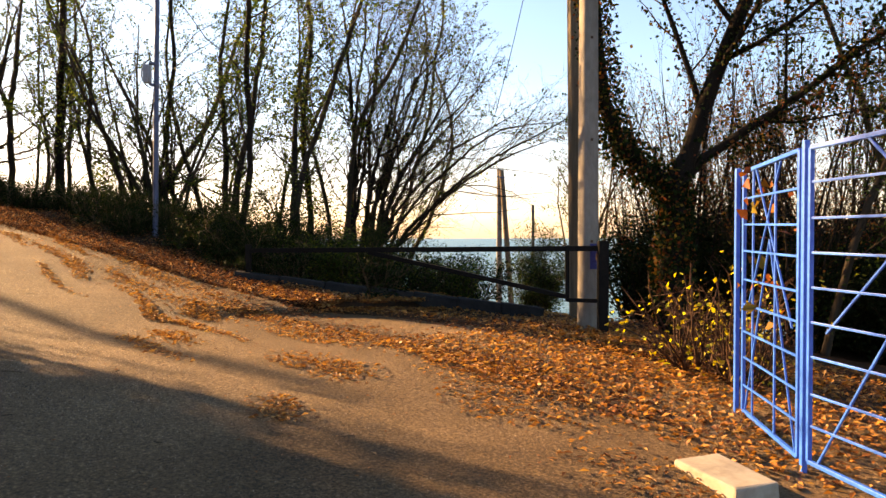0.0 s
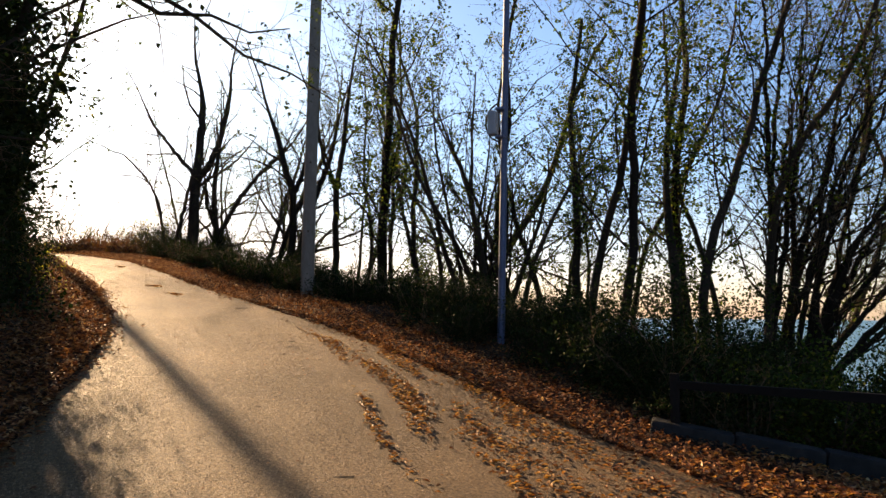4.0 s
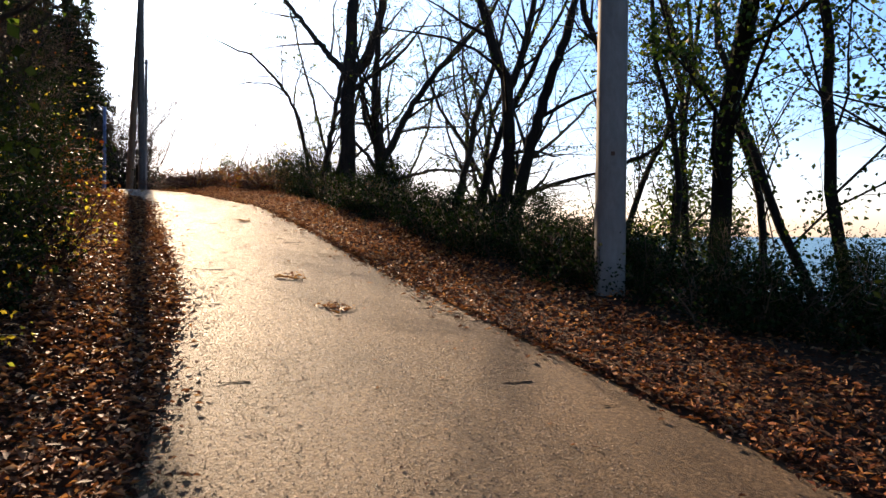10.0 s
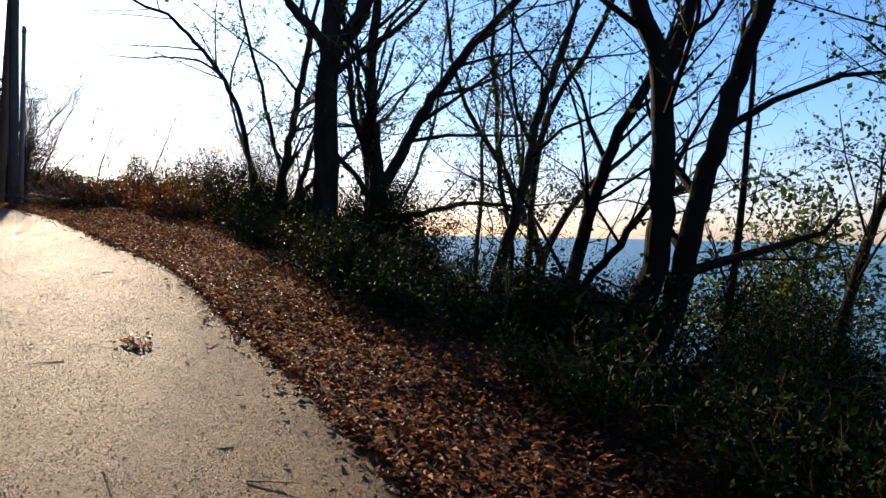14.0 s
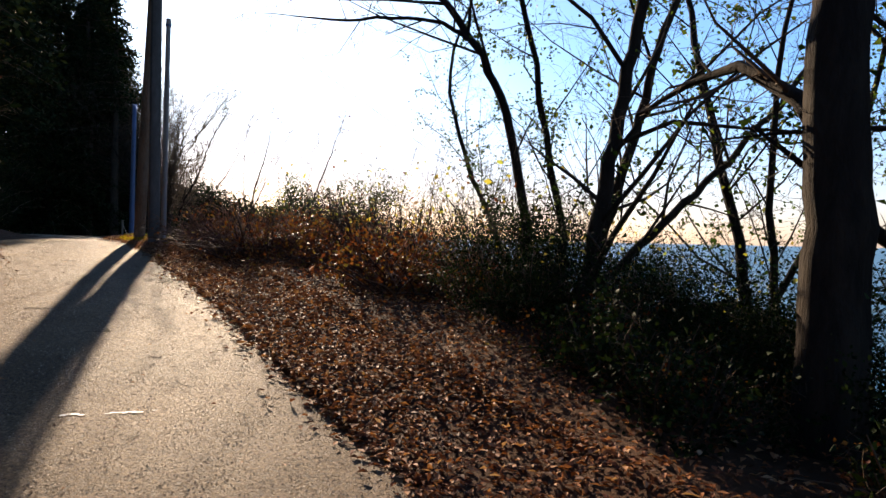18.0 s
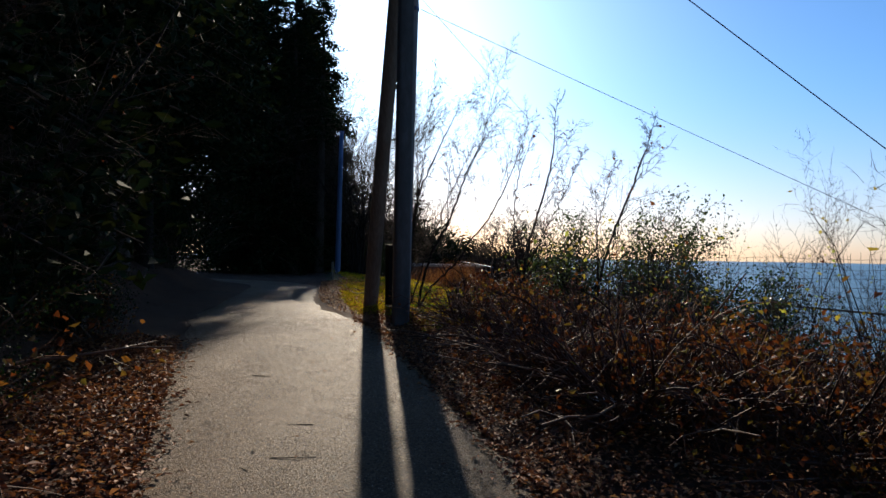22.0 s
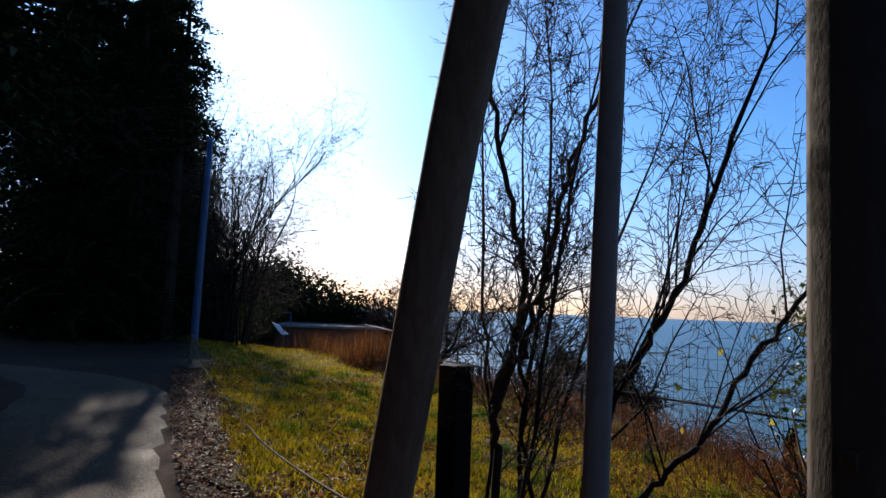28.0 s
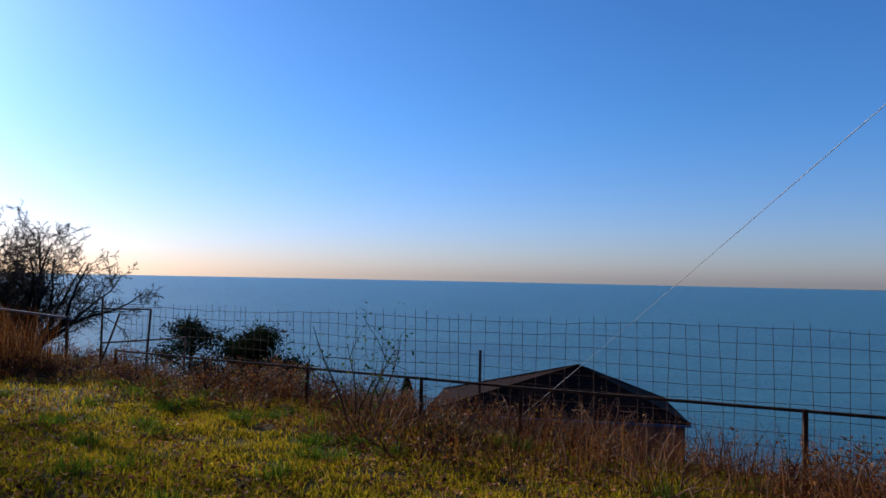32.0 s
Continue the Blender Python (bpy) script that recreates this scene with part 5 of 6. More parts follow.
# undergrowth
for n_, kd, s0, s1, l0, l1, edge, lo, hi, nm, lb, gp in (
    (72, "evergreen", 10, 27, 1.0, 2.3, 1, 0.4, 0.8, "shrub", "low dark evergreen undergrowth at the edge of the wood", "undergrowth on the sea side"),
    (22, "darkbush", 12, 29, 3.4, 6.5, 1, 0.35, 0.55, "shrub", "dark broad-leaved bush on the slope", "undergrowth on the sea side"),
    (24, "darkbush", 10, 18, 1.15, 2.8, 1, 0.26, 0.4, "shrub", "dark broad-leaved bush on the slope", "undergrowth on the sea side"),
    (22, "darkbush", 19.5, 27, 2.4, 4.6, 1, 0.3, 0.46, "shrub", "dark broad-leaved bush on the slope", "undergrowth on the sea side"),
    (18, "greenbush", 8.5, 17, 2.0, 5.0, 1, 0.5, 0.9, "ivy_bush", "leafy green ivy bush among the stems", "undergrowth on the sea side"),
    (16, "evergreen", 9, 14, 1.0, 5.0, 1, 0.6, 1.0, "shrub", "low dark evergreen undergrowth at the edge of the wood", "undergrowth on the sea side"),
    (12, "darkbush", 9, 16, 4.0, 9.0, 1, 0.45, 0.75, "shrub", "dark broad-leaved bush on the slope", "undergrowth on the sea side"),
    (9, "bramble", 18, 30, 1.6, 3.2, 1, 0.45, 0.75, "bramble", "arching bramble with rusty leaves at the verge", "brambles"),
    (34, "bramble", 29.5, 33.5, 1.5, 5.0, 1, 0.6, 1.1, "bramble", "arching bramble with rusty leaves at the verge", "brambles"),
    (36, "bramble", 33, 39.5, 1.0, 5.5, 1, 0.6, 1.1, "bramble", "arching bramble with rusty leaves at the verge", "brambles"),
    (26, "thicket", 30, 33.5, 1.5, 5.0, 1, 0.6, 1.1, "dead_thicket", "tangle of dry brown dead canes", "dead canes"),
    (70, "thicket", 33.5, 40, 0.8, 5.5, 1, 0.7, 1.25, "dead_thicket", "tangle of dry brown dead canes", "dead canes"),
    (22, "wands", 28, 34, 2.4, 5.0, 1, 0.8, 1.3, "bush", "bare wand-like bush with a few rusty leaves", "bare bushes"),
    (34, "wands", 27, 39, 2.6, 6.5, 1, 0.7, 1.25, "bush", "bare wand-like bush with a few yellow leaves", "bare bushes"),
    (10, "darkbush", 29, 37, 5.5, 9, 1, 0.5, 0.8, "shrub", "dark broad-leaved bush on the slope", "undergrowth on the sea side"),
    (16, "evergreen", 5, 24, 0.9, 2.4, -1, 0.6, 0.95, "shrub", "dark leafy undergrowth on the landward bank", "undergrowth on the bank"),
    (14, "darkbush", 4, 10.5, 1.6, 4.0, -1, 0.8, 1.2, "shrub", "dark leafy undergrowth on the landward bank", "undergrowth on the bank"),
    (5, "vine", 14, 20, 0.8, 1.8, -1, 0.5, 0.8, "vine", "yellowing vine scrambling over the bank", "vines on the bank"),
    (18, "bramble", 20, 34, 0.8, 2.2, -1, 0.8, 1.4, "bramble", "arching bramble with rusty leaves on the bank", "brambles"),
    (20, "darkbush", 24, 60, 1.5, 3.5, -1, 0.8, 1.5, "shrub", "dark leafy undergrowth on the landward bank", "undergrowth on the bank"),
    (16, "wands", 20, 38, 1.0, 2.4, -1, 0.8, 1.3, "bush", "bare wand-like bush with a few yellow leaves", "bare bushes"),
    (10, "darkbush", 24, 30, 2.0, 3.8, 1, 0.45, 0.6, "shrub", "dark broad-leaved bush on the slope", "undergrowth on the sea side"),
    (20, "darkbush", 19, 40, 1.0, 2.2, -1, 0.4, 0.75, "shrub", "dark leafy undergrowth on the landward bank", "undergrowth on the bank"),
    (18, "bramble", 19, 38, 0.7, 1.6, -1, 0.5, 0.8, "bramble", "arching bramble with rusty leaves on the bank", "brambles"),
    (10, "darkbush", 8, 12.5, 0.8, 1.6, -1, 0.5, 0.7, "shrub", "dark leafy undergrowth on the landward bank", "undergrowth on the bank"),
    (26, "twiggy", 22, 37, 1.5, 3.2, -1, 0.5, 0.85, "bush", "brown leafless tangle of branches in front of the conifers", "bare bushes"),
):
    for i_, q in enumerate(scatter(n_, s0, s1, l0, l1, rng, edge)):
        plant_at(kd, i_, q[0], q[1], rng.uniform(0, 360), rng.uniform(lo, hi), nm, lb, nm.replace("_", " "), gp, 0.02)
for k, (s_, l_, sc) in enumerate(((33.8, 4.8, 0.8), (35.0, 5.8, 0.9), (36.2, 5.0, 0.8), (32.6, 6.0, 0.85), (38.4, 5.2, 0.85), (39.6, 5.6, 0.8))):
    x, y, _ = on(s_, l_)
    plant_at("bare_bush", k, x, y, k * 77, sc, "bush", "tall thin leafless wands rising from the brambles", "bush", "bare bushes")
for k, (x, y, sc) in enumerate(((4.3, 11.2, 0.7), (5.2, 12.8, 0.8), (6.4, 11.0, 0.75), (5.0, 9.6, 0.6), (7.6, 13.5, 0.9), (6.2, 15.0, 0.9), (3.9, 13.4, 0.6), (8.6, 10.5, 0.8))):
    plant_at("rusty", k, x, y, k * 50, sc * 1.25, "tree", "thicket of thin stems with rusty leaves behind the barrier", "tree", "thicket behind the barrier", 0.05)
for k, (x, y, sc) in enumerate(((-29.9, 26.2, 1.5), (-29.3, 26.0, 1.6), (-30.6, 26.9, 1.4), (-28.6, 26.6, 1.6))):
    plant_at("wands", k, x, y, k * 63, sc, "bush", "bare wand-like bush with a few yellow leaves", "bush", "bare bushes")
# single shrubs that stand out
# thicket given near-black leaves to make the shadow right of the barrier pole
for k, (x, y, sc) in enumerate(((4.4, 11.6, 0.55), (5.6, 12.2, 0.7), (6.9, 11.2, 0.6), (4.2, 13.8, 0.6), (7.9, 12.6, 0.75), (5.4, 9.9, 0.45), (6.6, 9.4, 0.5), (8.4, 10.0, 0.65))):
    plant_at("blackbush", k, x, y, k * 70, sc, "shrub", "tall thicket behind the barrier, its near-black leaves standing in for shadow", "shrub", "thicket behind the barrier")
for k, (x, y, sc) in enumerate(((-3.3, 11.5, 0.6), (-2.6, 11.3, 0.55), (-1.9, 11.6, 0.6), (-1.2, 11.4, 0.5), (-2.2, 12.4, 0.7), (-0.7, 12.2, 0.6), (-3.0, 12.6, 0.75), (-1.4, 13.2, 0.75), (-0.4, 13.4, 0.6))):
    plant_at("darkbush" if k % 3 == 0 else "greenbush", k, x, y, k * 55, sc * (1.0 if k % 3 == 0 else 1.3), "ivy_bush", "broad-leaved green bush behind the barrier", "shrub", "undergrowth on the sea side")
plant_at("laurel", 1, 2.1, 14.6, 30, 0.85, "laurel", "rounded green bush beyond the barrier", "bush", "laurels")
plant_at("vine", 0, 2.5, 6.65, 0, 1.0, "vine", "yellowing vine bush beside the blue gate", "vine")
plant_at("vine", 1, 2.75, 6.2, 90, 0.9, "vine", "yellowing vine bush beside the blue gate", "vine")
keep("willow", swept_tree(701, (([(0, 0, -0.3), (-0.02, 0, 0.64), (-0.04, 0, 0.95), (0.03, 0, 1.23), (0.1, 0, 1.56), (0.0, 0.05, 1.95), (-0.1, 0.1, 2.5)], 0.024, 0.013, 1.5), ([(-0.04, 0, 0.92), (0.1, 0, 1.25), (0.2, 0, 1.6), (0.26, 0, 2.0), (0.45, 0.1, 2.5)], 0.02, 0.012, 1.5), ([(0.03, 0, -0.2), (0.12, 0.1, 0.9), (0.22, 0.12, 1.9)], 0.014, 0.009, 1.9), ([(-0.03, 0, -0.2), (-0.06, 0.1, 0.8), (-0.12, 0.15, 1.8)], 0.012, 0.008, 1.7), ([(0.05, 0, -0.2), (0.3, 0.2, 0.8), (0.6, 0.3, 1.7)], 0.013, 0.009, 1.9), ([(0.02, 0, -0.2), (0.15, -0.1, 1.0), (0.3, -0.1, 2.0)], 0.013, 0.009, 1.8)), (12, 9, 6), side=13, reach=0.15, up=0.12, angle=26, finest=0.0027))
keep("willow", swept_tree(702, (([(0, 0, -0.3), (0.14, 0, 0.45), (0.34, 0, 1.06), (0.5, 0, 1.34), (0.7, 0, 1.76), (0.86, 0, 2.3)], 0.023, 0.013, 1.9), ([(0.06, 0, 0.0), (0.3, 0, 0.42), (0.5, 0, 0.6), (0.72, 0, 0.84), (0.96, 0, 1.2), (1.22, 0.05, 1.5), (1.45, 0.1, 1.95)], 0.019, 0.011, 1.4), ([(-0.02, 0, 0.2), (-0.12, 0.1, 0.9), (-0.1, 0.2, 1.7)], 0.013, 0.009, 1.7)), (12, 9, 6), side=13, reach=0.24, up=0.09, angle=32, finest=0.0027))
plant_at("willow", 0, -32.42, 23.98, 42, 1.0, "tree", "leafless many-stemmed willow behind the poles", "tree", stay=True)
plant_at("willow", 1, -32.2, 24.05, 42, 1.0, "tree", "leafless many-stemmed willow behind the poles", "tree", stay=True)
for k, (x, y, top) in enumerate(((-30.7, 28.47, 6.2), (-31.15, 26.8, 5.9), (-29.5, 28.6, 5.15), (-30.1, 27.9, 4.8), (-28.3, 28.2, 4.85))):
    plant_at("laurel", k, x, y, 50 * k, (top - gz(x, y)) / 2.15, "laurel", "glossy green laurel bush above the fence", "bush", "laurels")
keep("young", swept_tree(711, (([(0, 0, -0.2), (0.0, 0, 0.7), (0.12, 0, 1.4), (0.38, 0.1, 2.3), (0.5, 0.1, 2.9)], 0.028, 0.013, 0.9), ([(0, 0, 0.5), (-0.12, 0, 1.2), (-0.16, 0.1, 2.0), (-0.05, 0.1, 2.6)], 0.014, 0.007, 0.7), ([(0.05, 0, 0.9), (0.4, 0.1, 1.6), (0.8, 0.1, 2.4)], 0.012, 0.006, 0.6)), (10, 7, 5), 40, AUTUMN, 11, 0.2, 0.09, 28, finest=0.0034))
keep("young", swept_tree(712, (([(0, 0, -0.2), (0.08, 0, 1.0), (0.32, 0, 1.9), (0.68, 0, 2.8), (0.78, 0, 3.2)], 0.028, 0.013, 0.8), ([(0.1, 0, 1.0), (0.05, 0.1, 1.9), (0.2, 0.1, 2.6)], 0.013, 0.006, 0.7)), (10, 7, 5), 40, AUTUMN, 10, 0.2, 0.08, 30, finest=0.0034))
plant_at("young", 0, -30.77, 25.2, 43, 0.95, "tree", "slender leafless sapling among the brambles", "tree", "saplings above the sea")
plant_at("young", 1, -30.6, 26.7, 43, 1.0, "tree", "slender leafless sapling among the laurels", "tree", "saplings above the sea")
plant_at("laurel", 1, -12.4, 25.4, 10, 2.3, "laurel", "glossy green laurel bush on the slope above the sea", "bush", "laurels")
plant_at("wands", 0, -31.0, 26.6, 0, 1.4, "bush", "bare wand-like bush with a few yellow leaves", "bush", "bare bushes")
plant_at("wands", 1, -29.3, 27.0, 70, 1.5, "bush", "bare wand-like bush with a few yellow leaves", "bush", "bare bushes")
plant_at("laurel", 2, 2.4, 17.5, 30, 0.9, "laurel", "rounded green bush beyond the barrier", "bush", "laurels")
plant_at("laurel", 0, 0.2, 18.5, 80, 1.0, "laurel", "rounded green bush beyond the barrier", "bush", "laurels")

# ---- fallen leaves ----
rng = np.random.default_rng(5)


def litter(name, spots, size, label, lift=0.012, material=FALLEN, narrow=0.5, flat=0.76, heap=0.045):
    p = spots.copy()
    p[:, 2] += lift + rng.uniform(0, heap, len(p))
    v, f = leaf_quads(p, size, rng, flat, narrow=narrow)
    return tagged(new(name, mesh_of(name, v, f, material)), label, "leaves", kind="stuff")


litter("leaf_litter", np.concatenate([scatter(42000, 8, 40, -0.08, 0.95, rng, 1), scatter(15000, 9, 40, 0.8, 1.7, rng, 1), scatter(9000, 16, 34, 1.6, 4.5, rng, 1)]), 0.046, "deep drift of dry brown leaves along the verge")
litter("leaf_litter", np.concatenate([scatter(58000, 5, 38, -0.05, 1.1, rng, -1), scatter(9000, 8, 26, 1.2, 3.5, rng, -1)]), 0.055, "dry brown leaves on the landward verge")
litter("leaf_litter", np.concatenate([scatter(17000, -1.5, 5.5, 3.3, 7.5, rng), scatter(9000, 4, 9.5, -0.1, 4.6, rng, 1)]), 0.062, "bright dry leaves heaped round the gates", material=GOLDEN)
near = scatter(9000, 2.5, 10, 3.2, 6.6, rng)
near = near[wobble(near[:, 0], near[:, 1], 1.7, 5) + rng.normal(0, 0.35, len(near)) > 0.05]
litter("leaf_litter", laid(near, road_tree), 0.055, "brown leaves strewn over the mouth of the side road", 0.006, FALLEN, 0.45, 0.85, 0.012)
# drifts and strays on the lane
drift = []
for s_, l_, n_, a_s, a_l in ((5.0, 2.3, 500, 0.5, 0.35), (6.0, 3.1, 420, 0.7, 0.25), (6.5, 1.9, 260, 0.4, 0.2), (8.0, 2.9, 600, 1.1, 0.22), (9.6, 2.6, 520, 1.2, 0.2), (10.6, 2.1, 300, 0.8, 0.14), (7.2, 3.5, 500, 1.2, 0.25), (9.2, 3.2, 500, 1.5, 0.2),
                             (11.6, 2.2, 420, 1.0, 0.16), (13.0, 1.95, 260, 0.9, 0.14), (7.0, 2.4, 380, 1.0, 0.12), (8.6, 2.3, 420, 1.2, 0.1), (10.2, 1.7, 200, 1.0, 0.08), (6.2, 1.5, 200, 0.7, 0.12), (5.4, 3.6, 700, 1.0, 0.3), (12.4, 2.6, 420, 1.0, 0.15), (10.8, 3.0, 600, 1.2, 0.22), (4.2, 1.4, 160, 0.3, 0.2), (3.6, 3.0, 500, 0.6, 0.45), (4.4, 3.5, 800, 0.7, 0.5), (2.4, 2.6, 260, 0.5, 0.4), (17.5, 0.55, 60, 0.16, 0.12), (18.6, 0.5, 60, 0.14, 0.12), (22.6, 0.6, 40, 0.2, 0.1)):
    an, ra = rng.uniform(0, 2 * np.pi, n_), np.sqrt(rng.uniform(0, 1, n_)) * rng.uniform(0.5, 1.15, n_)
    k = np.stack([np.cos(an) * ra, np.sin(an) * ra], 1) * 1.15
    drift.append(np.array([on(s_ + a * a_s, l_ + b * a_l + 0.06 * math.sin(2.5 * a + s_ * 3)) for a, b in k]))
litter("leaf_drift", laid(np.concatenate(drift), road_tree), 0.052, "thin drifts of dry leaves blown over the lane", 0.006, GOLDEN, 0.32, 0.9, 0.012)
stray = np.concatenate([scatter(600, 0, 14, -1.0, 4.0, rng), scatter(320, 12, 38, -0.7, 1.4, rng)])
litter("stray_leaves", laid(stray, road_tree), 0.03, "single dry leaves and twigs lying on the lane", 0.004, FALLEN, 0.4, 0.9, 0.004)
hem = []
for n_, s0, s1, side, wide in ((8000, 9, 40, 1, 0.11), (7000, 5, 38, -1, 0.09)):
    q = scatter(n_, s0, s1, 0.0, 1.0, rng, side)
    st = beside(q[:, :2])
    w_h = wide * (0.5 + 0.5 * wobble(q[:, 0], q[:, 1], 2.4, 8) ** 2 + 0.4 * wobble(q[:, 0], q[:, 1], 0.9, 6))
    inn = rng.exponential(1.0, n_) * np.clip(w_h, 0.03, 0.4)
    k = np.clip(np.searchsorted(ARC, st[:, 0]), 0, len(ARC) - 1)
    edge_lat = np.where(side > 0, st[:, 4] - inn, st[:, 3] + inn) - 0.0
    p = LINE[k, :2] + RIGHT[k] * edge_lat[:, None] + DIRN[k] * (st[:, 0] - ARC[k])[:, None]
    hem.append(np.column_stack([p, ground_z(p, road=True)]))
litter("leaf_hem", laid(np.concatenate(hem), road_tree), 0.05, "ragged fringe of dry leaves over the edges of the lane", 0.006, FALLEN, 0.45, 0.88, 0.02)
tw = []
for q in laid(scatter(90, 2, 38, -0.6, 1.8, rng), road_tree):
    a = rng.uniform(0, 2 * np.pi)
    d = np.array([math.cos(a), math.sin(a), 0.0])
    tw.append((wander(rng, q + np.array([0, 0, 0.03]), d, rng.uniform(0.06, 0.3), 3, 0.15, 0.0) * np.array([1, 1, 0]) + np.array([0, 0, q[2] + 0.004]), np.linspace(0.0035, 0.0015, 4)))
v, f = tubes(tw, 4)
tagged(new("fallen_twigs", mesh_of("fallen_twigs", v, f, TWIG)), "short broken twigs scattered over the lane", "twigs", kind="stuff")


# ---- the open field above the sea ----
ls = np.linspace(39.5, 66, 150)
ll = np.linspace(0, 1, 40)
lp = []
for s_ in ls:
    r0 = float(np.interp(s_, ARC, LINE[:, 4])) + 0.35 + 0.12 * math.sin(s_ * 2.1) + 1.1 * (1 - smooth01(np.array(s_), 39.5, 42.5))
    r1 = 8.6 if s_ < 60 else 10.5
    for k in ll:
        lp.append(on(s_, r0 + (r1 - r0) * k, 0))
lp = np.array(lp)
lp[:, 2] += 0.02 + 0.035 * wobble(lp[:, 0], lp[:, 1], 3.1, 7) * (0.3 + 0.7 * smooth01(np.tile(ll, len(ls)), 0, 0.2))
i, j = np.meshgrid(np.arange(len(ls) - 1), np.arange(len(ll) - 1), indexing="ij")
n_l = len(ll)
lq = np.stack([i * n_l + j, i * n_l + j + 1, (i + 1) * n_l + j + 1, (i + 1) * n_l + j], -1).reshape(-1, 4)
tagged(new("lawn", mesh_of("lawn", lp, lq, TURF, True)), "rough yellow-green grass field above the sea", "lawn", kind="structure")

rng = np.random.default_rng(9)
lawn_tree = BVHTree.FromPolygons([tuple(p) for p in lp], [tuple(int(k) for k in q) for q in lq])
c1 = np.concatenate([scatter(8600, 40.3, 52, 0.95, 7.6, rng), scatter(900, 38.2, 42.5, 0.5, 2.2, rng, 1)])
c1 = c1[(wobble(c1[:, 0], c1[:, 1], 1.1, 2) + rng.normal(0, 0.4, len(c1))) > -0.6]
g1 = np.repeat(laid(c1, lawn_tree), 22, 0)
g1[:, :2] += rng.normal(0, 0.055, (len(g1), 2))
v, f = blades(g1, 0.06, 0.0048, rng, 1.1)
tagged(new("field_grass", mesh_of("field_grass", v, f, BLADE)), "short yellow-green winter grass in small clumps", "grass", kind="stuff")
g2 = laid(scatter(26000, 52, 66, 1.2, 8.5, rng), lawn_tree)
v, f = blades(g2, 0.09, 0.006, rng, 0.8)
tagged(new("field_grass", mesh_of("field_grass", v, f, BLADE)), "short yellow-green winter grass further off", "grass", kind="stuff")
tufts = []
for q in scatter(80, 41, 54, 1.3, 7.2, rng):
    k = int(rng.integers(60, 180))
    q = laid([q], lawn_tree)[0]
    tufts.append(np.column_stack([q[0] + rng.normal(0, 0.1, k), q[1] + rng.normal(0, 0.1, k), np.full(k, q[2])]))
v, f = blades(np.concatenate(tufts), 0.15, 0.0045, rng, 0.8)
tagged(new("grass_tufts", mesh_of("grass_tufts", v, f, LUSH)), "lusher bright green tufts in the field", "grass", kind="stuff")
d1 = np.concatenate([scatter(3600, 40, 52, 6.6, 8.6, rng), scatter(1800, 52, 66, 6.8, 9.2, rng), scatter(1400, 39.5, 44, 4.0, 7.5, rng), scatter(1500, 42, 50, 5.8, 7.8, rng)])
keepd = (wobble(d1[:, 0], d1[:, 1], 1.6, 4) + rng.normal(0, 0.5, len(d1))) > -0.2
tall = laid(scatter(1500, 40.5, 47.5, 5.8, 8.2, rng), lawn_tree)
tall = tall[wobble(tall[:, 0], tall[:, 1], 1.9, 12) + rng.normal(0, 0.3, len(tall)) > 0.1]
v, f = blades(tall, 0.62, 0.0045, rng, 0.7)
tagged(new("dry_grass", mesh_of("dry_grass", v, f, STRAW)), "tall pale straw bending in tufts before the fence", "grass", kind="stuff")
v, f = blades(laid(d1[keepd], lawn_tree), 0.34, 0.004, rng, 0.75)
tagged(new("dry_grass", mesh_of("dry_grass", v, f, STRAW)), "tall dry straw-coloured grass along the fence", "grass", kind="stuff")
for n_, kd, s0, s1, l0, l1, lo, hi, nm, lb, gp in (
    (70, "thicket", 41, 60, 6.2, 8.6, 0.5, 0.85, "dead_thicket", "tangle of dry brown dead canes by the fence", "dead canes"),
    (70, "bramble", 41, 60, 5.6, 8.8, 0.4, 0.8, "bramble", "low bramble with rusty leaves by the fence", "brambles"),
    (8, "bramble", 39.5, 42, 2.2, 4.2, 0.35, 0.55, "bramble", "low bramble with red leaves at the foot of the poles", "brambles"),
):
    for i_, q in enumerate(scatter(n_, s0, s1, l0, l1, rng)):
        plant_at(kd, i_, q[0], q[1], rng.uniform(0, 360), rng.uniform(lo, hi), nm, lb, nm.replace("_", " "), gp, 0.02)
bits = laid(scatter(24000, 40.2, 54, 0.9, 7.8, rng), lawn_tree)
bits = bits[(wobble(bits[:, 0], bits[:, 1], 1.5, 9) + rng.normal(0, 0.35, len(bits))) > 0.0]
v, f = leaf_quads(bits + np.array([0, 0, 1.0]) * rng.uniform(0.02, 0.07, len(bits))[:, None], 0.05, rng, 0.6)
tagged(new("stray_leaves", mesh_of("stray_leaves", v, f, FALLEN)), "brown bits of dead leaves in the grass", "leaves", kind="stuff")
reed = []
for cx_, cy_, n_, w_r in ((-45.6, 35.3, 420, 0.5), (-44.7, 34.9, 260, 0.4), (-46.6, 35.9, 200, 0.4)):
    reed.append(np.column_stack([cx_ + rng.normal(0, w_r, n_), cy_ + rng.normal(0, w_r * 0.7, n_), np.full(n_, gz(cx_, cy_))]))
for f_ in np.linspace(0, 1, 26):
    cx_, cy_ = -47.0 - 9.0 * f_ + rng.normal(0, 0.4), 36.0 + 4.6 * f_ + rng.normal(0, 0.5)
    reed.append(np.column_stack([cx_ + rng.normal(0, 0.45, 70), cy_ + rng.normal(0, 0.45, 70), np.full(70, gz(cx_, cy_) - 0.35)]))
v, f = blades(np.concatenate(reed), 1.15, 0.007, rng, 0.4)
tagged(new("dry_reeds", mesh_of("dry_reeds", v, f, STRAW)), "tall reddish dry reeds beside the gate frame", "reeds", kind="stuff")
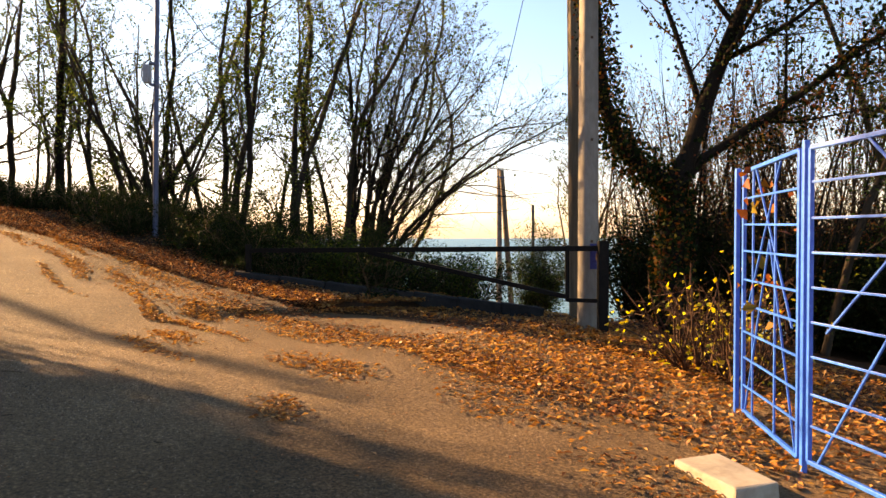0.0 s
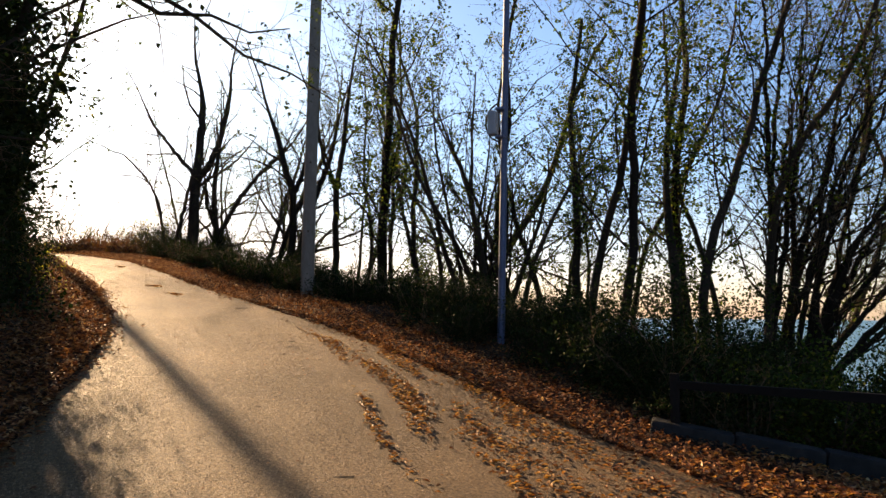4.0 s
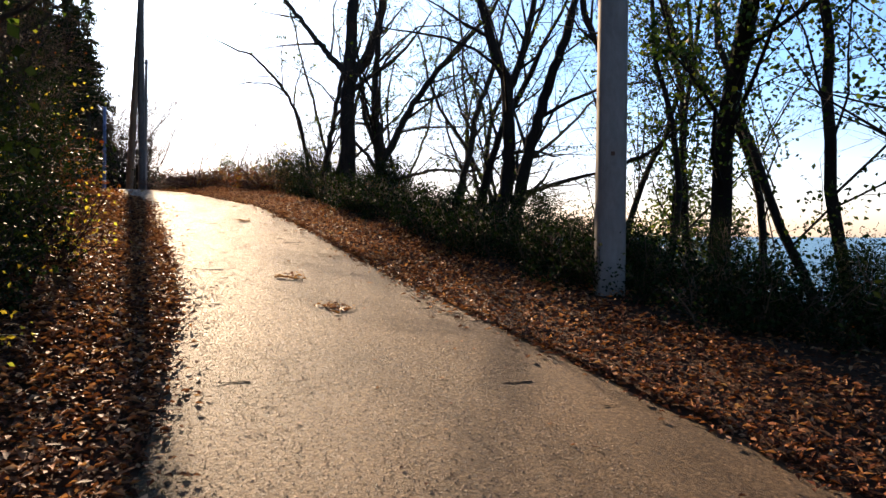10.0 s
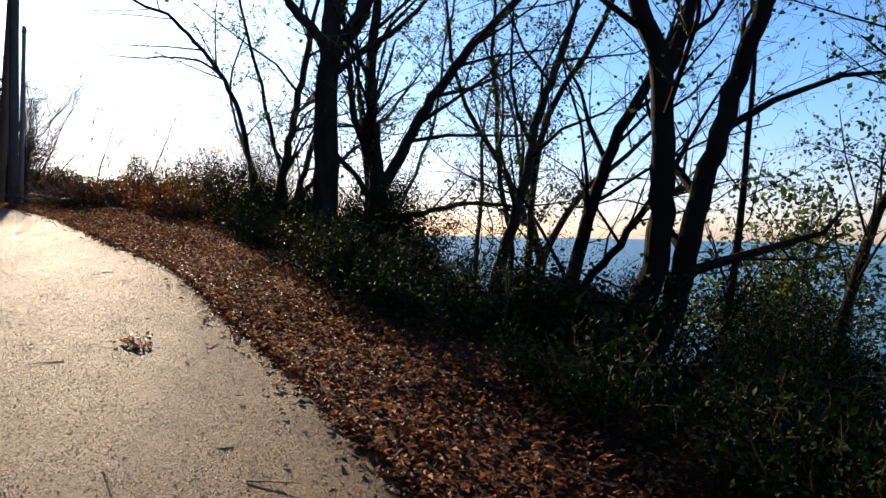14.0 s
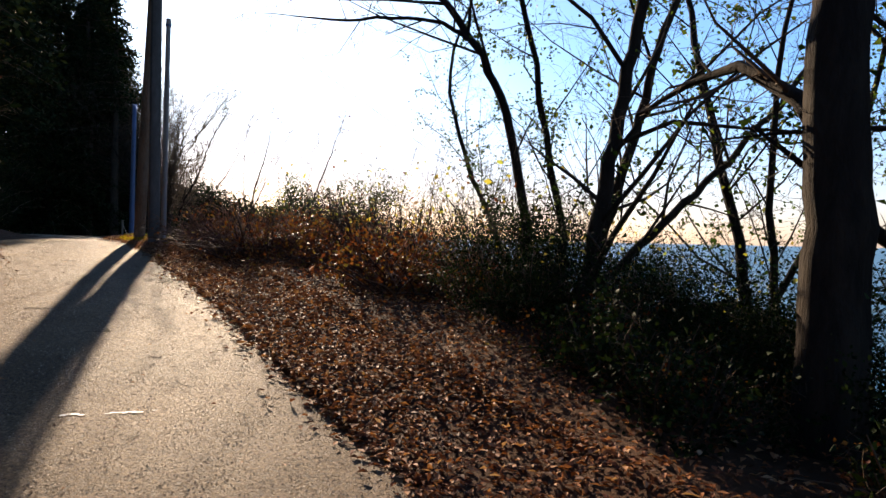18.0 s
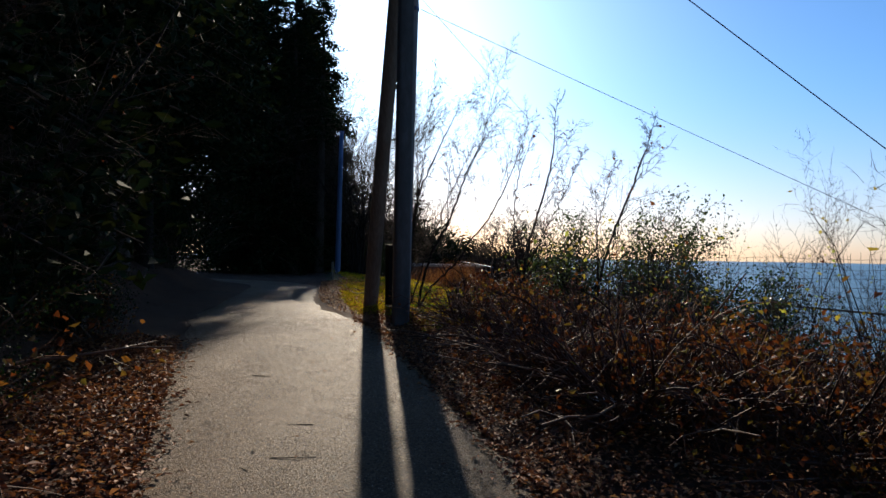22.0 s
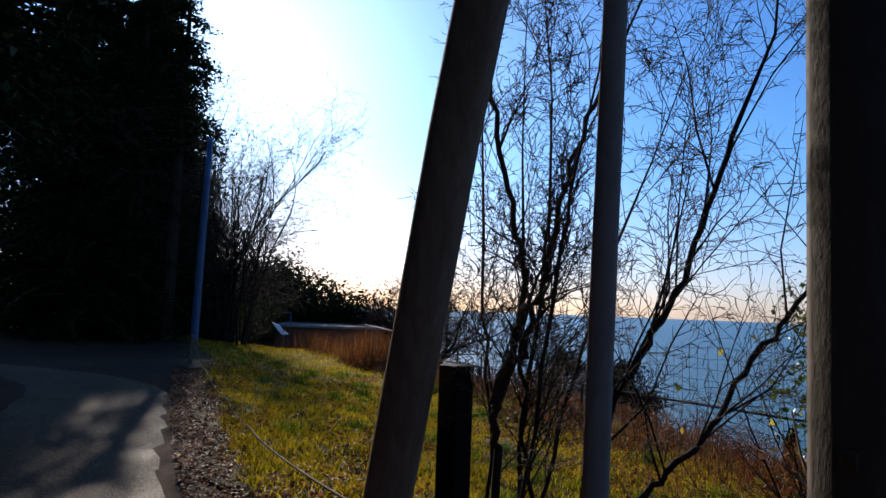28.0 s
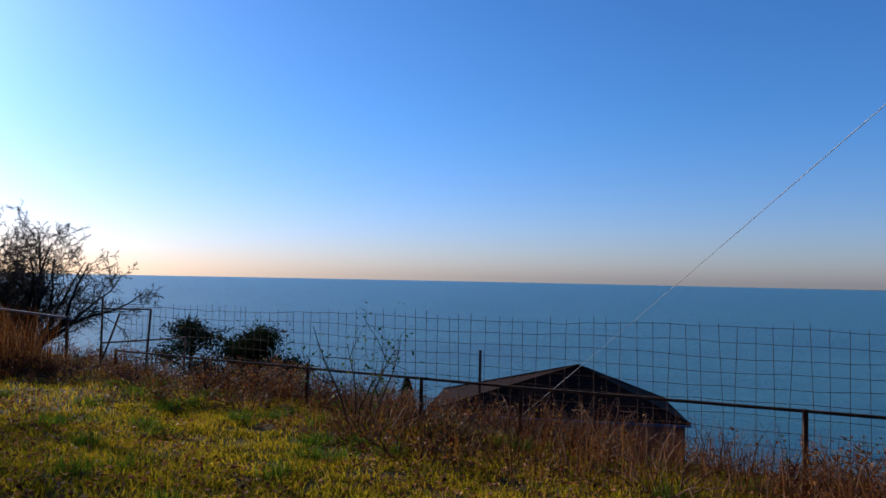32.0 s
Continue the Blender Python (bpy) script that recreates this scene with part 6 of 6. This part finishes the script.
stones = np.concatenate([scatter(7000, 37.5, 52, 0.05, 0.75, rng, 1), scatter(3000, 38, 43, 0.3, 1.8, rng, 1)])
v, f = leaf_quads(stones + np.array([0, 0, 0.025]), 0.045, rng, 0.85)
tagged(new("leaf_litter", mesh_of("leaf_litter", v, f, FALLEN)), "dry leaves between the lane and the grass", "leaves", kind="stuff")

# fence: iron rail on posts, with welded mesh behind it
FENCE = [(-26.5, 28.6), (-29.6, 29.7), (-32.67, 30.75), (-35.54, 31.9), (-36.85, 32.4), (-38.7, 33.3), (-40.8, 34.3), (-43.1, 35.4)]
RAIL = [4.38, 4.35, 4.32, 4.26, 4.25, 4.2, 4.15, 4.1]
fence = thing("fence", -35.54, 31.9, gz(-35.54, 31.9), "rusty iron rail fence with welded wire mesh above the sea", "fence")
for (x, y), z in zip(FENCE, RAIL):
    part("post", beam_bm(loc((x, y, gz(x, y) - 0.4), fence), loc((x, y, z + 0.02), fence), 0.045, 0.045), RUST, fence)
for (p, za), (q, zb) in zip(zip(FENCE, RAIL), zip(FENCE[1:], RAIL[1:])):
    part("rail", beam_bm(loc((*p, za), fence), loc((*q, zb), fence), 0.032, 0.032), RUST, fence)
wires = []
rng = np.random.default_rng(12)
fp_ = np.array(FENCE)
fl = np.r_[0, np.cumsum(np.linalg.norm(np.diff(fp_, axis=0), axis=1))]
off = np.array([0.03, 0.10])
for d_ in np.arange(0, fl[-1], 0.175):
    x, y = np.interp(d_, fl, fp_[:, 0]) + off[0], np.interp(d_, fl, fp_[:, 1]) + off[1]
    z = np.interp(d_, fl, RAIL)
    j1, j2 = rng.normal(0, 0.018, 2)
    wires.append((np.array([[x, y, z - 1.1], [x + j1, y, z - 0.2], [x + j2, y, z + 0.85 + rng.uniform(-0.02, 0.06)]]), np.full(3, 0.0032)))
for h_ in np.arange(-1.05, 0.84, 0.155):
    dd_ = np.linspace(0, fl[-1], 60)
    wires.append((np.stack([np.interp(dd_, fl, fp_[:, 0]) + off[0], np.interp(dd_, fl, fp_[:, 1]) + off[1], np.interp(dd_, fl, RAIL) + h_ + 0.02 * np.sin(dd_ * 1.3 + h_ * 5) + rng.normal(0, 0.006, 60)], 1), np.full(60, 0.003)))
v, f = tubes(wires, 4)
v -= np.array(fence.location)
part_np("wire_mesh", v, f, RUST, fence, "rusty welded wire mesh")

gf = thing("gate_frame", -43.6, 35.7, gz(-43.6, 35.7), "bare iron gate frame leaning by the fence", "gate frame")
for a, b in (((0, 0, -0.2), (0, 0, 1.5)), ((1.0, -0.15, -0.2), (1.08, -0.15, 1.3)), ((0, 0, 1.28), (1.08, -0.15, 1.3)), ((0, 0, 0.62), (1.6, 0.2, 0.75)), ((1.6, 0.2, -0.2), (1.6, 0.2, 0.75)), ((-0.05, 0.02, 0.1), (0.3, 0.1, 1.2))):
    part("bar", beam_bm(a, b, 0.032, 0.032), RUST, gf)
# white rail further along
rail2 = thing("hand_rail", -46.5, 37.2, gz(-46.5, 37.2), "pale iron hand rail sloping down behind the dry grass", "rail")
part("rail", beam_bm((1.6, -0.6, 0.95), (-4.5, 2.4, 1.1), 0.05, 0.05), STEEL, rail2)
for k in (1.5, -1.5, -4.4):
    part("post", beam_bm((k, -0.6 + (1.6 - k) * 0.49, -0.3), (k, -0.6 + (1.6 - k) * 0.49, 1.0), 0.05, 0.05), RUST, rail2)

# shed with a flat roof
shed = thing("shed", -57.75, 43.45, gz(-57.75, 43.45) - 0.2, "long low brown shed with a pale flat roof edge", "shed", rz=46)
sh = 4.45 - shed.location.z
part("wall", box_bm(0, -2.2, sh / 2 - 0.1, 4.9, 0.2, sh - 0.1, 0.01), PLASTER, shed, "stained brown plaster wall")
part("wall", box_bm(2.45, 0, sh / 2 - 0.1, 0.2, 4.2, sh - 0.1, 0.01), PLASTER, shed)
part("wall", box_bm(-2.45, 0, sh / 2 - 0.1, 0.2, 4.2, sh - 0.1, 0.01), PLASTER, shed)
part("wall", box_bm(0, 2.2, sh / 2 - 0.1, 4.9, 0.2, sh - 0.1, 0.01), PLASTER, shed)
part("roof", box_bm(0, 0, sh - 0.06, 5.3, 5.0, 0.12, 0.02), SLAB, shed, "pale concrete roof slab")
part("pipe", beam_bm((-1.9, -1.5, sh), (-1.9, -1.5, sh + 0.55), 0.06, 0.06), STEEL, shed)
part("pipe", beam_bm((-1.9, -1.5, sh + 0.55), (-2.3, -1.5, sh + 0.55), 0.05, 0.05), STEEL, shed)

# house below the field: a broad hipped roof over dark walls
house = thing("house", -33.7, 60.0, -8.0, "brown house below the field, its low hipped tile roof coloured as in shade", "house", rz=-1.5)
EZ, AZ, HW, HD, FY = 5.3, 8.0, 7.8, 13.0, 4.5
apex = Vector((1.55, 8.0, AZ))
cor = [Vector((-HW, FY, EZ)), Vector((HW, FY, EZ)), Vector((HW, HD, EZ)), Vector((-HW, HD, EZ))]
for a, b in ((0, 1), (1, 2), (2, 3), (3, 0)):
    ca, cb = cor[a].lerp(apex, 0.06), cor[b].lerp(apex, 0.06)
    d = cb - ca
    mid_ = (ca + cb) / 2
    part("wall", box_bm(0, 0, 0, d.length, 0.25, EZ - 0.1, 0.01, Matrix.Translation((mid_.x, mid_.y, (EZ - 0.1) / 2)) @ Matrix.Rotation(math.atan2(d.y, d.x), 4, "Z")), PLASTER, house, "brown plaster wall in shade")
for a, b in ((0, 1), (1, 2), (2, 3), (3, 0)):
    slope = under(new("roof_slope"), house)
    pa, pb = cor[a], cor[b]
    nz = (pb - pa).cross(apex - pa).normalized()
    rows_ = 14
    for k in range(rows_):
        f0, f1 = k / rows_, min(1.0, (k + 1.15) / rows_)
        quad = [pa.lerp(apex, f0) + nz * 0.09, pb.lerp(apex, f0) + nz * 0.09, pb.lerp(apex, f1) + nz * 0.03, pa.lerp(apex, f1) + nz * 0.03]
        bm = bmesh.new()
        vs_ = [bm.verts.new(p) for p in quad] + [bm.verts.new(p - nz * 0.06) for p in quad]
        for q in ((0, 1, 2, 3), (7, 6, 5, 4), (4, 5, 1, 0), (5, 6, 2, 1), (6, 7, 3, 2), (7, 4, 0, 3)):
            bm.faces.new([vs_[m] for m in q])
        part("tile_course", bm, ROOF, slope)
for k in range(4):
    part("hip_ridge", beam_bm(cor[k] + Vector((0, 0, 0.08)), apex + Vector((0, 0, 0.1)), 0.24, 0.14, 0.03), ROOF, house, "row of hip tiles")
for a, b in ((0, 1), (1, 2), (3, 0)):
    part("gutter", beam_bm(cor[a] + Vector((0, 0, -0.06)), cor[b] + Vector((0, 0, -0.06)), 0.14, 0.12, 0.02), STEEL, house)
for x in (-4.0, -1.0, 2.2, 4.8):
    wn_ = part("window", box_bm(x, FY + 0.3, 3.4, 1.2, 0.3, 1.3, 0.01), BLACK, house, "dark window")
    part("frame", box_bm(x, FY + 0.13, 3.4, 1.34, 0.06, 0.08, 0.01), WHITE, wn_)
mast = thing("mast", -38.0, 64.2, -3.0, "dark upright post beside the house", "post")
part("shaft", beam_bm((0, 0, -5), (0, 0, 4.25), 0.16, 0.16), RUST, mast)
flag = thing("red_cloth", -40.6, 62.6, -3.3, "small red cloth hanging by the house", "cloth")
part("cloth", box_bm(0, 0, 0.2, 0.5, 0.04, 0.9, 0.015), RED, flag)
part("line_post", beam_bm((0, 0.1, -3), (0, 0.1, 0.8), 0.05, 0.05), RUST, flag)


def pine(seed, h):
    """A wind-shaped pine: leaning stem with flat dark tufts."""
    p = Plant(seed)
    r_ = p.rng
    stem = wander(r_, (0, 0, -0.4), (0.12, 0, 1), h, 7, 0.07, 0.05)
    p.stem.append((stem, np.linspace(0.16, 0.05, 8)))
    pos = [stem[-1] + r_.normal(0, 1, (260, 3)) * np.array([0.3, 0.3, 0.2])]
    for k in range(14):
        i_ = 2 + k % 6
        a = r_.normal(0.2, 1.1) + (np.pi if k % 4 == 3 else 0)
        q = wander(r_, stem[min(i_, 7)], (math.cos(a), math.sin(a), 0.35), h * (0.42 - 0.04 * i_) * r_.uniform(0.7, 1.2), 4, 0.15, 0.08)
        p.limb.append((q, np.linspace(0.06, 0.02, 5)))
        for c, m, w in ((q[-1], 420, 1.0), (q[-2], 260, 0.8)):
            pos.append(c + r_.normal(0, 1, (m, 3)) * np.array([0.36, 0.36, 0.2]) * w)
    ms = p.build("pine")
    v, f = leaf_quads(np.concatenate(pos), 0.17, r_, 0.0, narrow=0.28)
    return ms + [("foliage", mesh_of("foliage", v, f, NEEDLE))]


keep("pine", pine(401, 5.5))
keep("pine", pine(402, 4.5))


def dome_tree(seed, h, limbs=18):
    """A short bole under a broad rounded crown of fine bare twigs."""
    p = Plant(seed)
    p.finest = 0.009
    bole = wander(p.rng, (0, 0, -0.4), (0.05, 0, 1), h * 0.22 + 0.4, 4, 0.06, 0.05)
    p.stem.append((bole, np.linspace(0.2, 0.15, 5)))
    for k in range(limbs):
        a, out = 2.4 * k, 0.25 + 0.95 * k / limbs
        d = np.array([math.cos(a) * out, math.sin(a) * out, 1.0])
        p.grow(bole[-1 - k % 2], d / np.linalg.norm(d), h * 0.72 / math.sqrt(1 + 0.25 * out), 0.07, 0, (12, 9, 7), (0.46, 0.5, 0.55), (48, 46, 46), (0.16, 0.2, 0.22, 0.24), (0.02, 0.03, 0.0, -0.02), 0.2, 0.2)
    return p.build("tree")


keep("crowned", dome_tree(410, 5.4))
keep("crowned", dome_tree(411, 5.0))


def cypress(seed, h, w):
    r_ = np.random.default_rng(seed)
    n_ = 2600
    t = r_.uniform(0.02, 1, n_)
    a = r_.uniform(0, 2 * np.pi, n_)
    rr = w * np.sqrt(np.clip(1 - t, 0, 1)) * np.sqrt(np.clip(t * 4, 0, 1)) * r_.uniform(0.6, 1.05, n_)
    v, f = leaf_quads(np.stack([np.cos(a) * rr, np.sin(a) * rr, t * h], 1), 0.25, r_, 0, narrow=0.4)
    v0, f0 = tubes([(np.array([[0, 0, -0.4], [0, 0, h * 0.5], [0, 0, h * 0.9]]), np.array([0.12, 0.08, 0.02]))], 7)
    return [("trunk", mesh_of("trunk", v0, f0, BARK, True)), ("foliage", mesh_of("foliage", v, f, NEEDLE))]


keep("cypress", cypress(420, 3.4, 0.75))
for k, (x, y, top) in enumerate(((-54.3, 59.7, 2.0), (-52.3, 59.9, 1.2), (-50.0, 60.2, 1.65), (-48.1, 60.5, 0.2))):
    plant_at("pine", k, x, y, 10 + 95 * k, (top - gz(x, y)) / (5.1 - k % 2), "pine", "dark wind-shaped pine below the field", "tree", "pines")
plant_at("cypress", 0, -43.9, 73.0, 0, 1.1, "cypress", "small dark clipped cypress by the house", "tree", z=-5.7)
plant_at("crowned", 0, -53.6, 46.6, 0, (6.9 - gz(-53.6, 46.6)) / 4.7, "tree", "bare spreading tree beside the shed", "tree", "bare trees by the shed")
plant_at("crowned", 1, -56.4, 46.9, 100, (6.2 - gz(-56.4, 46.9)) / 4.7, "tree", "bare spreading tree beside the shed", "tree", "bare trees by the shed")
for k, (x, y, sc) in enumerate(((-59.3, 46.6, 1.4), (-61.2, 45.6, 1.35), (-63.2, 44.2, 1.5), (-64.2, 42.6, 1.2), (-63.5, 41.4, 0.95), (-66.5, 41, 1.3), (-61.5, 40.6, 0.8), (-64.8, 45.6, 1.5))):
    plant_at("blackbush", k, x, y, k * 70, sc, "shrub", "dark bushy evergreen behind the shed", "shrub", "evergreens behind the shed")
for sd in range(2):
    keep("edge", clump_tree(412 + sd, 10.5, 8, 0.2, 0, r=0.06, counts=(15, 8, 3), angle=(52, 46, 45), bend=0.1, finest=0.0075))
# bare trees beyond the far lamp post, and dark ones that close the lane
for k, (x, y, sc) in enumerate(((-54.2, 34.6, 0.95), (-51.6, 33.6, 0.85), (-55.6, 34.2, 1.1), (-56.5, 36.0, 1.1), (-58.5, 36.4, 1.15), (-51.5, 34.2, 0.8))):
    plant_at("edge", k, x, y, k * 80, sc, "tree", "bare tree with dense twigs at the forest edge", "tree", "forest edge")
for k, (x, y, sc) in enumerate(((-54.8, 31.5, 1.0), (-57, 33.4, 1.15), (-60, 35, 1.15), (-63, 37, 1.1), (-58, 30, 1.2), (-62, 32, 1.2), (-55.6, 30.1, 1.15), (-57.6, 31.8, 1.2), (-66, 38, 1.1), (-67, 34, 1.2), (-72, 40, 1.1), (-76, 40, 1.2))):
    plant_at("conifer", k, x, y, k * 50, sc, "conifer", "tall dense dark conifer where the lane bends away", "tree", "conifers")
for k, (x, y, sc) in enumerate(((-52.5, 34.4, 0.6), (-54.4, 32.2, 1.0), (-55.4, 33.8, 1.1), (-53.5, 36, 0.8), (-57, 38.6, 0.85), (-60, 40, 0.9))):
    plant_at("darkbush", k, x, y, k * 90, sc, "shrub", "dark leafy bush at the forest edge", "shrub", "undergrowth on the bank")
# young plant by the fence
keep("sapling", shrub(290, 1.5, 0.35, 170, GREEN, 0.06, 5, 5))
plant_at("sapling", 0, -37.55, 32.0, 0, 1.0, "sapling", "slender green sapling against the sea", "sapling")

# rope barrier beside the lane
rp = Vector((-43.9, 28.45, gz(-43.9, 28.45)))
rope_post = thing("rope_post", *rp, "short wooden post holding a rope at the field's corner", "post")
part("stake", beam_bm((0, 0, -0.2), (0.03, 0, 0.62), 0.07, 0.07, 0.01), BRACE, rope_post)
end = Vector((-32.75, 23.6, 4.55))
rope = thing("rope", *(rp + Vector((0.03, 0, 0.55))), "old rope sagging from the post to the brace pole", "rope")
t_ = np.linspace(0, 1, 40)
a_, b_ = np.array(rope.location), np.array(end)
rl = a_ + (b_ - a_) * t_[:, None]
rl[:, 2] = np.maximum(rl[:, 2] - 0.42 * 4 * t_ * (1 - t_), ground_z(rl[:, :2], road=True) + 0.06)
v, f = tubes([(rl - a_, np.full(40, 0.008))], 6)
part_np("strand", v, f, ROPE, rope, smooth=True)
stump = thing("post", -32.62, 23.85, gz(-32.62, 23.85), "black square post beside the brace pole", "post")
part("stake", box_bm(0, 0, 0.5, 0.13, 0.13, 1.2, 0.02), BLACK, stump)

# litter and small things
paper = thing("litter", -26.12, 21.72, gz(-26.12, 21.72), "crumpled white paper among dead canes", "litter")
bm = bmesh.new()
bmesh.ops.create_grid(bm, x_segments=7, y_segments=5, size=0.5, matrix=Matrix.Diagonal((0.24, 0.13, 1, 1)))
for vtx in bm.verts:
    vtx.co.z = 0.05 + 0.05 * noise.noise(vtx.co * 9)
bmesh.ops.solidify(bm, geom=bm.faces[:], thickness=0.006)
part("sheet", bm, WHITE, paper)
sack = thing("rubble_sack", 1.6, 22.3, gz(1.6, 22.3), "heap of white sacks at the foot of the far poles", "sack")
for k, (x, y, sc) in enumerate(((0, 0, 0.35), (0.5, 0.1, 0.3), (-0.45, 0.05, 0.3), (0.2, -0.2, 0.28))):
    bm = bmesh.new()
    bmesh.ops.create_icosphere(bm, subdivisions=2, radius=sc, matrix=Matrix.Translation((x, y, sc * 0.5)) @ Matrix.Diagonal((1.2, 1, 0.7, 1)))
    for vtx in bm.verts:
        vtx.co += vtx.normal * 0.06 * noise.noise(vtx.co * 5 + Vector((k, 0, 0)))
    part("sack", bm, WHITE, sack)
tarp = thing("plastic_sheet", -53.5, 37.6, gz(-53.5, 37.6), "torn white plastic sheet caught on a stick", "plastic sheet")
part("stick", beam_bm((0, 0, -0.1), (-0.15, 0, 0.9), 0.03, 0.03), BRACE, tarp)
bm = bmesh.new()
bmesh.ops.create_grid(bm, x_segments=8, y_segments=4, size=0.5, matrix=Matrix.Translation((-0.35, 0, 0.85)) @ Matrix.Rotation(0.5, 4, "Y") @ Matrix.Diagonal((0.9, 0.3, 1, 1)))
for vtx in bm.verts:
    vtx.co.z += 0.08 * noise.noise(vtx.co * 4)
bmesh.ops.solidify(bm, geom=bm.faces[:], thickness=0.01)
part("sheet", bm, WHITE, tarp)


# overhead cables
def cable(a, b, sag, label, r=0.008, material=BLACK):
    a, b = np.array(a, float), np.array(b, float)
    ob = thing("cable", *a, label, "cable", "overhead cables")
    t = np.linspace(0, 1, 30)
    p = (b - a) * t[:, None]
    p[:, 2] -= sag * 4 * t * (1 - t)
    v, f = tubes([(p, np.full(30, r))], 5)
    part_np("wire", v, f, material, ob, smooth=True)


top_a = (PA[0] + 0.1, PA[1] + 0.2, gz(*PA) + 9.2)
cable((-31.55, 23.62, 9.25), (-40.9, 60.0, -6.1), 0.25, "thin grey overhead cable running down to the house", 0.004, GREYBOX)
cable((PA[0] + 0.1, PA[1] + 0.2, 8.6), (-13.6, 60.0, -5.3), 0.25, "thin dark overhead cable running down over the slope", 0.0045)
cable((-30.7, 12.2, 14.1), (-17.6, 43.6, -5.0), 0.15, "black overhead cable crossing the lane towards the sea", 0.0055)
cable((-31.6, 23.62, gz(-31.72, 23.62) + 5.1), top_a, 0.5, "short black cable between two poles")
cable(top_a, (-9.95, 14.85, gz(-10.0, 14.85) + 8.7), 0.7, "black overhead cable along the lane")
cable((-9.95, 14.85, gz(-10.0, 14.85) + 8.7), (1.92, 9.18, gz(1.92, 9.18) + 8.7), 0.6, "black overhead cable along the lane")
cable((1.92, 9.18, gz(1.92, 9.18) + 8.5), (1.2, 23.0, 3.9), 0.7, "black overhead cable running down to the far poles")

# worn stroke of road paint
mark = thing("paint_mark", -20.52, 17.29, 0, "worn white stroke of paint across the lane", "road paint")
bm = bmesh.new()
bmesh.ops.create_grid(bm, x_segments=16, y_segments=2, size=0.5, matrix=Matrix.Rotation(1.0, 4, "Z") @ Matrix.Diagonal((0.44, 0.026, 1, 1)))
rnd = random.Random(4)
for vtx in bm.verts:
    wx, wy = vtx.co.x - 20.52, vtx.co.y + 17.29
    vtx.co.z = laid([(wx, wy, gz(wx, wy))], road_tree, 0.004)[0][2]
    vtx.co.y += rnd.uniform(-0.012, 0.012)
bmesh.ops.delete(bm, geom=[fc for fc in bm.faces if rnd.random() < 0.5], context="FACES")
part("stroke", bm, WHITE, mark)

# loose grit on the lane
rng = np.random.default_rng(31)
gp_ = np.concatenate([scatter(190000, 4, 40, -0.75, 1.5, rng), scatter(40000, 0.5, 12, -1.0, 4.0, rng)])
gs_ = beside(gp_[:, :2])
gp_ = gp_[(gs_[:, 1] > gs_[:, 3] + 0.05) & (gs_[:, 1] < gs_[:, 4] - 0.05)]
n_ = len(gp_)
a0 = rng.uniform(0, 2 * np.pi, n_)
r0 = rng.uniform(0.0035, 0.0085, n_)
zb = laid(gp_, road_tree)[:, 2]
gv = [np.stack([gp_[:, 0] + np.cos(a0 + k * 2.094) * r0, gp_[:, 1] + np.sin(a0 + k * 2.094) * r0, zb - 0.002], 1) for k in range(3)]
gv.append(np.stack([gp_[:, 0] + rng.normal(0, 0.001, n_), gp_[:, 1], zb + r0 * rng.uniform(0.35, 0.75, n_)], 1))
i = np.arange(n_)[:, None] * 4
tagged(new("road_grit", mesh_of("road_grit", np.stack(gv, 1).reshape(-1, 3), np.concatenate([i + [0, 1, 3], i + [1, 2, 3], i + [2, 0, 3]]), GRIT)), "coarse grit standing out of the worn asphalt", "grit", kind="stuff")
